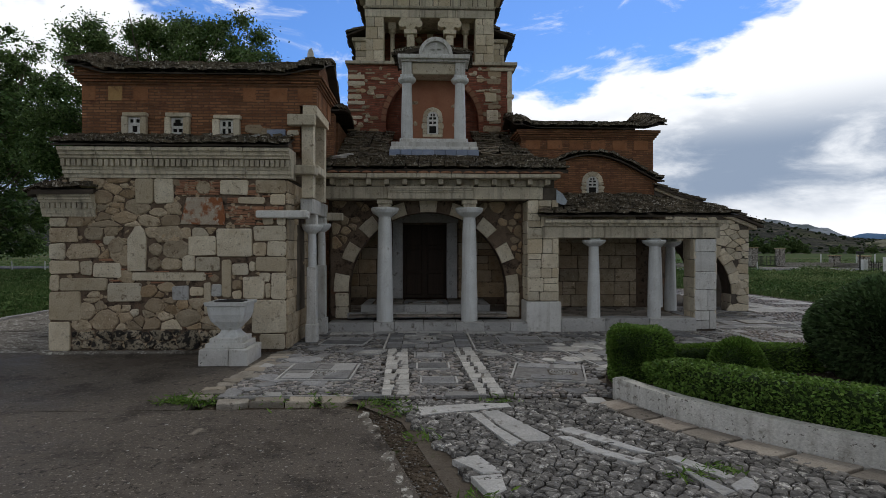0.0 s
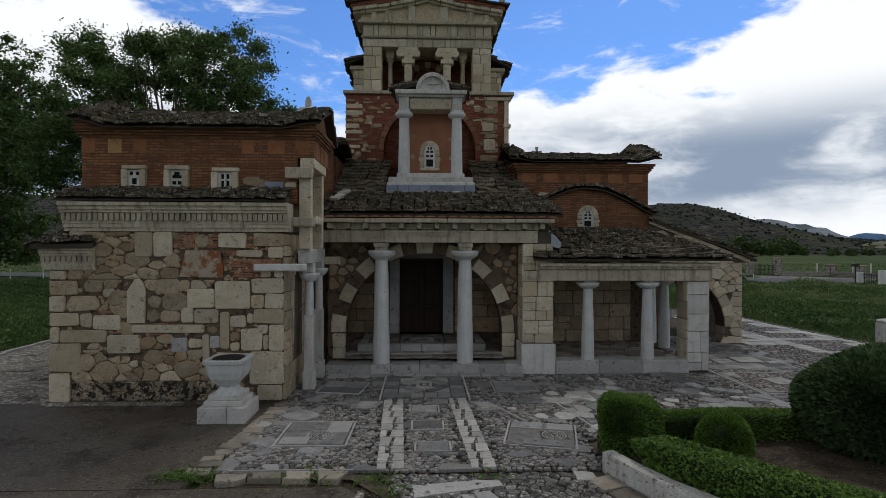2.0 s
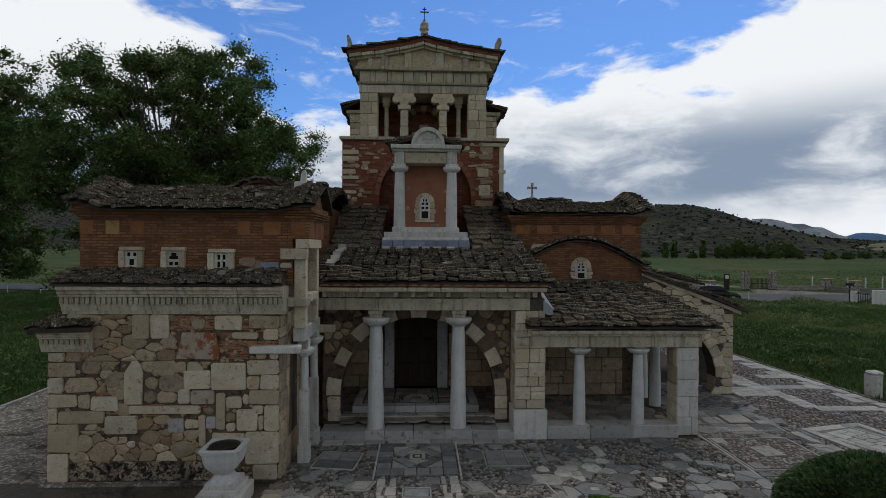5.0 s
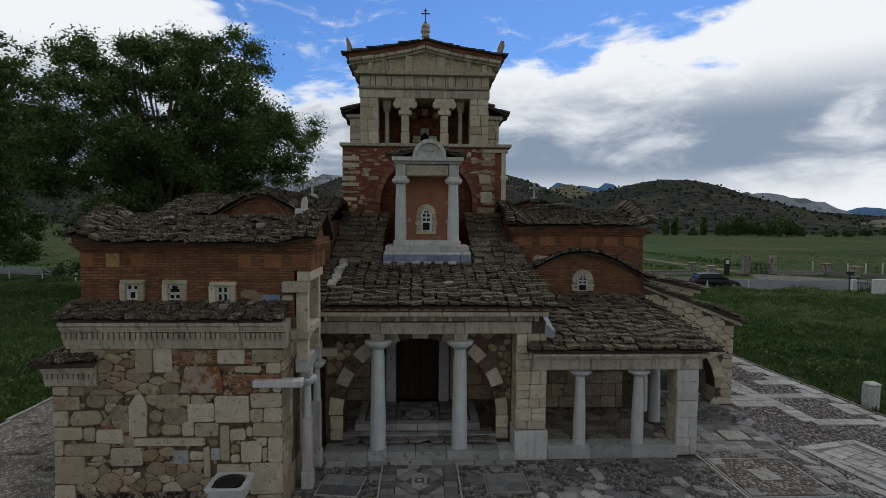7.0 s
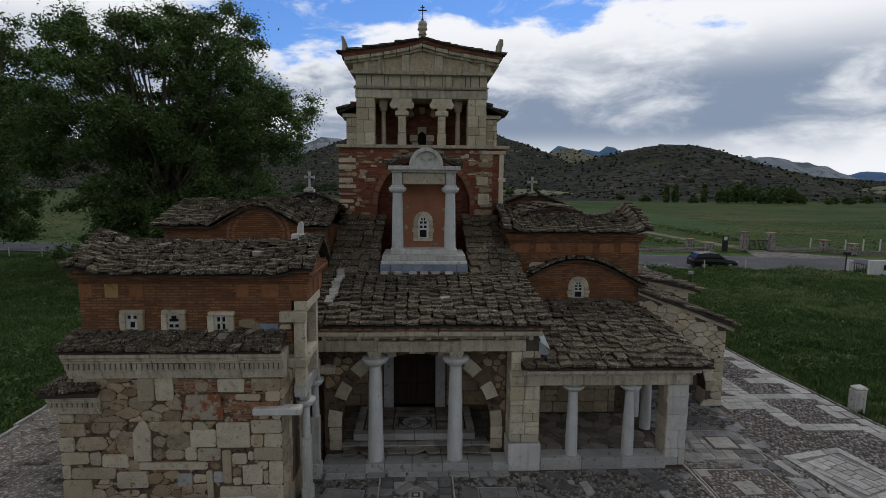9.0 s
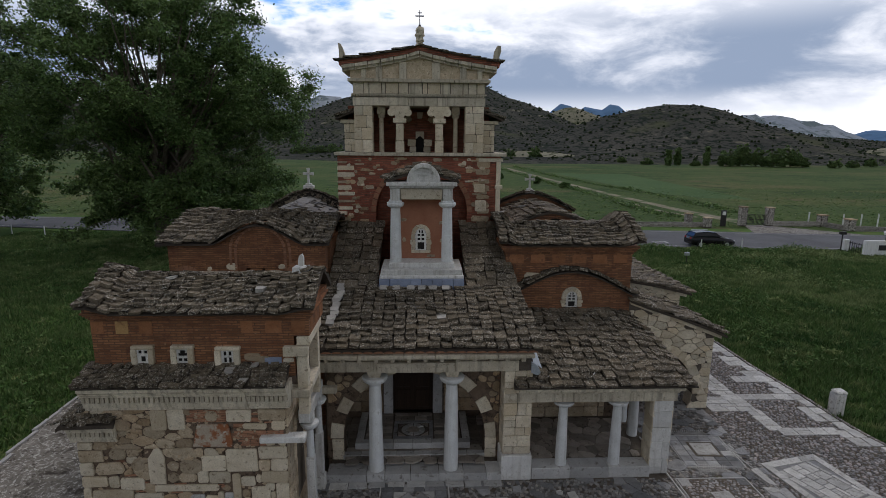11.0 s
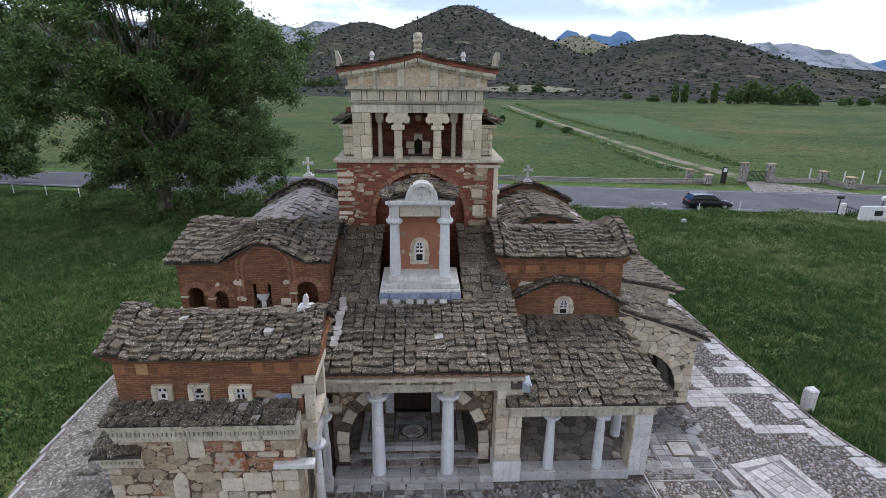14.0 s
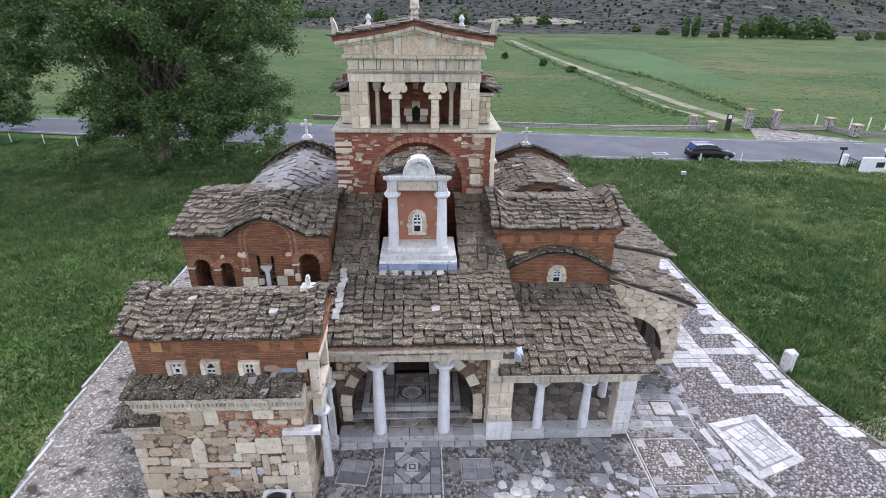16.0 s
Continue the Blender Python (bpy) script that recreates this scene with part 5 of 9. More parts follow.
# back wall with its window
bm = bmesh.new()
bx(bm, -0.75, 1.35, 18.75, 21.3, 5.9, 8.15)
nwall = part("back_wall", bm, M_OCHRE, niche, "ochre-red plastered brick wall")
for x0, x1, z0, z1 in ((-0.42, -0.22, 7.3, 7.42), (0.98, 1.16, 6.5, 6.68), (0.95, 1.12, 7.2, 7.3), (-0.4, -0.24, 6.55, 6.7), (0.5, 0.8, 5.98, 6.08)):
    lay("stone", nwall, facing("front", 18.75), [slab_outline(x0, x1, z0, z1, 0.05, 0.02)], 0.015, M_LIME)


def arched_window(parent, x, z0, z1, w, y, fw, base):
    """A round-headed window in a frame of separate stones, with a pierced marble screen."""
    r = w / 2 - fw
    sp = z1 - fw - r
    glass = bmesh.new()
    prism(glass, [(x - r - 0.01, z0), (x + r + 0.01, z0)] + [(x + (r + 0.01) * math.cos(math.pi * k / 12), sp + (r + 0.01) * math.sin(math.pi * k / 12)) for k in range(13)], facing("front", y), -0.01, 0.012)
    wn_ = part("window", glass, M_HOLE, parent)
    m = facing("front", y)
    n = 3
    for sx in (-1, 1):
        for k in range(n):
            h0, h1 = z0 + (sp - z0) * k / n, z0 + (sp - z0) * (k + 1) / n
            wide = fw * (1.25 if k % 2 else 1.0)
            a, b = sorted((x + sx * r, x + sx * (r + wide)))
            lay("frame_stone", wn_, m, [slab_outline(a, b, h0 + 0.006, h1 - 0.006)], 0.06, M_LIMEPALE)
    for k in range(3):
        a0, a1 = math.pi * k / 3 + 0.02, math.pi * (k + 1) / 3 - 0.02
        lay("frame_stone", wn_, m, [[(x + rr * math.cos(a), sp + rr * math.sin(a)) for rr, a in ((r, a0), (r + fw, a0), (r + fw, (a0 + a1) / 2), (r + fw, a1), (r, a1), (r, (a0 + a1) / 2))]], 0.06, M_LIMEPALE)
    if base:
        block("sill", M_LIMEPALE, wn_, x - w / 2, x + w / 2, y - 0.08, y + 0.02, z0 - 0.10, z0 - 0.004)
    # a marble screen: round head with a hollow, a bar up the middle, small lights between
    bars = [(0.0, 0.2, 0.0, 0.74), (0.8, 1.0, 0.0, 0.74), (0.0, 1.0, 0.0, 0.05), (0.0, 1.0, 0.36, 0.45), (0.0, 1.0, 0.56, 0.64), (0.44, 0.56, 0.36, 0.92), (0.0, 1.0, 0.74, 0.78), (0.08, 0.32, 0.74, 0.92), (0.68, 0.92, 0.74, 0.92), (0.2, 0.8, 0.90, 0.97)]
    pierced("pierced_screen", wn_, M_MARBLE, x - r, x + r, z0, z1 - fw + 0.01, y - 0.035, y - 0.014, bars)


arched_window(niche, 0.29, 6.24, 7.20, 0.70, 18.75, 0.15, True)

# ---- bell tower ----
tower = thing("bell_tower", "square brick bell tower with a temple-front belfry", "tower", (0.25, 24.0, 0))
TY = 21.32
bm = bmesh.new()
for s in arch_strips(-3.05, 3.52, 4.0, 9.56, 0.32, 1.86, 7.3, 20):
    prism(bm, s, facing("front", TY), -0.5, 0.0)
tw = part("tower_wall", bm, M_TOWERBRICK, tower, "dark red brick wall speckled with field stones")
bm = bmesh.new()
bx(bm, -3.05, 3.52, TY + 0.5, 27.6, 0, 9.55)
part("tower_core", bm, M_TOWERBRICK, tower)
m = facing("front", TY)
for k in range(23):
    a0, a1 = math.pi * (k + 0.08) / 23, math.pi * (k + 0.92) / 23
    lay("arch_brick", tw, m, [[(0.32 + r * math.cos(a), 7.3 + r * math.sin(a)) for r, a in ((1.86, a0), (2.06, a0), (2.06, a1), (1.86, a1))]], 0.02, M_EAVE, 0.006, 0.003)
# long quoins on the left, blocks on the right
for k in range(10):
    z = 6.9 + k * 0.26
    lay("stone", tw, m, [slab_outline(-3.07, -3.07 + rng.uniform(0.25, 0.75), z + rng.uniform(-0.03, 0.03), z + rng.choice((0.08, 0.11, 0.18)), 0.03, 0.015)], 0.03, M_LIME if k % 3 == 0 else M_LIMEPALE)
    if k < 8:
        x = 2.95 - rng.uniform(0.1, 0.4)
        zz = 6.95 + k * 0.31 + rng.uniform(-0.05, 0.05)
        lay("stone", tw, m, [slab_outline(x - rng.uniform(0.05, 0.3), 3.08, zz, zz + rng.uniform(0.14, 0.26), 0.05, 0.02)], 0.03, M_LIME)
lay("stone", tw, m, [slab_outline(2.5, 2.95, 7.35, 7.8, 0.03, 0.01), slab_outline(2.45, 2.9, 8.12, 8.46, 0.03, 0.01)], 0.05, M_LIMEPALE)
for k in range(190):
    u, v = rng.uniform(-2.7, 2.9), rng.uniform(6.9, 9.5)
    if math.hypot(u - 0.32, max(0, v - 7.3)) > 2.2:
        w, hh = rng.uniform(0.05, 0.2), rng.uniform(0.03, 0.08)
        lay("stone", tw, m, [slab_outline(u - w, u + w, v - hh, v + hh, 0.05, 0.02)], 0.025, rng.choice((M_RUBBLE, M_LIME, M_RUBBLE, M_LIMEPALE)))
block("post", M_LIMEPALE, tower, 3.34, 3.52, TY - 0.06, TY + 0.2, 7.0, 9.36, 0.012)
block("post_cap", M_LIMEPALE, tower, 2.62, 3.60, TY - 0.08, TY + 0.25, 9.36, 9.50, 0.012)
block("post_collar", M_LIMEPALE, tower, 3.30, 3.60, TY - 0.09, TY + 0.22, 8.28, 8.42, 0.012)
for a, b in ((-3.16, -1.6), (-1.6, -0.1), (-0.1, 1.2), (1.2, 2.4), (2.4, 3.74)):
    block("ledge_stone", M_ENTAB, tower, a + 0.004, b - 0.004, TY - 0.13, 22.2, 9.57, 9.70, 0.015, 0.006)
block("ledge_side", M_ENTAB, tower, 3.3, 3.72, 22.2, 27.2, 9.57, 9.70, 0.015)
block("ledge_side", M_ENTAB, tower, -3.16, -2.8, 22.2, 27.2, 9.57, 9.70, 0.015)
BEL = 21.40
for a, b in ((-2.36, -1.64), (2.06, 2.80)):
    p = part("belfry_pier", bx(bmesh.new(), a + 0.02, b - 0.02, BEL + 0.03, 22.1, 9.7, 11.52), M_JOINT, tower)
    lay("stone", p, facing("front", BEL + 0.03), ashlar(a, b, 9.7, 11.52, 0.42, 0.28, 0.5, 0.012), 0.04, M_LIMEPALE)
    lay("stone", p, facing("right", b - 0.02), ashlar(BEL, 22.1, 9.7, 11.52, 0.42, 0.3, 0.6, 0.012), 0.02, M_LIMEPALE)
    lay("stone", p, facing("left", a + 0.02), ashlar(-22.1, -BEL, 9.7, 11.52, 0.42, 0.3, 0.6, 0.012), 0.02, M_LIMEPALE)
for cx in (-0.56, 1.02):
    bm = bmesh.new()
    bx(bm, cx - 0.17, cx + 0.17, BEL, BEL + 0.34, 9.7, 10.16, 0.02)
    bx(bm, cx - 0.155, cx + 0.155, BEL + 0.01, BEL + 0.33, 10.165, 10.86, 0.04)
    shaft = part("belfry_column", bm, M_LIMEPALE, tower)
    bm = bmesh.new()
    bx(bm, cx - 0.26, cx + 0.26, BEL - 0.04, BEL + 0.36, 10.86, 11.04, 0.02)
    bx(bm, cx - 0.17, cx + 0.17, BEL, BEL + 0.34, 11.04, 11.3, 0.01)
    bx(bm, cx - 0.40, cx + 0.40, BEL - 0.03, BEL + 0.36, 11.32, 11.51, 0.01)
    for sx in (-1, 1):
        prism(bm, [(cx + sx * 0.33 + 0.15 * math.cos(2 * math.pi * k / 14), 11.27 + 0.15 * math.sin(2 * math.pi * k / 14)) for k in range(14)], facing("front", BEL), -0.30, 0.05)
        prism(bm, [(cx + sx * 0.33 + 0.05 * math.cos(2 * math.pi * k / 10), 11.27 + 0.05 * math.sin(2 * math.pi * k / 10)) for k in range(10)], facing("front", BEL - 0.05), 0.0, 0.03)
        prism(bm, [(cx + sx * 0.1, 11.05), (cx + sx * 0.26, 11.2), (cx + sx * 0.2, 11.32), (cx, 11.32)], facing("front", BEL), -0.28, 0.02)
    part("volute_capital", bm, M_LIMEPALE, shaft)
for cx in (-1.32, 1.70):
    bm = bmesh.new()
    lathe(bm, [(0.10, 9.7), (0.095, 10.5), (0.085, 11.05), (0.15, 11.12), (0.15, 11.22), (0.1, 11.23)], cx, 22.0, 16)
    bx(bm, cx - 0.16, cx + 0.16, 21.84, 22.16, 11.22, 11.52)
    part("inner_column", bm, M_LIMEPALE, tower)
bm = bmesh.new()
bx(bm, -2.8, 3.2, 23.0, 23.5, 9.6, 11.6)
part("belfry_back_wall", bm, M_TOWERBRICK, tower)
part("belfry_floor", bx(bmesh.new(), -2.8, 3.2, 21.6, 23.1, 9.5, 9.68), M_JOINT, tower)
bw_ = part("window", bx(bmesh.new(), 0.06, 0.42, 22.95, 22.99, 9.7, 10.42), M_HOLE, tower)
lay("frame_stone", bw_, facing("front", 22.98), [slab_outline(-0.28, 0.07, 9.95, 10.22), slab_outline(-0.2, 0.08, 9.7, 9.94), slab_outline(0.41, 0.76, 9.95, 10.22), slab_outline(0.40, 0.7, 9.7, 9.94)], 0.22, M_LIMEPALE)
lay("frame_stone", bw_, facing("front", 22.98), [[(0.06, 10.23), (0.06, 10.56), (0.42, 10.56), (0.42, 10.23), (0.40, 10.32), (0.24, 10.42), (0.08, 10.32)][::-1]], 0.22, M_LIMEPALE)
for k in range(11):
    a0, a1 = math.pi * (k + 0.05) / 11, math.pi * (k + 0.95) / 11
    bm = bmesh.new()
    prism(bm, [(0.24 + r * math.cos(a), 10.35 + r * math.sin(a)) for r, a in ((0.75, a0), (1.0, a0), (1.0, a1), (0.75, a1))], facing("front", 22.6), -0.4, 0.0)
    part("arch_stone", bm, M_RUBBLE if k % 2 else M_TOWERBRICK, tower)
for sx in (-1, 1):
    for k in range(3):
        bm = bmesh.new()
        prism(bm, slab_outline(*sorted((0.24 + sx * 0.75, 0.24 + sx * 1.02)), 9.7 + k * 0.215, 9.9 + k * 0.215), facing("front", 22.6), -0.4, 0.0)
        part("arch_stone", bm, M_RUBBLE, tower)
# entablature and pediment
for a, b in ((-2.40, -0.55), (-0.55, -0.2), (-0.2, 0.95), (0.95, 1.25), (1.25, 2.84)):
    block("architrave", M_ENTAB, tower, a + 0.003, b - 0.003, BEL - 0.02, 23.2, 11.52, 11.84, 0.012, 0.003)
bm = bmesh.new()
for k in range(50):
    x = -2.42 + k * 0.1055
    bx(bm, x - 0.03, x + 0.03, BEL - 0.07, BEL, 11.86, 11.93)
tagged(part("dentil_course", bm, M_ENTAB, tower), kind="stuff")
block("fillet", M_ENTAB, tower, -2.44, 2.88, BEL - 0.05, 23.2, 11.932, 11.98, 0.008)
part("frieze", bx(bmesh.new(), -2.38, 2.82, BEL + 0.03, 23.2, 11.98, 12.40), M_JOINT, tower)
edges = (-2.38, -1.95, -1.75, -1.25, -1.1, -0.6, -0.2, 0.35, 0.55, 1.05, 1.45, 1.95, 2.15, 2.5, 2.82)
for k, (a, b) in enumerate(zip(edges, edges[1:])):
    block("frieze_slab", M_LIMEPALE if k % 3 else M_ENTAB, tower, a + 0.013, b - 0.013, BEL - 0.01 - 0.03 * (k % 2), BEL + 0.1, 11.985, 12.395, 0.008)
for a, b in ((-2.56, -1.3), (-1.3, 0.3), (0.3, 1.6), (1.6, 3.02)):
    block("cornice_stone", M_ENTAB, tower, a + 0.012, b - 0.012, BEL - 0.20 - rng.uniform(0, 0.03), 23.2, 12.40, 12.53, 0.014, 0.004)
PX0, PX1, PC = -2.78, 3.26, 0.24


def rake(x):
    """Height of the hollow-curved gable line, at the underside of the raking stones."""
    t = abs(x - PC) / (PX1 - PC)
    return 13.36 - 0.58 * (t ** 0.75)


bm = bmesh.new()
xs = [PX0 + 0.3 + (PX1 - PX0 - 0.6) * k / 20 for k in range(21)]
prism(bm, [(xs[0], 12.5), (xs[-1], 12.5)] + [(a, rake(a) + 0.05) for a in xs[::-1]], facing("front", BEL + 0.06), -2.0, 0.0)
part("tympanum", bm, M_LIME, tower)
for x, w in ((-1.95, 0.09), (-1.35, 0.12), (-0.42, 0.14), (0.88, 0.16), (1.95, 0.12), (2.6, 0.09)):
    block("tympanum_strip", M_ENTAB, tower, x - w, x + w, BEL - 0.06, BEL + 0.1, 12.53, rake(x) - 0.01, 0.012, 0.008)
n = 12
for k in range(n):
    a, b = PX0 + (PX1 - PX0) * k / n, PX0 + (PX1 - PX0) * (k + 1) / n
    bm = bmesh.new()
    a, b, o = a + 0.012, b - 0.012, rng.uniform(-0.025, 0.025)
    prism(bm, [(a, rake(a)), (b, rake(b)), (b, rake(b) + 0.10), (a, rake(a) + 0.10)], facing("front", BEL), -1.8, 0.08 + o)
    prism(bm, [(a, rake(a) + 0.10), (b, rake(b) + 0.10), (b, rake(b) + 0.23), (a, rake(a) + 0.22)], facing("front", BEL), -1.8, 0.20 + o)
    part("raking_stone", bm, M_ENTAB, tower)
for k in range(n):
    a, b = PX0 - 0.08 + (PX1 - PX0 + 0.16) * k / n, PX0 - 0.08 + (PX1 - PX0 + 0.16) * (k + 1) / n
    bm = bmesh.new()
    prism(bm, [(a, rake(a) + 0.23), (b, rake(b) + 0.23), (b, rake(b) + 0.40), (a, rake(a) + 0.40)], facing("front", BEL), -2.2, 0.22)
    part("gable_brick", bm, M_TOWERBRICK, tower)
for sgn in (1, -1):
    def roofside(u, v, sgn=sgn):
        x = PC + sgn * (PX1 - PC + 0.16) * (1 - v)
        return Vector((x, (21.08 + 5.6 * u) if sgn > 0 else (26.68 - 5.6 * u), rake(x) + 0.42))
    d = deck_mesh("pediment_roof", roofside, tower, 4, 10, 0.02)
    slate_roof(d, roofside, 9, 10, thick=0.03, jit=0.5)
for k, (x, z) in enumerate(((PX0 + 0.02, rake(PX0)), (PX1 - 0.02, rake(PX1)))):
    bm = bmesh.new()
    sg = 1 if k else -1
    prism(bm, [(x - 0.13, z + 0.40), (x + 0.13, z + 0.40), (x + 0.10, z + 0.62), (x + sg * 0.06 + 0.11, z + 0.82), (x + sg * 0.10 + 0.05, z + 1.02), (x + sg * 0.08 - 0.06, z + 1.04), (x + sg * 0.02 - 0.10, z + 0.84), (x - 0.10, z + 0.66)], facing("front", BEL), -0.2, 0.1)
    bx(bm, x - 0.12, x + 0.12, BEL - 0.14, BEL + 0.24, z + 0.36, z + 0.46, 0.02)
    part("acroterion", bm, M_ENTAB, tower)
bm = bmesh.new()
lathe(bm, [(0.19, 13.72), (0.17, 13.84), (0.11, 13.90), (0.17, 13.98), (0.13, 14.08), (0.19, 14.17), (0.14, 14.27), (0.17, 14.36), (0.12, 14.45), (0.05, 14.5)], PC, 21.5, 9)
for v in bm.verts:
    v.co += Vector((rng.uniform(-0.03, 0.03), rng.uniform(-0.03, 0.03), rng.uniform(-0.02, 0.02)))
part("finial", bm, M_ENTAB, tower)
bm = bmesh.new()
bx(bm, PC - 0.016, PC + 0.016, 21.48, 21.52, 14.4, 15.08)
bx(bm, PC - 0.17, PC + 0.17, 21.482, 21.518, 14.86, 14.90)
bx(bm, PC - 0.08, PC + 0.08, 21.483, 21.517, 14.98, 15.01)
bx(bm, PC - 0.045, PC + 0.045, 21.45, 21.55, 14.44, 14.56, 0.01)
part("iron_cross", bm, M_IRON, tower)
for x in (-1.75, 2.2):
    bm = bmesh.new()
    lathe(bm, [(0.14, rake(x) + 0.45), (0.12, rake(x) + 0.58), (0.07, rake(x) + 0.66), (0.13, rake(x) + 0.8), (0.05, rake(x) + 0.95)], x, 24.2, 9)
    part("finial", bm, M_MARBLE, tower)
# side arms of the belfry
for sgn in (-1, 1):
    ex = -2.36 if sgn < 0 else 2.84
    w = part("side_arm_wall", bx(bmesh.new(), *sorted((ex + sgn * 0.02, ex + sgn * 0.52)), 22.3, 26.4, 9.6, 11.0), M_JOINT, tower)
    lay("stone", w, facing("front", 22.3), ashlar(*sorted((ex + sgn * 0.04, ex + sgn * 0.52)), 9.72, 10.85, 0.26, 0.22, 0.4, 0.012), 0.04, M_LIMEPALE)
    block("side_cornice", M_ENTAB, tower, *sorted((ex, ex + sgn * 0.66)), 22.16, 26.5, 10.86, 11.0, 0.012)
    s = (sheet((ex - 0.85, 26.6, 11.05), (ex - 0.85, 22.0, 11.05), (ex + 0.1, 22.0, 11.42), (ex + 0.1, 26.6, 11.42)) if sgn < 0 else
         sheet((ex + 0.85, 22.0, 11.05), (ex + 0.85, 26.6, 11.05), (ex - 0.1, 26.6, 11.42), (ex - 0.1, 22.0, 11.42)))
    d = deck_mesh("side_arm_roof", s, tower, 6, 3, 0.06)
    slate_roof(d, s, 11, 3, thick=0.05)
part("belfry_core", bx(bmesh.new(), -2.2, 2.7, 23.4, 26.6, 9.5, 12.8), M_TOWERBRICK, tower)

# ---- side porch ----
porch = thing("side_porch", "low side porch with slim marble columns and slate roof", "portico", (5.8, 14.6, 0))
for a, b in ((3.69, 4.9), (4.9, 6.1), (6.1, 7.40)):
    block("step_stone", M_STEP, porch, a + 0.004, b - 0.004, 14.18, 14.72, -0.05, 0.32, 0.015)
for cx, cy in ((4.65, 14.44), (6.33, 14.44), (7.55, 16.05), (7.55, 17.0)):
    bm = bmesh.new()
    lathe(bm, [(0.175, 0.32), (0.17, 0.9), (0.158, 1.4), (0.154, 1.405), (0.154, 1.412), (0.157, 1.418), (0.128, 2.27)], cx, cy, 26)
    col = part("column", bm, M_COLUMN, porch)
    bm = bmesh.new()
    lathe(bm, [(0.13, 2.27), (0.2, 2.30), (0.29, 2.36), (0.315, 2.41), (0.31, 2.45), (0.2, 2.455)], cx, cy, 26)
    bx(bm, cx - 0.14, cx + 0.14, cy - 0.14, cy + 0.14, 2.45, 2.50)
    part("capital", bm, M_COLUMN, col)
p = part("corner_pier", bx(bmesh.new(), 7.42, 7.97, 14.32, 14.9, -0.05, 2.5), M_JOINT, porch)
lay("stone", p, facing("front", 14.32), ashlar(7.40, 8.0, 0.0, 2.49, 0.5, 0.3, 0.65, 0.012), 0.045, M_MARBLE)
lay("stone", p, facing("left", 7.42), ashlar(-14.9, -14.28, 0.0, 2.49, 0.45, 0.3, 0.65, 0.012), 0.04, M_LIMEPALE)
lay("stone", p, facing("right", 7.97), ashlar(14.28, 14.9, 0.0, 2.49, 0.45, 0.3, 0.65, 0.012), 0.04, M_LIMEPALE)
for a, b in ((3.16, 4.86), (4.86, 6.70), (6.70, 8.06)):
    block("architrave", M_ENTAB, porch, a + 0.004, b - 0.004, 14.2, 14.76, 2.50, 2.82, 0.012, 0.003)
block("architrave", M_ENTAB, porch, 7.40, 8.02, 14.765, 18.3, 2.50, 2.82, 0.012, 0.003)
block("cornice_stone", M_ENTAB, porch, 3.22, 8.22, 14.04, 14.76, 2.90, 2.99, 0.01, 0.003)
block("fillet", M_ENTAB, porch, 3.22, 8.1, 14.14, 14.76, 2.822, 2.90, 0.006, 0.002)
for k in range(10):
    x = 3.5 + k * 0.5
    block("modillion", M_ENTAB, porch, x - 0.05, x + 0.05, 14.08, 14.2, 2.83, 2.897, 0.004)
bw = part("back_wall", bx(bmesh.new(), 3.3, 8.0, 17.35, 18.4, -0.1, 3.55), M_MORTAR, porch)
lay("stone", bw, facing("front", 17.35), ashlar(3.7, 7.0, 0.3, 3.3, 0.46, 0.35, 0.75, 0.02), 0.04, M_LIME)
fl = part("porch_floor", bx(bmesh.new(), 3.6, 7.5, 14.5, 17.4, -0.1, 0.27), M_BED, porch)
lay("flagstone", fl, facing("top", 0.27), rubble(3.7, 7.4, 14.75, 17.3, 0.42, 0.012, 1.1), 0.03, M_VESTFLOOR)
sw = part("inner_wall", bx(bmesh.new(), 3.2, 3.5, 14.9, 17.4, -0.1, 3.6), M_JOINT, porch)
lay("stone", sw, facing("right", 3.5), ashlar(14.95, 17.3, 0.3, 3.2, 0.42, 0.4, 0.8, 0.015), 0.04, M_LIME)


def porch_roof(u, v):
    x0, x1 = 3.02 + 0.5 * v, 8.52 - 0.28 * v
    z = 3.10 + 0.92 * v + 0.06 * math.sin(math.pi * v)
    if u > 0.8:
        z -= 0.28 * ((u - 0.8) / 0.2) ** 1.5 * v
    return Vector((x0 + (x1 - x0) * u, 13.92 + 4.50 * v, z))


d = deck_mesh("porch_roof", porch_roof, porch, 12, 8, 0.04)
slate_roof(d, porch_roof, 16, 14, thick=0.055)
cable = bpy.data.curves.new("cable", "CURVE")
cable.dimensions, cable.bevel_depth = "3D", 0.012
sp = cable.splines.new("BEZIER")
cpts = [(3.9, 14.15, 3.25), (4.6, 14.6, 3.36), (5.2, 14.2, 3.27), (5.9, 14.75, 3.40), (6.5, 14.5, 3.34), (7.3, 15.3, 3.48), (7.9, 15.0, 3.36)]
sp.bezier_points.add(len(cpts) - 1)
for bp_, c in zip(sp.bezier_points, cpts):
    bp_.co = c
    bp_.handle_left_type = bp_.handle_right_type = "AUTO"
cable.materials.append(M_MARBLE)
tagged(settle(new("cable", cable), porch), "thin pale cable lying on the slates")

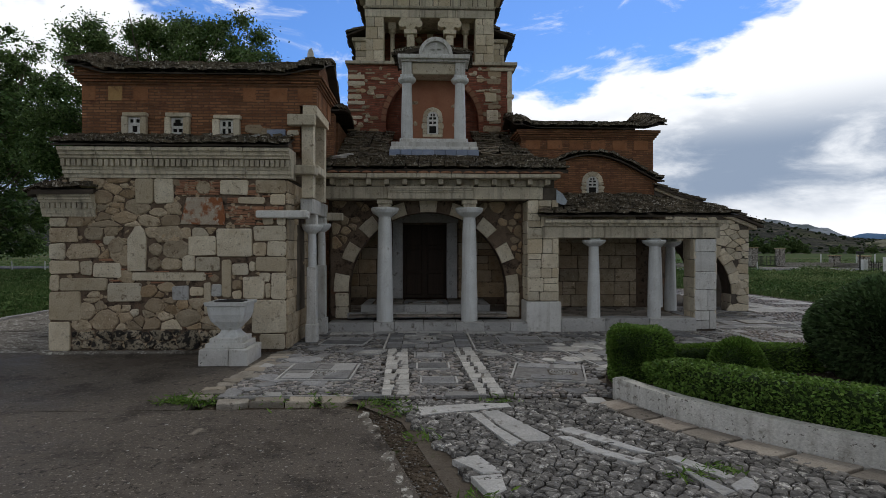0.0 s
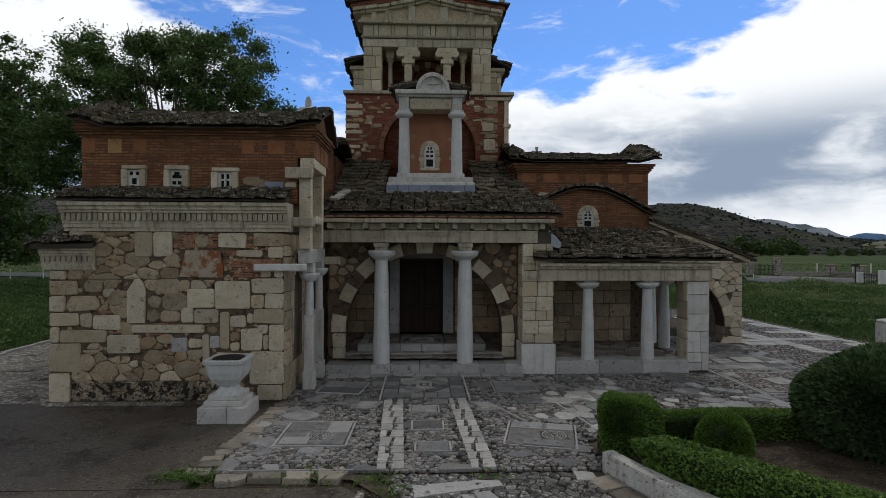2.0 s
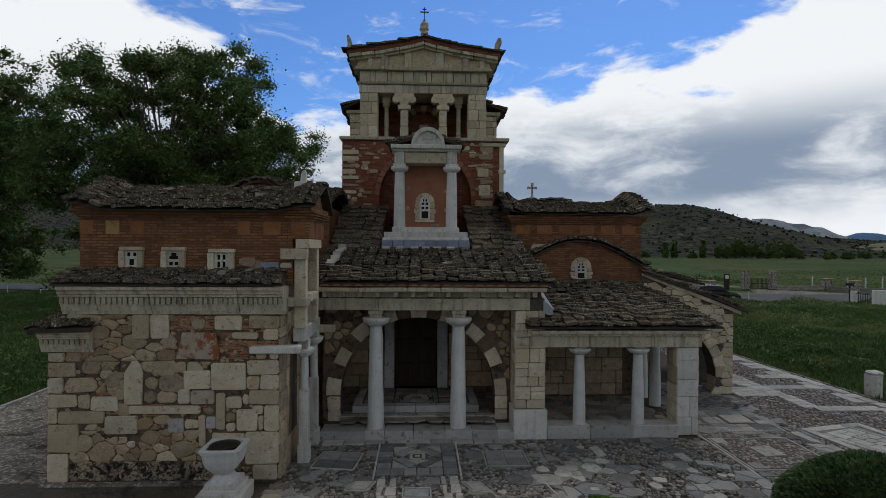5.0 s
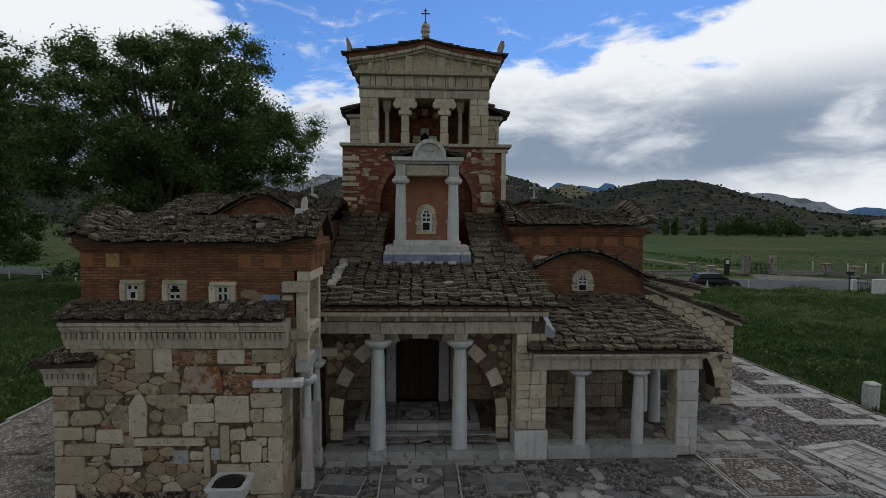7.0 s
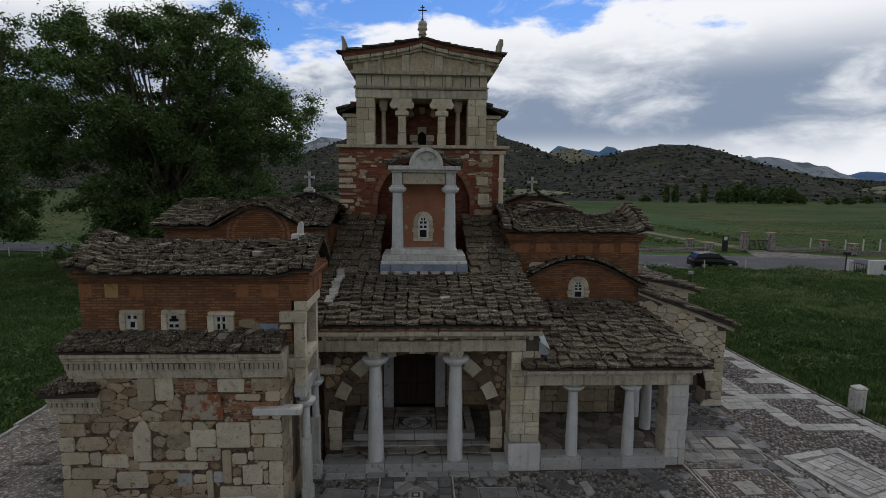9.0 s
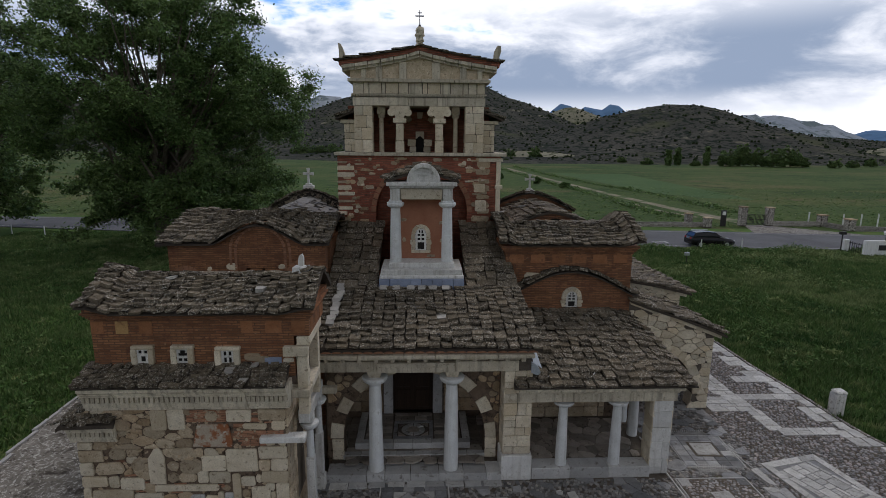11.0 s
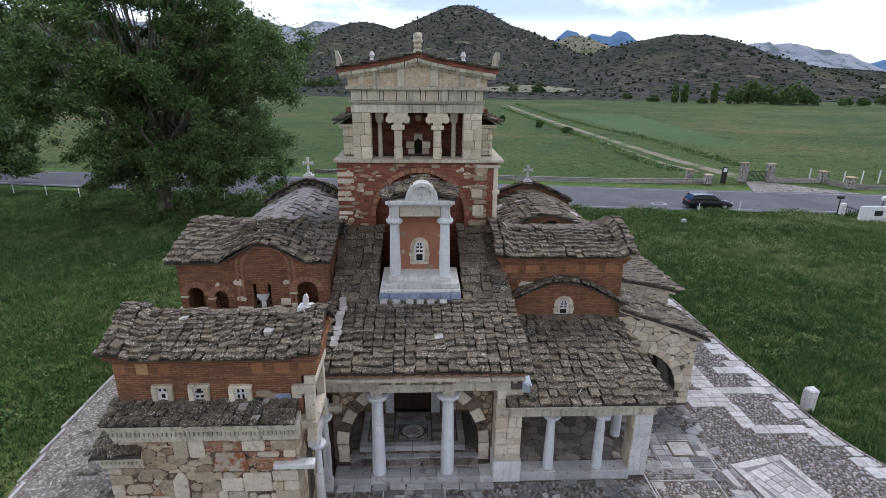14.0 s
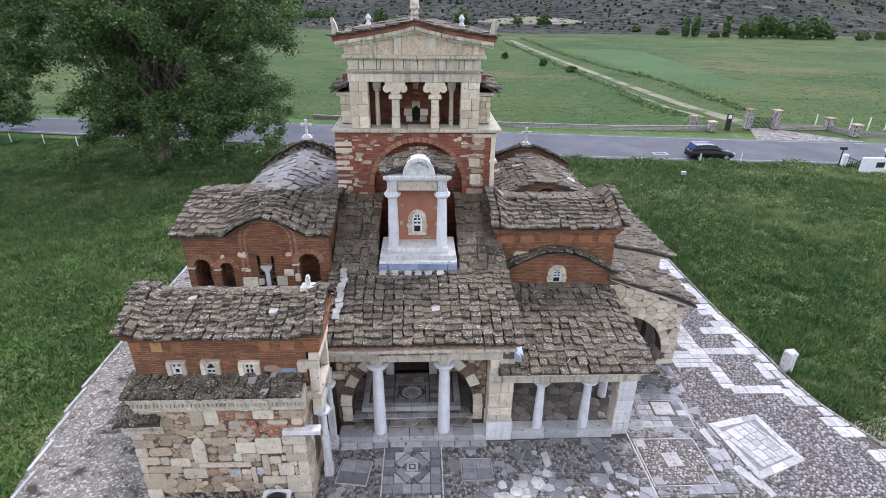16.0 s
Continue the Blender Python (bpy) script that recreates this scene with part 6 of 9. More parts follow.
# ---- brick block above the side porch, with its low rounded gable ----
nave = thing("brick_nave_block", "red brick nave block with slate roof and rounded gable", "building", (5.8, 20, 0))
part("upper_wall", bx(bmesh.new(), 3.44, 8.19, 18.75, 23.2, 0.0, 6.30), M_BRICK, nave)
for o, z0, z1 in ((0.04, 6.10, 6.17), (0.09, 6.17, 6.25), (0.14, 6.25, 6.33), (0.19, 6.33, 6.42)):
    block("brick_cornice", M_BRICK, nave, 3.44 - o, 8.19 + o, 18.75 - o, 23.2, z0 + 0.002, z1, 0.004, 0.002)
for k in range(6):
    x = 3.85 + k * 0.78
    block("terracotta_panel", M_TERRA, nave, x - 0.26, x + 0.26, 18.735, 18.8, 5.74, 6.06, 0.004, 0.002)
lay("stone", nave, facing("front", 18.75), [slab_outline(4.15, 4.80, 5.08, 5.38, 0.12, 0.02)], 0.04, M_LIMEPALE)


def gable_line(x):
    t = (x - 5.82) / 2.45
    return 4.55 + 0.92 * math.cos(min(1, abs(t)) * math.pi / 2) ** 1.2


bm = bmesh.new()
xs = [3.55 + 4.65 * k / 18 for k in range(19)]
prism(bm, [(3.55, 3.6), (8.20, 3.6)] + [(a, gable_line(a)) for a in xs[::-1]], facing("front", 18.45), -0.3, 0.0)
gab = part("rounded_gable", bm, M_BRICK, nave)


def gable_cap(u, v):
    x = 3.45 + 4.95 * u
    return Vector((x, 18.28 + 0.5 * v, gable_line(x) + 0.05 + 0.05 * v))


d = deck_mesh("gable_cap", gable_cap, nave, 18, 2, 0.05)
slate_roof(d, gable_cap, 15, 2, thick=0.05)
arched_window(gab, 5.89, 4.14, 4.92, 0.76, 18.45, 0.17, False)
rfront = bulged(3.14, 8.56, 18.42, 20.6, 6.46, 6.95, 0.0, (0.36, 0.44), 0.35)
d = deck_mesh("nave_roof", rfront, nave, 20, 6, 0.03)
slate_roof(d, rfront, 18, 8, thick=0.06)
rback = bulged(8.56, 3.14, 22.6, 20.6, 6.46, 6.95, 0.0, (0.44, 0.36), 0.35)
d = deck_mesh("nave_roof", rback, nave, 20, 6)
slate_roof(d, rback, 15, 6, thick=0.05)

# ---- rear arms with their raised rounded gables and stone crosses ----


def rear_arm(name, label, cx, half, y0, y1, eave, ridge, slates, brick, curve=1.7, lift=0.42, bow=None):
    arm = thing(name, label, "roof", (cx, (y0 + y1) / 2, eave))
    part("arm_wall", bx(bmesh.new(), cx - half + 0.15, cx + half - 0.15, y0 + 0.1, y1, 0.0, eave + 0.02), M_BRICK, arm)
    def line(t):
        return eave + (ridge - eave) * (1 - abs(t) ** curve)
    def arc(t):
        return eave + (ridge - eave) * (1 - abs(t) ** (bow or curve)) + lift
    for sgn in (-1, 1):
        def f(u, v, sgn=sgn):
            t = 1 - v
            y = (y0 + (y1 - y0) * u) if sgn > 0 else (y1 - (y1 - y0) * u)
            return Vector((cx + sgn * half * t, y, line(t)))
        d_ = deck_mesh("arm_roof", f, arm, 6, 8)
        slate_roof(d_, f, 11, 8, slates, thick=0.04, fresh=0.0 if slates else 0.03)
    b_ = bmesh.new()
    ts = [-1 + 2 * k / 20 for k in range(21)]
    prism(b_, [(cx - half, eave - 1), (cx + half, eave - 1)] + [(cx + half * a, arc(a)) for a in ts[::-1]], facing("front", y1), -0.35, 0.0)
    g_ = part("raised_gable", b_, brick, arm)
    def cap(u, v):
        t = -1.04 + 2.08 * u
        return Vector((cx + half * t, y1 - 0.12 + 0.55 * v, arc(min(1, abs(t))) + 0.04))
    d_ = deck_mesh("gable_cap", cap, arm, 18, 2, 0.05)
    slate_roof(d_, cap, 14, 2, thick=0.05)
    b_ = bmesh.new()
    prism(b_, [(cx - half * 0.96, eave - 0.4), (cx + half * 0.96, eave - 0.4)] + [(cx + half * 0.96 * a, line(a) - 0.08) for a in ts[::-1]], facing("front", y0 + 0.12), -0.3, 0.0)
    part("lunette", b_, brick, arm)
    return arm


def stone_cross(cx, cy, z, s=1.0):
    c = thing("stone_cross", "white marble cross with flared arms on a stepped foot", "cross", (cx, cy, z), "roof crosses")
    bm = bmesh.new()
    bx(bm, cx - 0.24 * s, cx + 0.24 * s, cy - 0.2 * s, cy + 0.2 * s, z - 0.06, z + 0.10 * s, 0.02)
    bx(bm, cx - 0.15 * s, cx + 0.15 * s, cy - 0.13 * s, cy + 0.13 * s, z + 0.10 * s, z + 0.18 * s, 0.015)
    part("foot", bm, M_MARBLE, c)
    bm = bmesh.new()
    m_ = facing("front", cy)
    t = 0.05 * s
    zc = z + 0.66 * s
    for poly in ([(cx - 0.05 * s, z + 0.18 * s), (cx + 0.05 * s, z + 0.18 * s), (cx + 0.035 * s, zc), (cx - 0.035 * s, zc)],
                 [(cx - 0.035 * s, zc), (cx + 0.035 * s, zc), (cx + 0.075 * s, zc + 0.26 * s), (cx - 0.075 * s, zc + 0.26 * s)],
                 [(cx - 0.25 * s, zc - 0.07 * s), (cx, zc - 0.035 * s), (cx, zc + 0.035 * s), (cx - 0.25 * s, zc + 0.07 * s)],
                 [(cx, zc - 0.035 * s), (cx + 0.25 * s, zc - 0.07 * s), (cx + 0.25 * s, zc + 0.07 * s), (cx, zc + 0.035 * s)]):
        prism(bm, poly, m_, -t, t)
    part("cross", bm, M_MARBLE, c)


rear_arm("north_arm", "vaulted rear arm with pale grey slate roof", -5.55, 2.35, 20.2, 27.6, 6.05, 7.24, GREYSLATES, M_DARKRUB, 1.12, 0.30, 1.5)
south = rear_arm("south_arm", "vaulted rear arm with slate roof, brick lunette and raised gable", 5.84, 2.25, 21.7, 26.6, 6.36, 7.28, None, M_BRICK, 1.55, 0.30)
# the lunette's opening is a flat sheet painted with darkness
bm = bmesh.new()
prism(bm, [(6.0 + 0.42 * math.cos(math.pi * k / 10), 6.66 + 0.33 * math.sin(math.pi * k / 10)) for k in range(11)], facing("front", 21.81), 0.0, 0.012)
part("opening", bm, M_HOLE, south)
stone_cross(-5.58, 27.8, 7.74, 1.08)
stone_cross(5.86, 26.8, 7.64)
stub = thing("broken_cross", "white marble foot of a broken cross", "cross", (-2.86, 13.42, 6.7))
block("foot", M_MARBLE, stub, -3.06, -2.66, 13.24, 13.60, 6.70, 6.90, 0.03, 0.02)
bm = bmesh.new()
prism(bm, [(-2.93, 6.90), (-2.79, 6.90), (-2.78, 7.12), (-2.82, 7.22), (-2.89, 7.18), (-2.92, 7.08)], facing("front", 13.42), -0.06, 0.06)
part("stump", bm, M_MARBLE, stub)
# ---- brick block behind the chapel, with its arcade ----
block_b = thing("arcaded_brick_block", "brick block with arched openings and swelling slate roof", "building", (-5.6, 19, 0))
WB = 17.5
bm = bmesh.new()
OPEN = ((-7.67, 0.30, 5.43), (-6.79, 0.235, 5.36), (-3.74, 0.385, 5.56))
def notch(cx, r, sp, k=10):
    return [(cx - r, 4.36)] + [(cx - r * math.cos(math.pi * q / k), sp + r * math.sin(math.pi * q / k)) for q in range(k + 1)] + [(cx + r, 4.36)]


prism(bm, [(-8.22, 4.36)] + notch(*OPEN[0]) + notch(*OPEN[1]) + [(-5.64, 4.36), (-5.64, 5.86), (-5.02, 5.86), (-5.02, 4.36)] + notch(*OPEN[2]) + [(-2.97, 4.36), (-2.97, 6.66), (-8.22, 6.66)], facing("front", WB), -0.45, 0.0)
part("lower_wall", bx(bmesh.new(), -8.22, -2.97, WB, WB + 0.45, 0.0, 4.355), M_BRICK, block_b)
bwall = part("arcade_wall", bm, M_BRICK, block_b, "red brick wall with round-headed openings")
part("inner_wall", bx(bmesh.new(), -8.2, -3.0, 18.6, 23.0, 0.0, 6.6), M_BRICK, block_b)
part("side_wall", bx(bmesh.new(), -8.22, -7.95, WB + 0.46, 23.0, 0.0, 6.6), M_BRICK, block_b)
part("gallery_floor", bx(bmesh.new(), -8.0, -3.0, WB + 0.3, 18.6, 4.1, 4.3), M_JOINT, block_b)
for o in OPEN:
    for k in range(9):
        a0, a1 = math.pi * (k + 0.08) / 9, math.pi * (k + 0.92) / 9
        lay("arch_brick", bwall, facing("front", WB), [[(o[0] + r * math.cos(a), o[2] + r * math.sin(a)) for r, a in ((o[1], a0), (o[1] + 0.22, a0), (o[1] + 0.22, a1), (o[1], a1))]], 0.018, M_EAVE, 0.005, 0.002)
    block("impost", M_LIMEPALE, bwall, o[0] - o[1] - 0.24, o[0] - o[1] + 0.03, WB - 0.03, WB + 0.1, o[2] - 0.10, o[2] - 0.03, 0.008)
bm = bmesh.new()
lathe(bm, [(0.10, 4.36), (0.095, 4.6), (0.08, 5.2), (0.10, 5.24)], -5.33, WB + 0.06, 14)
part("mullion_column", bm, M_MARBLE, bwall)
bm = bmesh.new()
prism(bm, [(-5.44, 5.22), (-5.22, 5.22), (-5.12, 5.36), (-5.12, 5.45), (-5.54, 5.45), (-5.54, 5.36)], facing("front", WB), -0.28, 0.02)
part("impost_capital", bm, M_MARBLE, bwall)
part("brick_pier", bx(bmesh.new(), -5.535, -5.125, WB + 0.012, WB + 0.4, 5.452, 5.86), M_BRICK, bwall)
for x0, x1 in ((-5.64, -5.44), (-5.22, -5.02)):
    pierced("pierced_screen", bwall, M_JOINT, x0, x1, 4.36, 5.24, WB + 0.10, WB + 0.15, ((0, 1, 0, 0.12), (0, 1, 0.32, 0.41), (0, 1, 0.61, 0.72), (0, 0.2, 0, 1), (0.8, 1, 0, 1), (0, 1, 0.9, 1)))
m = facing("front", WB)
for q in ((-6.30, -5.95, 5.80, 6.02), (-6.95, -6.78, 5.76, 5.90), (-6.25, -5.90, 5.20, 5.38), (-4.56, -4.34, 5.84, 6.0)):
    lay("stone", bwall, m, [slab_outline(*q, 0.06, 0.02)], 0.025, M_LIMEPALE)
for q in ((-6.25, -5.70, 4.56, 4.98), (-5.66, -5.46, 4.66, 4.92), (-4.98, -4.60, 4.62, 5.02), (-4.68, -4.34, 5.04, 5.30), (-4.3, -4.10, 4.80, 5.12)):
    block("stone", M_LIMEPALE, bwall, q[0], q[1], WB - 0.06, WB + 0.02, q[2], q[3], 0.02, 0.01)


def swell(x):
    t = (x + 5.15) / 1.55
    return 0.66 * math.cos(min(1, abs(t)) * math.pi / 2) ** 1.4


bm = bmesh.new()
xs = [-6.75 + 3.2 * k / 18 for k in range(19)]
prism(bm, [(xs[0], 6.665), (xs[-1], 6.665)] + [(a, 6.68 + swell(a)) for a in xs[::-1]], facing("front", WB), -0.3, 0.0)
part("arched_gable", bm, M_BRICK, block_b)
for r in (0.78, 0.95):
    for k in range(18):
        for sg in (-1, 1):
            lay("arch_brick", bwall, m, [slab_outline(*sorted((-5.15 + sg * r, -5.15 + sg * (r + 0.09))), 5.02 + k * 0.08, 5.09 + k * 0.08, 0.004, 0.003)], 0.02, M_EAVE, 0.005, 0.002)
    for k in range(20):
        a0, a1 = math.pi * (k + 0.1) / 20, math.pi * (k + 0.9) / 20
        lay("arch_brick", bwall, m, [[(-5.15 + q * 1.0 * math.cos(a), 6.45 + q * math.sin(a)) for q, a in ((r, a0), (r + 0.09, a0), (r + 0.09, a1), (r, a1))]], 0.02, M_EAVE, 0.005, 0.002)


def roof_b(u, v):
    x = -8.52 + 5.72 * u
    z = 6.72 + 0.62 * (v + 0.4 * v * (1 - v)) + swell(x) * (1 - v) ** 0.7
    if u < 0.14:
        z += 0.12 * (0.14 - u) / 0.14 * v
    return Vector((x, 17.28 + 2.9 * v, z))


d = deck_mesh("block_roof", roof_b, block_b, 26, 6, 0.045)
slate_roof(d, roof_b, 19, 9, thick=0.06)
rb2 = sheet((-2.8, 23.2, 6.6), (-8.52, 23.2, 6.6), (-8.52, 20.18, 7.34), (-2.8, 20.18, 7.34))
d = deck_mesh("block_roof", rb2, block_b, 6, 4)
slate_roof(d, rb2, 15, 6, thick=0.05)
# the raised end of its ridge
for k in range(13):
    x = -8.25 + k * 0.33
    high = 0.10 if k < 4 or k > 7 else 0.0
    share("roof_slate", rng.choice(SLATES if rng.random() < 0.75 else GREYSLATES), block_b, Matrix.Translation((x + rng.uniform(-0.08, 0.08), 20.2 + rng.uniform(-0.12, 0.12), 7.40 + high + rng.uniform(-0.03, 0.04))) @ Matrix.Rotation(rng.uniform(-0.3, 0.3), 4, "Z") @ Matrix.Rotation(rng.uniform(-0.14, 0.14), 4, "Y") @ Matrix.Diagonal((rng.uniform(0.28, 0.44), rng.uniform(0.32, 0.46), 0.06, 1)))

# ---- lean-to vaults on the flank ----


def lean_to(label, y0, y1, x0, x1, ztop, zeave, cx, r, spring):
    """A sloping slate roof on two arched walls that lean against the nave."""
    v_ = thing("lean_to_vault", label, "building", ((x0 + x1) / 2, y0, 0), "flank vaults")
    def line(x):
        return ztop + (zeave - ztop) * (x - x0) / (x1 - x0)
    top_a = math.acos(max(-1, (x0 - cx) / r))
    head = [(cx + r * math.cos(top_a * (1 - k / 16)), spring + r * math.sin(top_a * (1 - k / 16))) for k in range(17)]
    xe = x1 - 0.15
    for ya, yb in ((y0, y0 + 0.6), (y1 - 0.5, y1)):
        b_ = bmesh.new()
        prism(b_, [(x0, line(x0) - 0.12)] + head + [(cx + r, -0.05), (xe, -0.05), (xe, line(xe) - 0.12)], facing("front", ya), -(yb - ya), 0.0)
        w_ = part("arch_wall", b_, M_JOINT, v_, "pale limestone wall with an arched passage")
        if ya != y0:
            continue
        m_ = facing("front", y0)
        def no(p):
            u, v = sum(q[0] for q in p) / len(p), sum(q[1] for q in p) / len(p)
            return (u < cx + r + 0.05 and v < spring) or math.hypot(u - cx, max(0, v - spring)) < r + 0.16 or max(q[1] - line(q[0]) for q in p) > 0.02
        lay("stone", w_, m_, [p for p in fieldstones(x0, xe, 0.0, ztop, 0.29, 0.013, 1.8, None, soften=0) if not no(p)], 0.04, M_LIMEPALE, 0.012, 0.006, 0.008)
        n_ = max(5, round(top_a * r / 0.34))
        for k in range(n_):
            a0, a1 = top_a * (k + 0.03) / n_, top_a * (k + 0.97) / n_
            q0 = r + rng.uniform(0.26, 0.42)
            lay("voussoir", w_, m_, [[(cx + q * math.cos(a), spring + q * math.sin(a)) for q, a in ((r, a0), (q0, a0), (q0, a1), (r, a1))]], 0.046, M_LIMEPALE)
        lay("voussoir", w_, facing("left", cx + r), [slab_outline(-y0 - 0.6, -y0, spring * k / 2 + 0.006, spring * (k + 1) / 2 - 0.006) for k in range(2)], 0.02, M_LIMEPALE)
    n_ = 7
    for k in range(n_):
        a, b = x0 + (x1 + 0.1 - x0) * k / n_, x0 + (x1 + 0.1 - x0) * (k + 1) / n_
        q_ = bmesh.new()
        prism(q_, [(a + 0.004, line(a) - 0.16), (b - 0.004, line(b) - 0.16), (b - 0.004, line(b) - 0.03), (a + 0.004, line(a) - 0.03)], facing("front", y0), -0.6, 0.10)
        part("coping", q_, M_LIMEPALE, v_)
    def f(u, v):
        x = x1 + 0.28 - (x1 + 0.28 - x0) * v
        return Vector((x, y0 - 0.2 + (y1 - y0 + 0.3) * u, line(x) + 0.05 + 0.04 * math.sin(7 * u + 5 * v)))
    d_ = deck_mesh("lean_to_roof", f, v_, 4, 6, 0.09)
    slate_roof(d_, f, round((y1 - y0) / 0.3), 11, thick=0.05)


lean_to("lean-to stone vault with arched passage and sloping slates", 18.42, 20.6, 8.1, 11.62, 4.42, 3.08, 8.95, 1.9, 0.6)
lean_to("lean-to stone vault further along the flank, slate roofed", 21.5, 28.6, 8.3, 11.72, 4.56, 3.80, 9.2, 1.9, 0.9)

# ---- ground, road and fields ----
ground = raw("ground", [(-4500, -4500, -0.16), (4500, -4500, -0.16), (4500, 4500, -0.16), (-4500, 4500, -0.16)], [(0, 1, 2, 3)], M_GRASSGROUND)
tagged(ground, "rough green meadow around the church", "ground", kind="structure")


def ribbon(name, near, far, z, material, thick=0.05, cuts=8):
    """A strip between two polylines."""
    def along(line, n):
        out = []
        for a, b in zip(line, line[1:]):
            out += [(a[0] + (b[0] - a[0]) * k / n, a[1] + (b[1] - a[1]) * k / n) for k in range(n)]
        return out + [line[-1]]
    p, q = along(near, cuts), along(far, cuts)
    n = len(p)
    vs = [(*a, z) for a in p] + [(*a, z) for a in q] + [(*a, z - thick) for a in p] + [(*a, z - thick) for a in q]
    fs = []
    for i in range(n - 1):
        fs += [(i, i + 1, n + i + 1, n + i), (2 * n + i, 2 * n + i + 1, i + 1, i), (n + i, n + i + 1, 3 * n + i + 1, 3 * n + i)]
    return raw(name, vs, fs, material)


field = raw("field", [(-3000, 62, -0.12), (-60, 75, -0.12), (-17, 71.5, -0.12), (11, 66.3, -0.12), (50, 61.3, -0.12), (3000, -120, -0.12), (3000, 3600, -0.12), (-3000, 3600, -0.12)], [tuple(range(8))], M_FIELD)
tagged(field, "wide green and yellowish spring fields", "field", kind="structure")
NEAR = [(-260, 96), (-120, 75), (-48.7, 63.2), (-14.7, 57.3), (9.2, 52.6), (42.8, 49.6), (120, 43), (300, 25)]
FAR = [(-260, 106), (-120, 84), (-54.0, 72.0), (-17.5, 68.8), (10.9, 63.8), (49.7, 58.9), (125, 52), (305, 34)]
tagged(ribbon("road", NEAR, FAR, -0.06, M_ROAD), "worn grey asphalt country road", "road", kind="structure")


def shifted(line, d):
    return [(x, y + d) for x, y in line]


tagged(ribbon("road_line", shifted(NEAR, 0.7), shifted(NEAR, 0.82), -0.055, M_LINE, 0.004), "faded white edge line on the road", "road marking", kind="structure")
tagged(ribbon("road_line", shifted(FAR, -0.9), shifted(FAR, -0.78), -0.055, M_LINE, 0.004), "faded white edge line on the road", "road marking", kind="structure")
tagged(ribbon("verge", shifted(FAR, 0.0), shifted(FAR, 2.4), -0.07, M_GRASSGROUND, 0.05), "grassy verge beside the road", "verge", kind="structure")
tagged(ribbon("track", [(42.2, 67.7), (40.2, 80), (39.2, 92), (38.2, 108), (36.9, 130), (35.4, 160), (33.9, 220)], [(44.6, 69.0), (42.3, 80), (41.2, 92), (39.9, 108), (38.7, 130), (37.2, 160), (35.7, 220)], -0.10, M_TRACK, 0.02), "pale dirt track across the fields", "track", kind="structure")
tagged(ribbon("track", [(39.4, 73.0), (37.2, 80), (36.4, 92), (35.9, 108), (35.3, 130), (33.5, 160), (32.4, 220)], [(40.0, 73.6), (37.9, 80), (37.2, 92), (36.7, 108), (36.1, 130), (34.4, 160), (33.2, 220)], -0.10, M_TRACK, 0.02), "grassy second wheel track in the fields", "track", kind="structure")
crop = raw("field", [(45.5, 182, -0.112), (50.0, 109, -0.112), (56.0, 100, -0.112), (63.5, 97, -0.112), (69.5, 178, -0.112)], [(0, 1, 2, 3, 4)], M_PALEFIELD)
tagged(crop, "strip of young pale green crop", "field", kind="structure")
tagged(ribbon("track", [(39.5, 59.8), (41.9, 65.9)], [(52.0, 58.6), (44.4, 65.7)], -0.055, M_PATH, 0.02), "gravelled gate entrance", "driveway", kind="structure")
manhole = thing("road_patch", "pale square utility cover in the road", "manhole cover", (25.5, 53.7, -0.05))
block("cover", M_LINE, manhole, 24.7, 26.3, 53.2, 54.2, -0.058, -0.045, 0.004)
block("lid", M_ROAD, manhole, 25.0, 26.0, 53.4, 54.0, -0.05, -0.040, 0.004)

# concrete apron and path on the chapel side
APRON = [[(-14.2, -30.0), (3.0, -30.0), (2.35, -4.0), (-14.0, -4.0)], [(-14.0, -3.98), (2.35, -3.98), (-0.03, 4.75), (-0.17, 5.26), (-0.39, 6.02), (-0.66, 6.85), (-0.82, 7.25), (-1.07, 7.50), (-6.6, 7.50), (-13.2, 7.6)],
         [(-13.2, 7.63), (-6.6, 7.53), (-3.4, 7.52), (-3.2, 9.6), (-3.0, 11.72), (-8.1, 11.75), (-13.0, 11.9)]]
for poly in APRON:
    bm = bmesh.new()
    prism(bm, poly, facing("top", 0), -0.16, -0.045)
    tagged(part("apron", bm, M_CONCRETE, None), "damp brown concrete apron in front of the chapel", "pavement", kind="structure")
bm = bmesh.new()
prism(bm, [(-12.7, 11.92), (-8.1, 11.77), (-8.1, 28.5), (-13.5, 28.5), (-13.45, 17.6), (-13.22, 15.3)], facing("top", 0), -0.16, -0.05)
tagged(part("path", bm, M_PATH, None), "patchy grey concrete path beside the chapel", "pavement", kind="structure")
kerb = thing("path_kerb", "pale concrete edging along the grass", "kerb", (-13.1, 18, -0.1))
for k in range(17):
    y = 4.6 + k * 1.42
    x = float(np.interp(y, (4.6, 12.1, 15.3, 17.6, 30.0), (-11.6, -12.66, -13.22, -13.45, -13.5)))
    block("kerb_stone", M_STEP, kerb, x - 0.06, x + 0.06, y, y + 1.41, -0.2, 0.02, 0.015, 0.01)

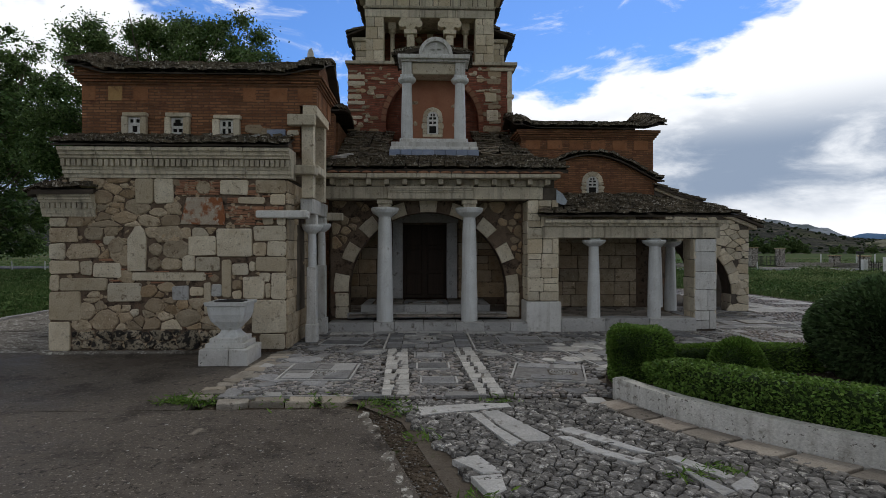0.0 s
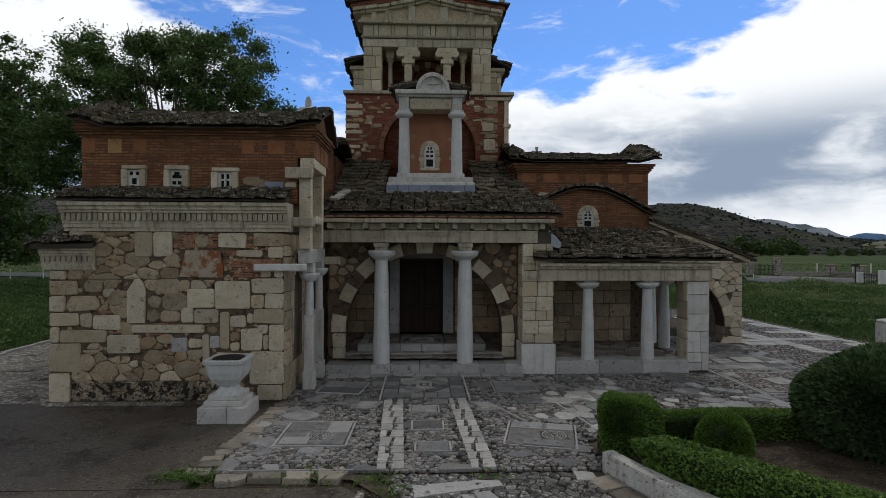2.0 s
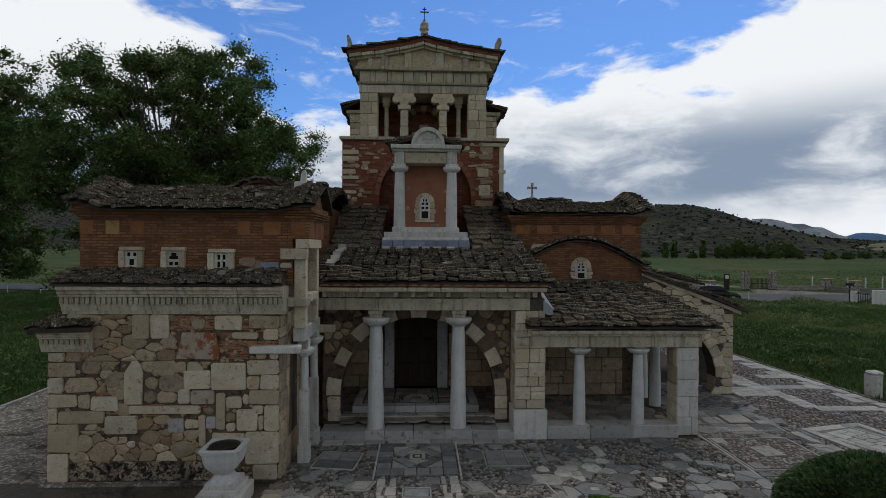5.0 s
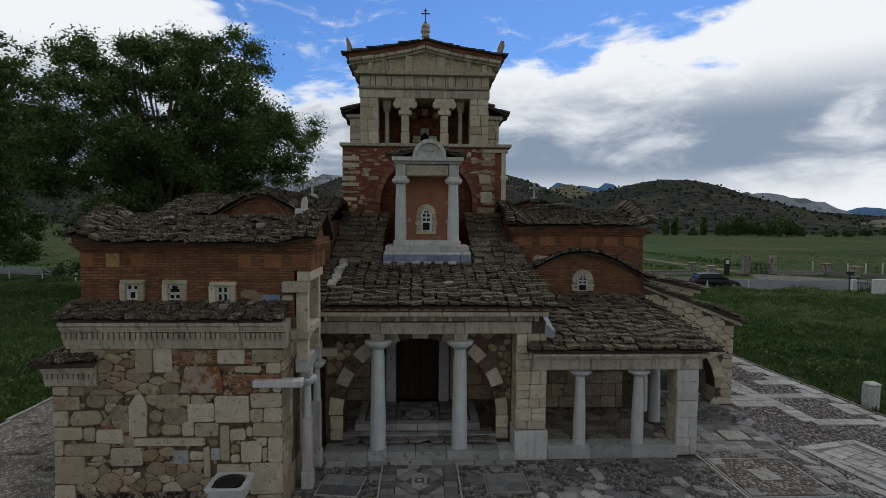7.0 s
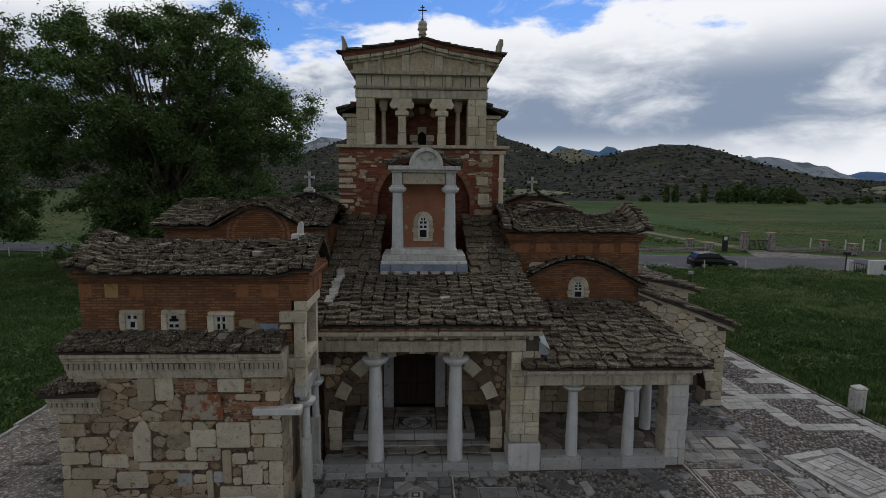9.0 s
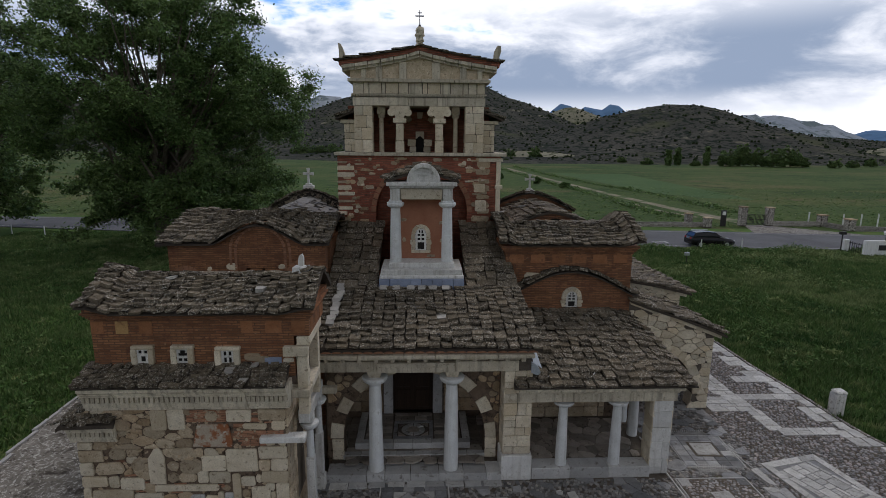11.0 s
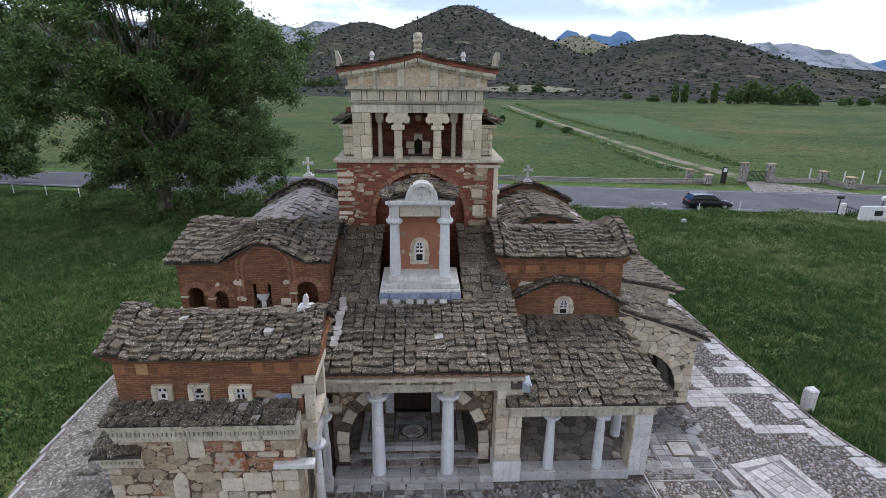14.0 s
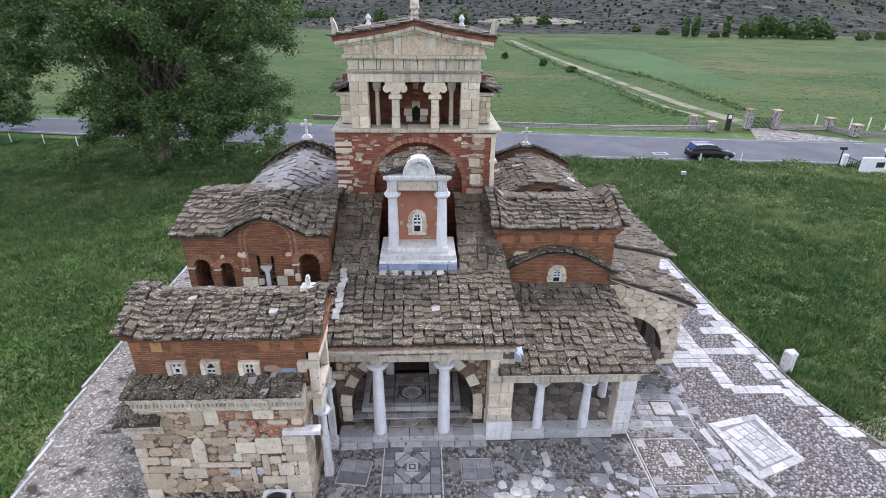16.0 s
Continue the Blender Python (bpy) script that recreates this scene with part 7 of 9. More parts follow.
# ---- paved terrace ----
terrace = raw("terrace_bed", [(-3.15, 7.9, 0), (-1.0, 7.76, -0.02), (-0.3, 7.0, -0.05), (0.3, 4.7, -0.06), (2.6, -4.0, -0.06), (9.0, -4.0, -0.03), (17.5, -4.0, -0.03), (17.5, 9, -0.01), (17.35, 12.6, -0.01), (16.2, 16.0, 0), (15.95, 20.0, 0), (15.7, 29.5, 0), (-8.0, 29.5, 0), (-8.0, 15.5, 0), (-3.0, 15.5, 0)], [tuple(range(15))], M_BED)
terrace.location.z = -0.03
tagged(terrace, "paved terrace of flagstones, pebbles and marble round the church", "pavement", kind="structure")
PLACE[terrace] = terrace.matrix_basis.copy()
TOP = facing("top", -0.025)
PANELS = [(4.9, 6.4, 12.3, 13.8), (-0.95, 1.15, 11.75, 14.1), (-0.80, -0.22, 7.9, 11.75), (0.58, 1.20, 7.9, 11.75), (-2.5, -1.2, 12.2, 13.4), (1.7, 2.88, 12.2, 13.4), (8.8, 10.8, 14.2, 16.8), (8.1, 10.4, 11.9, 14.0)]


KERB = ((2.85, 7.95), (3.05, 7.35), (3.29, 6.78), (3.65, 6.25), (4.06, 5.75), (4.62, 5.16), (5.6, 4.3), (7.4, 3.0), (9.5, 1.8))


def kerb_x(v):
    return float(np.interp(v, [q[1] for q in KERB[::-1]], [q[0] for q in KERB[::-1]]))


def planter_zone(u, v):
    return v < 9.2 and u > max(2.85, kerb_x(v))


def paved(u, v):
    return any(a < u < b and c < v < e for a, b, c, e in PANELS) or planter_zone(u, v)


def flag_gap(u, v):
    inner = -2.3 < u < 3.2 and v < 11.9
    return paved(u, v) or rng.random() < (0.86 if inner else 0.42)


near_flags = fieldstones(-3.1, 3.3, 7.95, 14.08, 0.36, 0.016, 1.15, flag_gap, soften=0)
lay("flagstone", terrace, TOP, near_flags, 0.028, M_FLAGO, 0.008, 0.003, 0.006)
rest = fieldstones(3.3, 8.1, 10.0, 14.15, 0.36, 0.016, 1.15, lambda u, v: paved(u, v) or rng.random() < 0.55, soften=0) + fieldstones(8.1, 11.3, 11.6, 20.0, 0.38, 0.016, 1.1, lambda u, v: paved(u, v) or rng.random() < 0.5, soften=0)
lay_joined("flagstones", TOP, rest, 0.028, M_FLAG, terrace, 0.008, 0.003, 0.006)
# small filler stones between the flags
fill = rubble(-3.1, 11.3, 7.95, 14.1, 0.105, 0.012, 1.0, lambda u, v: planter_zone(u, v) or rng.random() < 0.12) + rubble(8.1, 11.3, 14.1, 20.0, 0.105, 0.012, 1.0, lambda u, v: rng.random() < 0.12)
lay_joined("filler_stones", TOP, fill, 0.016, M_FILLER, terrace, 0.006, 0.003, 0.005)
for k in range(34):
    u, v = rng.uniform(1.6, 8.0), rng.uniform(8.6, 13.9)
    if not paved(u, v):
        s = rng.uniform(0.10, 0.26)
        a0 = rng.uniform(0, 6)
        lay("pale_flagstone", terrace, TOP, [[(u + s * rng.uniform(0.7, 1.2) * math.cos(a0 + i * 1.05), v + s * rng.uniform(0.7, 1.2) * math.sin(a0 + i * 1.05)) for i in range(6)]], 0.036, M_PALEFLAG, 0.006, 0.002, 0.002)


def strip(name, a, b, w, material, z=0.008, parent=None):
    """A thin stone strip set in the paving from a to b."""
    d_ = Vector((b[0] - a[0], b[1] - a[1]))
    n_ = Vector((-d_.y, d_.x)).normalized() * w / 2
    bm_ = bmesh.new()
    prism(bm_, [(a[0] - n_.x, a[1] - n_.y), (b[0] - n_.x, b[1] - n_.y), (b[0] + n_.x, b[1] + n_.y), (a[0] + n_.x, a[1] + n_.y)], facing("top", 0), -0.05, z)
    return part(name, bm_, material, parent or terrace)


def turned(cx, cy, deg):
    c_, s_ = math.cos(radians(deg)), math.sin(radians(deg))
    return lambda u, v: (cx + u * c_ - v * s_, cy + u * s_ + v * c_)


def tile(tr, u0, u1, v0, v1, material, name="tile", z=0.012, g=0.008):
    lay(name, terrace, facing("top", -0.02), [[tr(u, v) for u, v in ((u0 + g, v0 + g), (u1 - g, v0 + g), (u1 - g, v1 - g), (u0 + g, v1 - g))]], z + 0.02, material, 0.005, 0.001, 0.002)


def framed(cx, cy, w, h, deg, rows, cols, material, border=M_STEP, bw=0.032):
    tr = turned(cx, cy, deg)
    for a, b in (((-w, -h), (w, -h)), ((w, -h), (w, h)), ((w, h), (-w, h)), ((-w, h), (-w, -h))):
        strip("border_strip", tr(*a), tr(*b), bw, border, 0.012)
    iw, ih = w - bw, h - bw
    for i in range(cols):
        for j in range(rows):
            tile(tr, -iw + 2 * iw * i / cols, -iw + 2 * iw * (i + 1) / cols, -ih + 2 * ih * j / rows, -ih + 2 * ih * (j + 1) / rows, material)


# the middle way: two pale bands, and the star panel before the steps
for (x0, x1), lean in (((-0.80, -0.38), 0.042), ((0.64, 1.03), 0.050)):
    y = 8.0
    while y < 11.6:
        h = rng.uniform(0.22, 0.44)
        o = lean * (11.6 - y)
        a, b = x0 + o, x1 + o
        mid = (a + b) / 2 + rng.uniform(-0.06, 0.06)
        lay("pale_flagstone", terrace, TOP, [[(a, y), (mid - 0.05, y), (mid + rng.uniform(-0.08, 0.02), y + h - 0.02), (a, y + h - 0.02)], [(mid + 0.03, y + 0.01), (b, y + 0.01), (b, y + h - 0.01), (mid + 0.05, y + h - 0.02)]], 0.036, M_PALEFLAG, 0.006, 0.002, 0.003)
        y += h
for x in (-0.90, 1.12):
    strip("border_strip", (x, 11.7), (x, 14.05), 0.04, M_PALEFLAG, 0.012)
star = turned(0.10, 12.95, 0)
for j in range(6):
    for sx in (-1, 1):
        tile(star, *sorted((sx * 0.62, sx * 0.96)), -1.05 + j * 0.35, -0.71 + j * 0.35, M_FLAGO)
for j in range(4):
    tile(star, -0.62 + j * 0.31, -0.32 + j * 0.31, 0.68, 1.02, M_FLAGO)
    tile(star, -0.62 + j * 0.31, -0.32 + j * 0.31, -1.06, -0.70, M_FLAGO)
lay("pale_flagstone", terrace, TOP, [[star(0.6 * u, 0.66 * v) for u, v in q] for q in (((-1, -1), (-0.35, -1), (-1, -0.35)), ((1, -1), (1, -0.35), (0.35, -1)), ((1, 1), (0.35, 1), (1, 0.35)), ((-1, 1), (-1, 0.35), (-0.35, 1)))], 0.034, M_PALEFLAG, 0.004, 0.001, 0.001)
lay("tile", terrace, TOP, [[star(0.6 * u, 0.66 * v) for u, v in q] for q in (((-0.95, -0.28), (-0.3, -0.95), (0.0, -0.62), (-0.62, 0.0)), ((0.3, -0.95), (0.95, -0.28), (0.62, 0.0), (0.0, -0.62)), ((0.95, 0.28), (0.3, 0.95), (0.0, 0.62), (0.62, 0.0)), ((-0.3, 0.95), (-0.95, 0.28), (-0.62, 0.0), (0.0, 0.62)))], 0.034, M_FLAGO, 0.004, 0.001, 0.001)
tile(star, -0.2, 0.2, -0.2, 0.2, M_STEP, z=0.016)
tile(star, -0.12, 0.12, -0.12, 0.12, M_BED, z=0.022)
tile(star, -0.07, 0.07, -0.07, 0.07, M_PALEFLAG, z=0.026)
for q in ((0.0, 0.5, -0.18, 0.18), (0.0, -0.5, -0.18, 0.18)):
    lay("pale_flagstone", terrace, TOP, [[star(0, q[1] * 0.9), star(0.3 if q[1] > 0 else -0.3, q[1] * 0.45), star(-0.3 if q[1] > 0 else 0.3, q[1] * 0.45)][:: 1]], 0.037, M_PALEFLAG, 0.004, 0.001, 0.001)
framed(-1.86, 12.78, 0.52, 0.50, -8, 2, 2, M_FLAGO)
framed(2.30, 12.80, 0.52, 0.46, 0, 2, 2, M_FLAGO)
framed(0.10, 11.0, 0.30, 0.22, 0, 1, 1, M_FLAGO)
framed(0.16, 10.0, 0.30, 0.25, 0, 1, 1, M_FLAGO)
framed(0.24, 8.9, 0.30, 0.22, 0, 1, 1, M_FLAGO)
# panels on both sides of the way, each with a round-lined tile set in it
framed(-1.87, 9.60, 0.62, 0.63, -1, 1, 1, M_FILLER)
tile(turned(-1.87, 9.60, -1), -0.55, -0.10, 0.08, 0.58, M_FLAGO, z=0.026)
tile(turned(-1.87, 9.60, -1), 0.16, 0.58, -0.02, 0.58, M_FLAGO, z=0.026)
tile(turned(-1.87, 9.60, -1), 0.16, 0.58, -0.58, -0.12, M_FLAGO, z=0.026)
tile(turned(-1.87, 9.60, -1), -0.55, -0.05, -0.58, -0.22, M_FLAGO, z=0.026)
framed(2.22, 9.42, 0.62, 0.62, -14, 1, 1, M_FILLER)
tile(turned(2.22, 9.42, -14), -0.58, 0.02, 0.22, 0.58, M_FLAGO, z=0.026)
tile(turned(2.22, 9.42, -14), 0.08, 0.58, 0.26, 0.58, M_FLAGO, z=0.026)
tile(turned(2.22, 9.42, -14), -0.30, 0.40, -0.58, -0.30, M_FLAGO, z=0.026)
for cx, cy, w, h in ((-1.78, 9.46, 0.24, 0.24), (2.44, 9.34, 0.28, 0.23)):
    framed(cx, cy, w, h, -5, 1, 1, M_BED, bw=0.02)
    for r in (0.05, 0.10, 0.15, 0.20):
        bm = bmesh.new()
        for k in range(18):
            a0, a1 = 2 * math.pi * k / 18, 2 * math.pi * (k + 0.8) / 18
            prism(bm, [(cx + q * math.cos(a), cy + q * math.sin(a)) for q, a in ((r, a0), (r + 0.022, a0), (r + 0.022, a1), (r, a1))], facing("top", 0), -0.03, 0.024)
        tagged(part("mosaic_ring", bm, M_STEP, terrace), kind="stuff")
# pale skewed slabs in thin frames beside the star panel
for pts in ([(-1.47, 11.14), (-0.99, 11.12), (-0.82, 11.58), (-1.29, 11.56)], [(1.30, 11.06), (1.74, 10.96), (1.49, 11.50), (1.10, 11.51)]):
    c = [(sum(p[0] for p in pts) / 4, sum(p[1] for p in pts) / 4)] * 4
    lay("pale_flagstone", terrace, TOP, [[(p[0] + (q[0] - p[0]) * 0.2, p[1] + (q[1] - p[1]) * 0.2) for p, q in zip(pts, c)]], 0.040, M_PALEFLAG, 0.005, 0.001, 0.001)
    for a, b in zip(pts, pts[1:] + pts[:1]):
        strip("border_strip", a, b, 0.03, M_STEP, 0.012)
# a cluster of white broken slabs
lay("pale_flagstone", terrace, TOP, fieldstones(2.75, 3.95, 11.0, 12.3, 0.40, 0.014, 1.2, lambda u, v: v < 11.2 or abs(v - 11.45 - (u - 2.9) * 0.45) > 0.28, soften=0), 0.038, M_PALEFLAG, 0.006, 0.002, 0.003)
framed(9.80, 15.50, 0.96, 0.92, -3, 6, 5, M_FLAGO)
tile(turned(9.88, 15.56, -3), -0.46, 0.46, -0.44, 0.44, M_BED, z=0.022)
tile(turned(9.88, 15.56, -3), -0.38, 0.38, -0.36, 0.36, M_PALEFLAG, z=0.034)
# herringbone strips of thin stone laths
for cx, cy, ln_, wd, deg in ((9.52, 14.50, 0.50, 0.20, -4), (10.76, 15.42, 0.44, 0.14, 84), (9.80, 16.62, 0.60, 0.14, 2)):
    tr_ = turned(cx, cy, deg)
    bm = bmesh.new()
    for k in range(int(2 * ln_ / 0.075)):
        u = -ln_ + (k + 0.5) * 0.075
        for sg in (-1, 1):
            prism(bm, [tr_(u, 0), tr_(u + 0.03, 0), tr_(u + 0.13, sg * wd), tr_(u + 0.10, sg * wd)][::sg], facing("top", 0), -0.03, 0.016)
    tagged(part("herringbone_strip", bm, M_PALEFLAG, terrace), kind="stuff")
framed(9.24, 12.97, 1.10, 1.03, 0, 1, 1, M_BED)
tile(turned(9.18, 13.03, 4), -0.30, 0.30, -0.32, 0.32, M_PALEFLAG, z=0.034)
for sx in (-1, 1):
    for sy in (-1, 1):
        tile(turned(9.24 + sx * 0.90, 12.97 + sy * 0.82, 0), -0.17, 0.17, -0.17, 0.17, M_FLAGO, z=0.026)
for q in ([(10.77, 14.40), (11.05, 14.50), (11.12, 13.60), (10.90, 13.70)], [(10.55, 13.55), (11.0, 13.50), (11.05, 13.30), (10.75, 13.28)], [(11.1, 12.62), (11.42, 12.75), (11.80, 11.9), (11.6, 11.7)], [(11.62, 12.0), (11.85, 12.1), (12.0, 11.5), (11.75, 11.4)],
          [(7.0, 12.55), (7.35, 12.45), (7.30, 12.20), (6.95, 12.30)], [(6.66, 12.95), (6.92, 12.98), (6.95, 12.52), (6.72, 12.48)], [(4.62, 13.45), (4.86, 13.52), (4.92, 12.95), (4.66, 12.78)]):
    lay("pale_flagstone", terrace, TOP, [q[::-1]], 0.036, M_PALEFLAG, 0.006, 0.002, 0.002)
for a, b in (((-1.0, 7.98), (-2.9, 8.0)), ((1.6, 11.2), (2.6, 9.0)), ((2.9, 11.8), (3.3, 9.8)), ((8.0, 16.4), (8.05, 11.6)), ((10.6, 16.5), (11.3, 11.6))):
    strip("border_strip", a, b, 0.035, M_STEP, 0.012)
# terrace edge stones towards the apron
for k in range(7):
    x = -3.25 + 0.05 * k
    lay("edge_stone", terrace, facing("top", -0.1), [slab_outline(x - 0.24 + rng.uniform(-0.05, 0.05), x + rng.uniform(0.0, 0.12), 7.9 + k * 0.52, 8.14 + k * 0.52, 0.03, 0.05), slab_outline(x - 0.20, x + 0.26 + rng.uniform(-0.14, 0.08), 8.17 + k * 0.52, 8.40 + k * 0.52, 0.03, 0.05)], 0.10, M_EDGE, 0.014, 0.008)
for k in range(4):
    lay("edge_stone", terrace, facing("top", -0.1), [slab_outline(-3.0 + k * 0.5, -2.55 + k * 0.5 + rng.uniform(-0.08, 0.03), 7.66 + rng.uniform(-0.04, 0.06), 7.98, 0.03, 0.06)], 0.10, M_EDGE, 0.014, 0.008)

bm = bmesh.new()
prism(bm, [(17.1, 13.3), (17.6, 12.0), (24.0, 12.0), (24.0, 15.4), (18.6, 15.0), (16.75, 14.72)], facing("top", 0), -0.16, -0.06)
tagged(part("path", bm, M_SAND, None), "pale sandy path leading to the terrace corner", "path", kind="structure")

# ---- pebble and cobble fields, each pebble a small dome ----


def domes(name, pts, size, z, material, label, flat=0.45, sides=6, parent=None):
    verts, faces = [], []
    for x, y in pts:
        r, a0, k = size * rng.uniform(0.6, 1.15), rng.uniform(0, 6.28), len(verts)
        sq, h = rng.uniform(0.7, 1.0), size * flat * rng.uniform(0.7, 1.2)
        ca, sa = math.cos(a0), math.sin(a0)
        for rr, hh in ((1.0, -0.02), (0.92, h * 0.55)):
            for i in range(sides):
                a = 2 * math.pi * i / sides
                px, py = r * rr * math.cos(a) * rng.uniform(0.88, 1.1), r * rr * sq * math.sin(a) * rng.uniform(0.88, 1.1)
                verts.append((x + px * ca - py * sa, y + px * sa + py * ca, z + hh))
        verts.append((x + rng.uniform(-0.2, 0.2) * r, y + rng.uniform(-0.2, 0.2) * r, z + h))
        for i in range(sides):
            j = (i + 1) % sides
            faces += [(k + i, k + j, k + sides + j, k + sides + i), (k + sides + i, k + sides + j, k + 2 * sides)]
    ob = raw(name, verts, faces, material, parent)
    return tagged(ob, label, "" if parent else "paving", kind="stuff")


def scatter(x0, x1, y0, y1, step, ok):
    out, j, y = [], 0, y0
    while y < y1:
        x = x0 + (step / 2 if j % 2 else 0)
        while x < x1:
            p = (x + rng.uniform(-0.3, 0.3) * step, y + rng.uniform(-0.3, 0.3) * step)
            if ok(*p):
                out.append(p)
            x += step
        y += step * 0.87
        j += 1
    return out


EDGE = ((-4.0, 17.6), (10.0, 17.4), (12.6, 17.3), (13.5, 17.1), (14.7, 16.6), (15.8, 16.2), (17.0, 16.0), (19.0, 15.95), (21.0, 15.78), (22.2, 15.66), (29.5, 15.6))


def edge_x(v):
    """The terrace's edge towards the meadow."""
    return float(np.interp(v, [q[0] for q in EDGE], [q[1] for q in EDGE]))


RECT = ((11.29, 14.72), (13.41, 15.19), (13.86, 12.88), (11.77, 12.1))


def in_rect(u, v):
    c = [((RECT[(i + 1) % 4][0] - RECT[i][0]) * (v - RECT[i][1]) - (RECT[(i + 1) % 4][1] - RECT[i][1]) * (u - RECT[i][0])) for i in range(4)]
    return all(q < 0 for q in c) or all(q > 0 for q in c)


domes("pebbles", scatter(11.2, 17.2, 8.0, 28.5, 0.125, lambda u, v: u < edge_x(v) - 0.35 and not in_rect(u, v) and not (u < 11.6 and v > 18) and not (12.4 > u and v > 20)), 0.066, -0.028, M_PEBBLE, "grey and reddish rounded pebbles set in mortar", 0.5, 6, terrace)
domes("pebbles", scatter(8.1, 10.4, 11.85, 14.05, 0.115, lambda u, v: abs(u - 9.24) < 1.04 and abs(v - 12.97) < 0.96 and not (abs(u - 9.18) < 0.33 and abs(v - 13.03) < 0.35)), 0.06, 0.004, M_PEBBLE, "grey pebbles inside a framed panel", 0.4, 6, terrace)
domes("pebbles", scatter(-3.0, 3.0, 8.0, 11.7, 0.10, lambda u, v: -0.2 < u < 0.6 or (u < -0.85 and (abs(v - 9.6) < 1.2)) or (u > 1.3)), 0.052, -0.028, M_PEBBLE, "dark pebbles between the flagstones", 0.45, 6, terrace)


def cobbled(u, v):
    line = float(np.interp(v, (0.0, 4.73, 5.59, 6.37, 7.39, 7.9), (2.0, 0.62, 0.32, 0.08, -0.36, -0.6)))
    return u > line and u < kerb_x(v) - 0.42 and v < 7.9


lay_joined("cobbles", facing("top", -0.058), rubble(-1.0, 6.2, 1.8, 7.88, 0.14, 0.010, 1.25, lambda u, v: not cobbled(u, v)), 0.034, M_COBBLE, terrace, 0.010, 0.009, 0.007)
WHITE = [[(-0.09, 7.44), (-0.05, 7.08), (0.22, 7.17), (1.23, 7.42), (1.20, 7.58), (0.84, 7.62)], [(0.59, 7.16), (0.98, 5.94), (1.12, 6.08), (0.90, 6.63), (0.74, 7.18)], [(0.78, 7.2), (0.94, 6.64), (1.02, 6.43), (1.17, 6.09), (1.43, 6.1), (1.49, 6.22), (1.0, 7.27)],
         [(1.61, 6.47), (1.91, 6.16), (2.33, 5.72), (2.5, 5.67), (2.26, 6.01), (1.82, 6.57)], [(1.56, 6.26), (1.81, 5.74), (2.19, 5.42), (2.33, 5.48), (1.94, 5.86), (1.73, 6.22)]]
PIECES = [[(0.29, 5.59), (0.58, 5.22), (0.78, 5.26), (0.57, 5.71)], [(0.45, 5.17), (0.6, 4.75), (0.76, 4.88), (0.76, 5.22)], [(2.54, 5.55), (2.91, 5.02), (3.03, 5.08), (2.70, 5.62)], [(2.55, 5.37), (2.68, 4.68), (2.84, 4.76), (2.62, 5.27)],
          [(2.86, 4.88), (2.87, 4.78), (3.05, 4.78), (3.16, 4.89), (3.14, 5.08)], [(2.37, 7.90), (2.35, 7.57), (2.66, 7.56), (2.66, 7.84)]]
for p in WHITE + PIECES:
    lay("marble_slab", terrace, facing("top", -0.06), [p], 0.048, M_STEP, 0.008, 0.003, 0.003)
# dark worn slabs along the foot of the planter wall
for k in range(12):
    v = 7.75 - k * 0.42
    u, w = kerb_x(v), kerb_x(v - 0.38)
    lay("edge_slab", terrace, facing("top", -0.05), [[(u - 0.40, v - 0.16), (w - 0.42, v - 0.54), (w - 0.03, v - 0.38), (u - 0.03, v)]], 0.035, M_VESTFLOOR, 0.01, 0.003, 0.004)
# marble edging and crossing bands on the pebble terrace
for k in range(34):
    v = 10.0 + k * 0.56
    u = edge_x(v)
    if rng.random() < 0.86:
        for a, b in ((-0.46, -0.02), (-0.92, -0.49)) if k % 3 else ((-0.46, -0.02),):
            lay("marble_slab", terrace, TOP, [slab_outline(u + a + rng.uniform(-0.06, 0.06), u + b, v, v + rng.uniform(0.46, 0.55), 0.03, 0.02)], 0.034, M_PALEFLAG, 0.006, 0.002, 0.003)
    strip("edge_kerb", (edge_x(v) + 0.08, v), (edge_x(v + 0.56) + 0.08, v + 0.55), 0.12, M_PATH, 0.03)
for x0, x1, y0, y1 in ((11.55, 13.4, 18.1, 19.3), (13.2, 15.4, 16.35, 16.85), (12.9, 13.5, 16.7, 18.2), (12.6, 15.3, 19.0, 19.5), (12.4, 13.3, 19.5, 22.6), (14.0, 15.6, 20.6, 21.2), (12.3, 15.4, 25.0, 25.6)):
    lay("marble_slab", terrace, TOP, ashlar(x0, x1, y0, y1, 0.42, 0.3, 0.85, 0.025, 0.35), 0.036, M_PALEFLAG, 0.006, 0.002, 0.003)
rc = [Vector(p) for p in RECT]
cen = sum(rc, Vector((0, 0))) / 4
for k in range(4):
    a, b = rc[k], rc[(k + 1) % 4]
    ai, bi = a.lerp(cen, 0.22), b.lerp(cen, 0.22)
    for t0, t1 in ((0, 0.36), (0.36, 0.7), (0.7, 1)):
        o = [a.lerp(b, t0), a.lerp(b, t1 - 0.006), ai.lerp(bi, t1 - 0.006), ai.lerp(bi, t0)]
        lay("marble_slab", terrace, TOP, [[(p.x, p.y) for p in o][::-1]], 0.038, M_PALEFLAG, 0.006, 0.001, 0.002)
bm = bmesh.new()
prism(bm, [tuple(p.lerp(cen, 0.225)) for p in rc][::-1], facing("top", 0), -0.05, -0.012)
part("panel_bed", bm, M_FLAG, terrace)
tr = turned(12.58, 13.72, -69)
lay("marble_slab", terrace, TOP, [[tr(*q) for q in p] for p in ashlar(-0.90, 0.90, -0.76, 0.76, 0.30, 0.22, 0.6, 0.03, 0.4)], 0.032, M_PALEFLAG, 0.006, 0.002, 0.003)
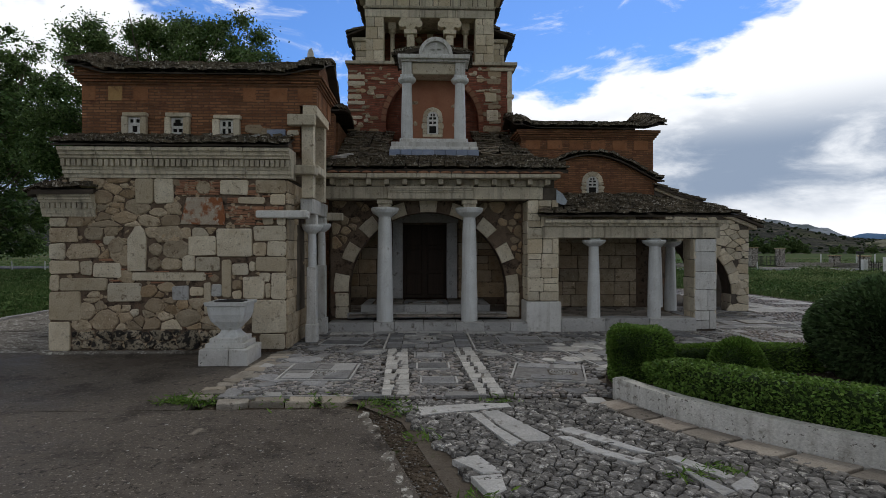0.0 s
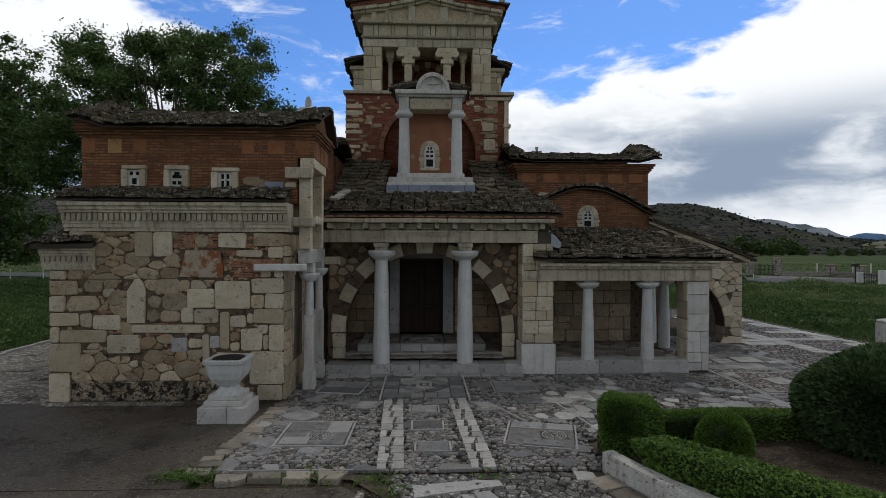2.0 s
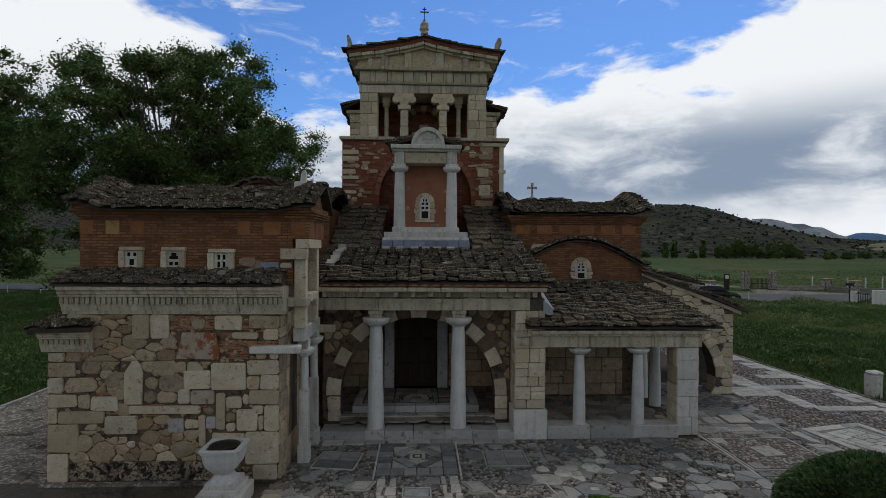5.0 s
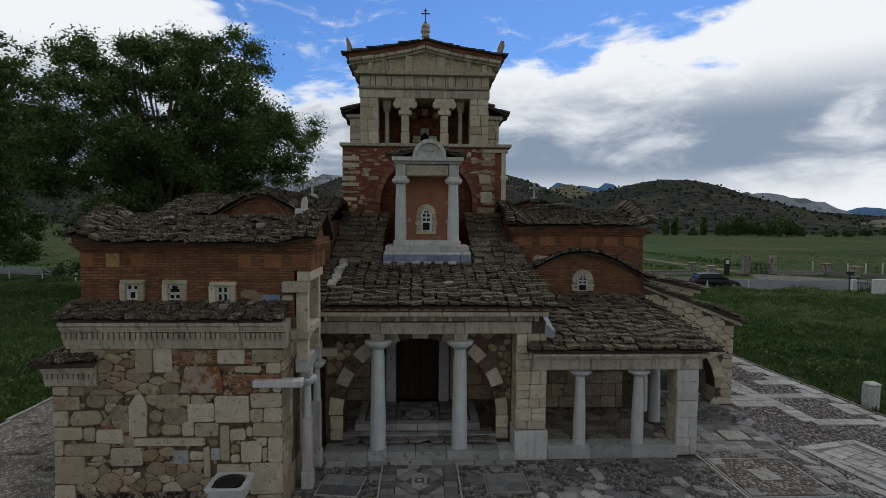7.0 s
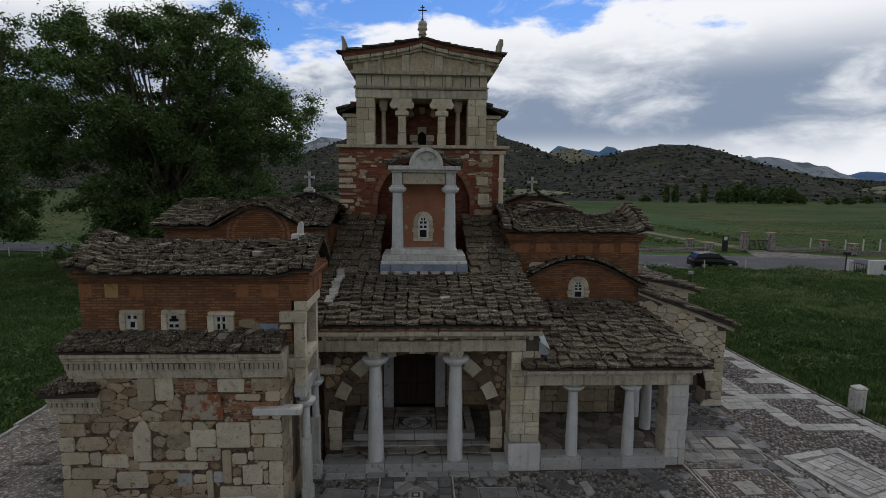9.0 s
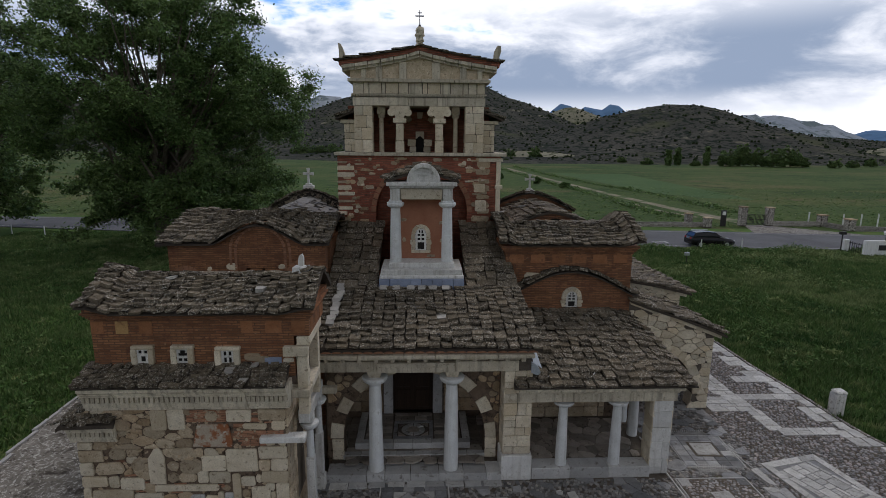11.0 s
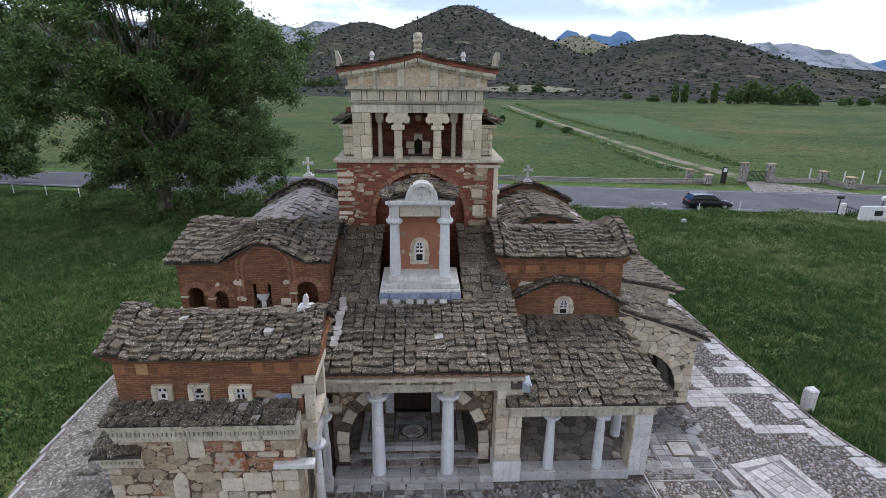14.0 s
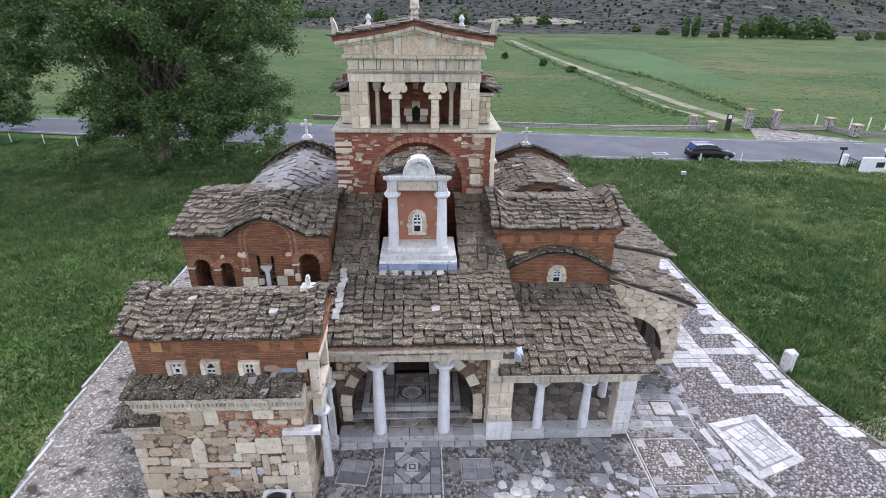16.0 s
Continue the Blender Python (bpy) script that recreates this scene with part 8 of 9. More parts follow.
block("marble_slab", M_PALEFLAG, terrace, 3.9, 4.1, 11.0, 11.15, -0.04, 0.012)

# ditch between apron and cobbles, with crumbled edging and clods
bm = bmesh.new()
prism(bm, [(1.6, -4.0), (3.2, -4.0), (0.75, 4.7), (0.15, 7.0), (-0.6, 8.0), (-3.2, 8.0), (-3.2, 7.35), (-1.2, 7.30), (-0.3, 5.5)], facing("top", 0), -0.15, -0.098)
tagged(part("ditch", bm, M_DIRT, None), "narrow dirt ditch along the concrete edge", "ditch", kind="structure")


def edging(v):
    return -0.74 + (7.3 - v) * 0.285


for k in range(22):
    v = 7.35 - k * 0.29
    u = edging(v)
    lay("edge_stone", terrace, facing("top", -0.12), [slab_outline(u - 0.12, u + 0.02 + rng.uniform(-0.05, 0.03), v - 0.27, v, 0.04, 0.03)], 0.085, M_PATH, 0.02, 0.01)
domes("clods", [(edging(v) + rng.uniform(-0.02, 0.55), v) for v in (rng.uniform(2.5, 7.7) for _ in range(1500))], 0.032, -0.10, M_DIRT, "dirt clods and gravel", 0.6, 5, terrace)
domes("gravel", [(rng.uniform(-9.0, -0.9), rng.uniform(3.2, 7.3)) for _ in range(130)], 0.017, -0.046, M_PALEFLAG, "pale chips strewn on the concrete", 0.35, 5, terrace)
domes("gravel", [(edging(v) + rng.uniform(-0.02, 0.6), v) for v in (rng.uniform(2.5, 7.7) for _ in range(800))], 0.020, -0.098, M_COBBLE, "loose pale gravel", 0.6, 5, terrace)

# ---- foliage made of many small leaves ----


def leaf_mesh(name, pts, size, material, parent=None, up=0.3, label="", long=1.6):
    """One small folded leaf at each point."""
    pts = np.asarray(pts, dtype=np.float64)
    n = len(pts)
    gen = np.random.default_rng(len(pts))
    d1 = gen.normal(size=(n, 3))
    d1[:, 2] *= 0.7
    d1 /= np.linalg.norm(d1, axis=1)[:, None]
    nn = gen.normal(size=(n, 3)) + np.array([0, 0, up * 3])
    d2 = np.cross(nn, d1)
    d2 /= np.linalg.norm(d2, axis=1)[:, None]
    s = size * gen.uniform(0.6, 1.3, n)[:, None]
    a, b = d1 * s * long / 2, d2 * s / 2
    vs = np.stack([pts - a, pts - b * 0.9, pts + a, pts + b * 0.9], 1).reshape(-1, 3)
    me = bpy.data.meshes.new(name)
    me.vertices.add(4 * n)
    me.vertices.foreach_set("co", vs.ravel())
    me.loops.add(4 * n)
    me.loops.foreach_set("vertex_index", np.arange(4 * n, dtype=np.int32))
    me.polygons.add(n)
    me.polygons.foreach_set("loop_start", np.arange(0, 4 * n, 4, dtype=np.int32))
    me.polygons.foreach_set("loop_total", np.full(n, 4, dtype=np.int32))
    me.materials.append(material)
    me.update(calc_edges=True)
    ob = settle(new(name, me), parent)
    return tagged(ob, label) if label else ob


def shell(cx, cy, cz, rx, ry, rz, n, power=2.0, thick=0.12, seed=1, floor=None, turn=0.0):
    """Points near the skin of a superellipsoid; a high power gives a clipped box."""
    gen = np.random.default_rng(seed)
    d = gen.normal(size=(n, 3))
    k = (np.abs(d) ** power).sum(1) ** (1 / power)
    p = d / k[:, None] * (1 - np.abs(gen.normal(0, thick, n)))[:, None]
    ph = gen.uniform(0, 6.28, 6)
    bumps = 1 + 0.03 * (np.sin(p[:, 0] * 5 + ph[0]) + np.sin(p[:, 1] * 6 + ph[1]) + np.sin(p[:, 2] * 5 + ph[2]))
    p = p * bumps[:, None] * np.array([rx, ry, rz])
    c_, s_ = math.cos(turn), math.sin(turn)
    p = np.stack([p[:, 0] * c_ - p[:, 1] * s_ + cx, p[:, 0] * s_ + p[:, 1] * c_ + cy, p[:, 2] + cz], 1)
    return p if floor is None else p[p[:, 2] > floor]


# a solid body behind the leaves, in the painted inner shade
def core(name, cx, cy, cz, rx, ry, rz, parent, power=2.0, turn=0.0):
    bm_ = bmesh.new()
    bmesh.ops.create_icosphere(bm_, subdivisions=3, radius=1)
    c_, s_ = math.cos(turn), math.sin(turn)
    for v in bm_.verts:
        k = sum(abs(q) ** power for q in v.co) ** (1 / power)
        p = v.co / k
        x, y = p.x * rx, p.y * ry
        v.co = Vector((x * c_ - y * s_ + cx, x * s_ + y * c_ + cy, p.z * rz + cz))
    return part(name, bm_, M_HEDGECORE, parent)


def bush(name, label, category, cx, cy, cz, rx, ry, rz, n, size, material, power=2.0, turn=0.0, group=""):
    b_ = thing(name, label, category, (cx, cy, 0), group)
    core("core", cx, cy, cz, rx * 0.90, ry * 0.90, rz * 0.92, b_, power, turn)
    leaf_mesh("leaves", shell(cx, cy, cz, rx, ry, rz, n, power, 0.075, n, None, turn), size, material, b_)


# planter with its whitewashed kerb
planter = thing("planter_kerb", "low flaking whitewashed planter wall", "planter", (4.4, 6.5, 0))


def beside(line, d):
    """The polyline moved sideways by d, to its left."""
    out = []
    for k, (x, y) in enumerate(line):
        (ax, ay), (bx_, by_) = line[max(0, k - 1)], line[min(len(line) - 1, k + 1)]
        l_ = math.hypot(bx_ - ax, by_ - ay)
        out.append((x - (by_ - ay) / l_ * d, y + (bx_ - ax) / l_ * d))
    return out


def along(line):
    """A smooth way along the polyline: metres from its start give the place and the direction."""
    steps = np.concatenate([[0], np.cumsum([math.hypot(b[0] - a[0], b[1] - a[1]) for a, b in zip(line, line[1:])])])
    xs_, ys_ = [p[0] for p in line], [p[1] for p in line]
    def at(q):
        x, y = np.interp(q, steps, xs_), np.interp(q, steps, ys_)
        dx, dy = np.interp(q + 0.2, steps, xs_) - np.interp(q - 0.2, steps, xs_), np.interp(q + 0.2, steps, ys_) - np.interp(q - 0.2, steps, ys_)
        n_ = np.maximum(np.hypot(dx, dy), 1e-6)
        return x, y, dx / n_, dy / n_
    return steps[-1], at


bm = bmesh.new()
prism(bm, list(KERB)[::-1] + beside(KERB, 0.2), facing("top", 0), -0.1, 0.26)
bmesh.ops.bevel(bm, geom=[e for e in bm.edges if abs(e.verts[0].co.z - 0.26) < 0.01 and abs(e.verts[1].co.z - 0.26) < 0.01], offset=0.02, segments=2, affect="EDGES")
part("kerb_wall", bm, M_WHITEWASH, planter)
bm = bmesh.new()
prism(bm, beside(KERB, 0.15)[::-1] + [(3.08, 8.06), (3.12, 9.0), (7.0, 9.25), (9.2, 9.5), (10.5, 6.0), (11.0, 2.2)], facing("top", 0), -0.1, 0.12)
part("soil", bm, M_DIRT, planter)
hlen, hat = along(beside(KERB, 0.50))


def bent(p, half, start):
    """Points of a straight hedge, laid along the curved kerb."""
    x, y, dx, dy = hat(p[:, 0] + start + half)
    return np.stack([x - dy * p[:, 1], y + dx * p[:, 1], p[:, 2]], 1)


HALF = (hlen - 0.5) / 2
long_hedge = thing("clipped_hedge", "long clipped box hedge behind the curving planter wall", "hedge", (4.4, 6.5, 0))
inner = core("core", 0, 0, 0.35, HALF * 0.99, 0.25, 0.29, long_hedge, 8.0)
flat = np.array([v.co[:] for v in inner.data.vertices])
inner.data.vertices.foreach_set("co", bent(flat, HALF, 0.45).ravel())
leaf_mesh("leaves", bent(shell(0, 0, 0.36, HALF, 0.30, 0.32, 60000, 8.0, 0.075, 77), HALF, 0.45), 0.034, M_HEDGE, long_hedge)
bush("hedge_block", "clipped cube of box hedge at the planter corner", "hedge", 3.46, 8.46, 0.47, 0.46, 0.44, 0.48, 19000, 0.034, M_HEDGE, 6.0, -0.2)
bush("clipped_hedge", "low clipped hedge on the far side of the planter", "hedge", 5.25, 8.86, 0.30, 1.5, 0.26, 0.27, 15000, 0.034, M_HEDGE, 8.0, radians(2))
bush("box_ball", "rounded clipped box bush", "bush", 4.78, 7.95, 0.42, 0.40, 0.40, 0.40, 13000, 0.034, M_HEDGE, 2.4)
bush("dark_bush", "large dark evergreen bush in the planter", "bush", 7.66, 8.2, 0.84, 1.36, 1.22, 0.96, 52000, 0.065, M_DARKLEAF, 2.05)

# ---- marble urn ----
urn = thing("marble_urn", "white marble urn planter on a stepped base", "urn", (-3.86, 10.75, 0))
UX, UY = -3.86, 10.75
block("base_block", M_PALEFLAG, urn, UX - 0.46, UX + 0.10, UY - 0.46, UY + 0.46, -0.06, 0.27, 0.015, 0.012)
block("base_block", M_MARBLE, urn, UX + 0.11, UX + 0.46, UY - 0.45, UY + 0.45, -0.06, 0.27, 0.015, 0.006)
bm = bmesh.new()
bx(bm, UX - 0.37, UX + 0.37, UY - 0.37, UY + 0.37, 0.27, 0.37, 0.012)
bx(bm, UX - 0.31, UX + 0.31, UY - 0.31, UY + 0.31, 0.37, 0.47, 0.012)
part("step", bm, M_MARBLE, urn)
bm = bmesh.new()
prof = [(0.25, 0.47), (0.18, 0.54), (0.15, 0.60), (0.20, 0.66), (0.30, 0.78), (0.345, 0.92), (0.36, 1.08), (0.40, 1.10), (0.41, 1.16), (0.30, 1.165), (0.29, 1.08)]
rings = [[bm.verts.new((UX + (r * cx_), UY + (r * cy_), z)) for cx_, cy_ in ((-1, -0.82), (-0.82, -1), (0.82, -1), (1, -0.82), (1, 0.82), (0.82, 1), (-0.82, 1), (-1, 0.82))] for r, z in prof]
for a, b in zip(rings, rings[1:]):
    for i in range(8):
        bm.faces.new((a[i], a[(i + 1) % 8], b[(i + 1) % 8], b[i]))
part("bowl", bm, M_COLUMN, urn)
bm = bmesh.new()
lathe(bm, [(0.05, 1.10), (0.30, 1.12), (0.31, 1.17), (0.27, 1.175), (0.25, 1.13), (0.02, 1.12)], UX, UY, 20)
part("liner", bm, M_IRON, urn, "dark inner pot")

# ---- boundary stone in the meadow ----
stone = thing("boundary_stone", "pale weathered square stone in the grass edge", "stone", (16.4, 17.95, 0))
block("pillar", M_WHITEWASH, stone, 16.18, 16.60, 17.75, 18.17, -0.15, 0.80, 0.04, 0.03)
block("top", M_WHITEWASH, stone, 16.15, 16.58, 17.73, 18.15, 0.802, 0.92, 0.05, 0.03)

# ---- grass ----


def grass(name, label, n, region, height, seed):
    gen = np.random.default_rng(seed)
    x0, x1, y0, y1 = region
    p = np.stack([gen.uniform(x0, x1, n), gen.uniform(y0, y1, n)], 1)
    ex = np.interp(p[:, 1], [q[0] for q in EDGE], [q[1] for q in EDGE]) + 0.1
    free = (p[:, 0] > ex + 0.05) | (p[:, 0] < np.interp(p[:, 1], (4.6, 12.1, 15.3, 17.6, 30.0), (-11.7, -12.8, -13.35, -13.58, -13.62))) | (p[:, 1] > 29.6)
    # keep clear of the road
    free &= p[:, 1] < np.interp(p[:, 0], [q[0] for q in NEAR], [q[1] for q in NEAR]) - 0.4
    p = p[free]
    n = len(p)
    clump = 0.5 + 0.5 * np.sin(p[:, 0] * 0.9 + 1.3 * np.sin(p[:, 1] * 0.5)) * np.sin(p[:, 1] * 0.8 + np.sin(p[:, 0] * 0.6))
    h = height * gen.uniform(0.45, 1.2, n) * (0.55 + 0.75 * clump)
    a = gen.uniform(0, 6.28, n)
    w = 0.02 + 0.04 * gen.random(n)
    lean = gen.uniform(0, 1.0, n) * h
    la = gen.uniform(0, 6.28, n)
    z0 = np.full(n, -0.17)
    b0 = np.stack([p[:, 0] - w * np.cos(a), p[:, 1] - w * np.sin(a), z0], 1)
    b1 = np.stack([p[:, 0] + w * np.cos(a), p[:, 1] + w * np.sin(a), z0], 1)
    t = np.stack([p[:, 0] + lean * np.cos(la), p[:, 1] + lean * np.sin(la), z0 + h], 1)
    me = bpy.data.meshes.new(name)
    me.vertices.add(3 * n)
    me.vertices.foreach_set("co", np.stack([b0, b1, t], 1).ravel())
    me.loops.add(3 * n)
    me.loops.foreach_set("vertex_index", np.arange(3 * n, dtype=np.int32))
    me.polygons.add(n)
    me.polygons.foreach_set("loop_start", np.arange(0, 3 * n, 3, dtype=np.int32))
    me.polygons.foreach_set("loop_total", np.full(n, 3, dtype=np.int32))
    me.materials.append(M_BLADE)
    me.update(calc_edges=True)
    tagged(settle(new(name, me), None), label, "grass", kind="stuff")


grass("meadow_grass", "tall uneven spring grass beside the terrace", 300000, (15.0, 45.0, 8.0, 52.0), 0.30, 3)
grass("meadow_grass", "tall uneven spring grass beside the path", 260000, (-44.0, -12.0, 8.0, 60.0), 0.26, 4)
grass("meadow_grass", "grass behind the church", 90000, (-14.0, 17.0, 29.0, 57.0), 0.28, 5)


def weed_clumps(label, n, region, seed):
    """Taller leafy clumps standing out of the grass."""
    g = np.random.default_rng(seed)
    x0, x1, y0, y1 = region
    cx, cy = g.uniform(x0, x1, n), y0 + (y1 - y0) * g.random(n) ** 0.8
    lim = np.interp(cx, [q[0] for q in NEAR], [q[1] for q in NEAR]) - 0.9
    keep = (cy < lim) & ((cx > 16.9 + 0.06 * np.maximum(0, cy - 21)) | (cx < -13.8)) & (np.sin(cx * 0.35 + 2 * np.sin(cy * 0.21)) * np.sin(cy * 0.33 + cx * 0.1) > -0.35)
    cx, cy = cx[keep], cy[keep]
    n, per = len(cx), 34
    r, h = g.uniform(0.15, 0.65, n), g.uniform(0.10, 0.34, n)
    q = g.normal(size=(n, per, 3)) * np.stack([r, r, h * 0.5], 1)[:, None, :] * 0.6
    pts = q + np.stack([cx, cy, h * 0.55 - 0.05], 1)[:, None, :]
    pts[:, :, 2] = np.maximum(pts[:, :, 2], -0.1)
    tagged(leaf_mesh("meadow_weeds", pts.reshape(-1, 3), 0.085, M_BLADE, None, 0.35, long=2.2), label, "weeds", kind="stuff")


weed_clumps("leafy weeds standing in the meadow beside the terrace", 2300, (16.0, 46.0, 12.0, 52.0), 31)
weed_clumps("leafy weeds standing in the meadow beside the path", 900, (-40.0, -13.5, 10.0, 56.0), 32)
# taller fringe along the road's edge
g_ = np.random.default_rng(33)
fx = g_.uniform(6, 46, 16000)
fy = np.interp(fx, [q[0] for q in NEAR], [q[1] for q in NEAR]) - 0.5 - np.abs(g_.normal(0, 1.3, 16000))
fz = np.abs(g_.normal(0, 0.28, 16000)) * (0.6 + 0.4 * np.sin(fx * 0.9)) - 0.08
tagged(leaf_mesh("roadside_grass", np.stack([fx, fy, fz], 1), 0.10, M_BLADE, None, 0.1, long=3.2), "tall grass fringe along the road", "grass", kind="stuff")


def far_tufts(n, seed):
    gen_ = np.random.default_rng(seed)
    y = 64 + 60 * gen_.random(n) ** 1.4
    x = gen_.uniform(-0.75, 1.0, n) * (y + 25)
    road = np.interp(x, [q[0] for q in FAR], [q[1] for q in FAR]) + 0.3
    lane = np.interp(y, [66, 90, 124, 165, 208, 260], [43.2, 41.5, 38.6, 34.8, 30.8, 24.5])
    ok_ = (y > road) & (np.abs(x - lane) > 1.6)
    x, y = x[ok_], y[ok_]
    n = len(x)
    h = gen_.uniform(0.04, 0.13, n)
    w = gen_.uniform(0.10, 0.34, n)
    a = gen_.uniform(0, 6.28, n)
    z = np.full(n, -0.14)
    vs_ = np.stack([np.stack([x - w * np.cos(a), y - w * np.sin(a), z], 1), np.stack([x + w * np.cos(a), y + w * np.sin(a), z], 1), np.stack([x + gen_.normal(0, 0.1, n), y + gen_.normal(0, 0.1, n), z + h], 1)], 1)
    me = bpy.data.meshes.new("field_tufts")
    me.vertices.add(3 * n)
    me.vertices.foreach_set("co", vs_.ravel())
    me.loops.add(3 * n)
    me.loops.foreach_set("vertex_index", np.arange(3 * n, dtype=np.int32))
    me.polygons.add(n)
    me.polygons.foreach_set("loop_start", np.arange(0, 3 * n, 3, dtype=np.int32))
    me.polygons.foreach_set("loop_total", np.full(n, 3, dtype=np.int32))
    me.materials.append(M_BLADE)
    me.update(calc_edges=True)
    tagged(settle(new("field_tufts", me), None), "rough tufts of grass in the fields", "grass", kind="stuff")


far_tufts(26000, 17)
gen = np.random.default_rng(9)
tuft = []
for cx, cy, r, n in ((-3.45, 7.9, 0.42, 460), (-1.6, 7.84, 0.9, 150), (-0.55, 7.72, 0.35, 110), (1.15, 7.72, 0.3, 70), (0.0, 6.3, 0.25, 40), (-0.35, 7.3, 0.3, 70), (2.62, 5.1, 0.3, 90), (2.9, 5.3, 0.2, 40), (0.55, 4.7, 0.2, 50), (3.0, 5.2, 0.25, 60)):
    tuft.append(np.stack([cx + gen.normal(0, r * 0.5, n), cy + gen.normal(0, r * 0.22, n), -0.06 + np.abs(gen.normal(0, 0.045, n))], 1))
weeds = leaf_mesh("weeds", np.concatenate(tuft), 0.024, M_HEDGE, None, 0.0, long=5.0)
tagged(weeds, "small green weeds in the paving joints", "weeds", kind="stuff")

g_ = np.random.default_rng(35)
rows_ = []
for line, n in ((((78, 48.4), (88, 48.1), (107, 48.5), (116, 47.1), (132, 44.4), (166, 41.5), (230, 40.7)), 6500), (((74, 36.5), (84, 34.9), (101, 35.7), (129, 34.1), (212, 31.0)), 5000)):
    ty = line[0][0] + (line[-1][0] - line[0][0]) * g_.random(n) ** 1.2
    tx = np.interp(ty, [q[0] for q in line], [q[1] for q in line]) + g_.normal(0, 0.55, n)
    tz = np.abs(g_.normal(0, 0.34, n)) * (0.25 + 0.75 * np.maximum(0, np.sin(ty * 0.31) * np.sin(ty * 0.083 + 1))) - 0.1
    rows_.append(np.stack([tx, ty, tz], 1))
tagged(leaf_mesh("track_shrubs", np.concatenate(rows_), 0.30, M_LEAF, None, 0.2), "low dark shrubs lining the field track", "shrubs", kind="stuff")

# ---- trees ----


def tree(label, x, y, h, spread, n, seed, leafsize, trunk=0.5, low=0.14, group="", boughs=11, lean=0.0, crown=None):
    """Forked trunk, limbs, and a crown of many leaf clumps with gaps."""
    t_ = thing("tree", label, "tree", (x, y, 0), group)
    g = np.random.default_rng(seed)
    verts, faces = [], []

    def limb(p, q, r0, r1, bend):
        k0, sides, steps = len(verts), 8, 5
        side = Vector((g.normal(), g.normal(), 0.2)) * bend
        for s in range(steps + 1):
            t = s / steps
            c = p.lerp(q, t) + side * math.sin(math.pi * t)
            r = r0 + (r1 - r0) * t
            for i in range(sides):
                a = 2 * math.pi * i / sides
                verts.append((c.x + r * math.cos(a), c.y + r * math.sin(a), c.z))
        for s in range(steps):
            for i in range(sides):
                a, b = k0 + s * sides + i, k0 + s * sides + (i + 1) % sides
                faces.append((a, b, b + sides, a + sides))

    base = Vector((x, y, -0.2))
    fork = Vector((x + 0.2, y, h * 0.16))
    limb(base, fork, trunk, trunk * 0.8, 0.15)
    clumps = []
    for b in range(boughs):
        a = 2 * math.pi * b / boughs + g.uniform(-0.3, 0.3)
        up = g.uniform(0.35, 0.9) if b % 3 else 0.98
        out = spread * (1.0 - 0.5 * up * up) * g.uniform(0.7, 1.05)
        tip = Vector((x + lean + out * math.cos(a), y + out * math.sin(a), h * up))
        limb(fork, tip, trunk * 0.5, 0.06, h * 0.03)
        for k in range(9):
            t = g.uniform(0.30, 1.0)
            c = fork.lerp(tip, t) + Vector((g.normal(), g.normal(), g.normal() * 0.7)) * spread * 0.17
            clumps.append((c, h * g.uniform(0.045, 0.085)))
            if k % 3 == 0:
                limb(fork.lerp(tip, t * 0.9), c, 0.08, 0.03, 0.1)
    for k in range(16 if n < 5000 else 60):
        a = g.uniform(0, 6.28)
        zz = g.uniform(low, 0.55)
        rr = spread * (0.55 + 0.45 * math.sin(math.pi * min(1, zz / 0.6)) ** 0.5) * g.uniform(0.55, 1.0)
        clumps.append((Vector((x + lean + rr * math.cos(a), y + rr * math.sin(a), h * zz)), h * g.uniform(0.04, 0.075)))
    if crown:
        # a full, uneven crown: clumps through a rounded body, thinner in places
        cx, cz, rx, ry, rz = crown
        clumps = []
        while len(clumps) < 720:
            d = Vector((g.normal(), g.normal(), g.normal()))
            k = (abs(d.x) ** 2.6 + abs(d.y) ** 2.6 + abs(d.z) ** 2.6) ** (1 / 2.6)
            q = d / k * (g.random() ** 0.42)
            if q.z < -0.45 and abs(q.x) < 0.18 and g.random() < 0.6:
                continue
            c = Vector((cx + rx * q.x, y + ry * q.y, cz + rz * q.z))
            if q.x < -0.5 and c.z < 8.6 + 2.5 * (q.x + 0.5):
                continue
            edge = 1.0 + 0.16 * noise.noise(c / 3.5)
            c = Vector((cx + rx * q.x * edge, c.y, cz + rz * q.z * edge))
            if noise.noise(c / 2.6 + Vector((seed, 0, 0))) < -0.27:
                continue
            r = g.uniform(0.65, 1.5)
            clumps.append((c, r))
            if len(clumps) % 3 == 0:
                limb(fork.lerp(Vector((cx, y, cz)), g.uniform(0.1, 0.9)), c, 0.16, 0.03, 0.5)
        clumps = [a for a in clumps if sum((a[0] - b[0]).length < 3.0 for b in clumps) > 5]
        # boughs that hang low on one side
        for k in range(150):
            c = Vector((cx + rx * g.uniform(-0.48, 0.88), y + g.uniform(-0.85, 0.75) * ry, g.uniform(1.8, 6.8)))
            if abs(c.x - x) < 1.6 and c.y < y + 1 and c.z < 5.0:
                continue
            clumps.append((c, g.uniform(0.5, 1.2)))
            if k % 3 == 0:
                limb(fork + Vector((0, 0, g.uniform(0, 4))), c, 0.12, 0.03, 0.4)
    raw("trunk", verts, faces, M_BARK, t_, smooth=True)
    per = n // len(clumps)
    pts = []
    for c, r in clumps:
        q = g.normal(size=(per, 3))
        q /= np.linalg.norm(q, axis=1)[:, None]
        q *= np.minimum(1.5, np.abs(g.normal(0.45, 0.36, per)))[:, None] * r * np.array([1.3, 1.3, 0.95])
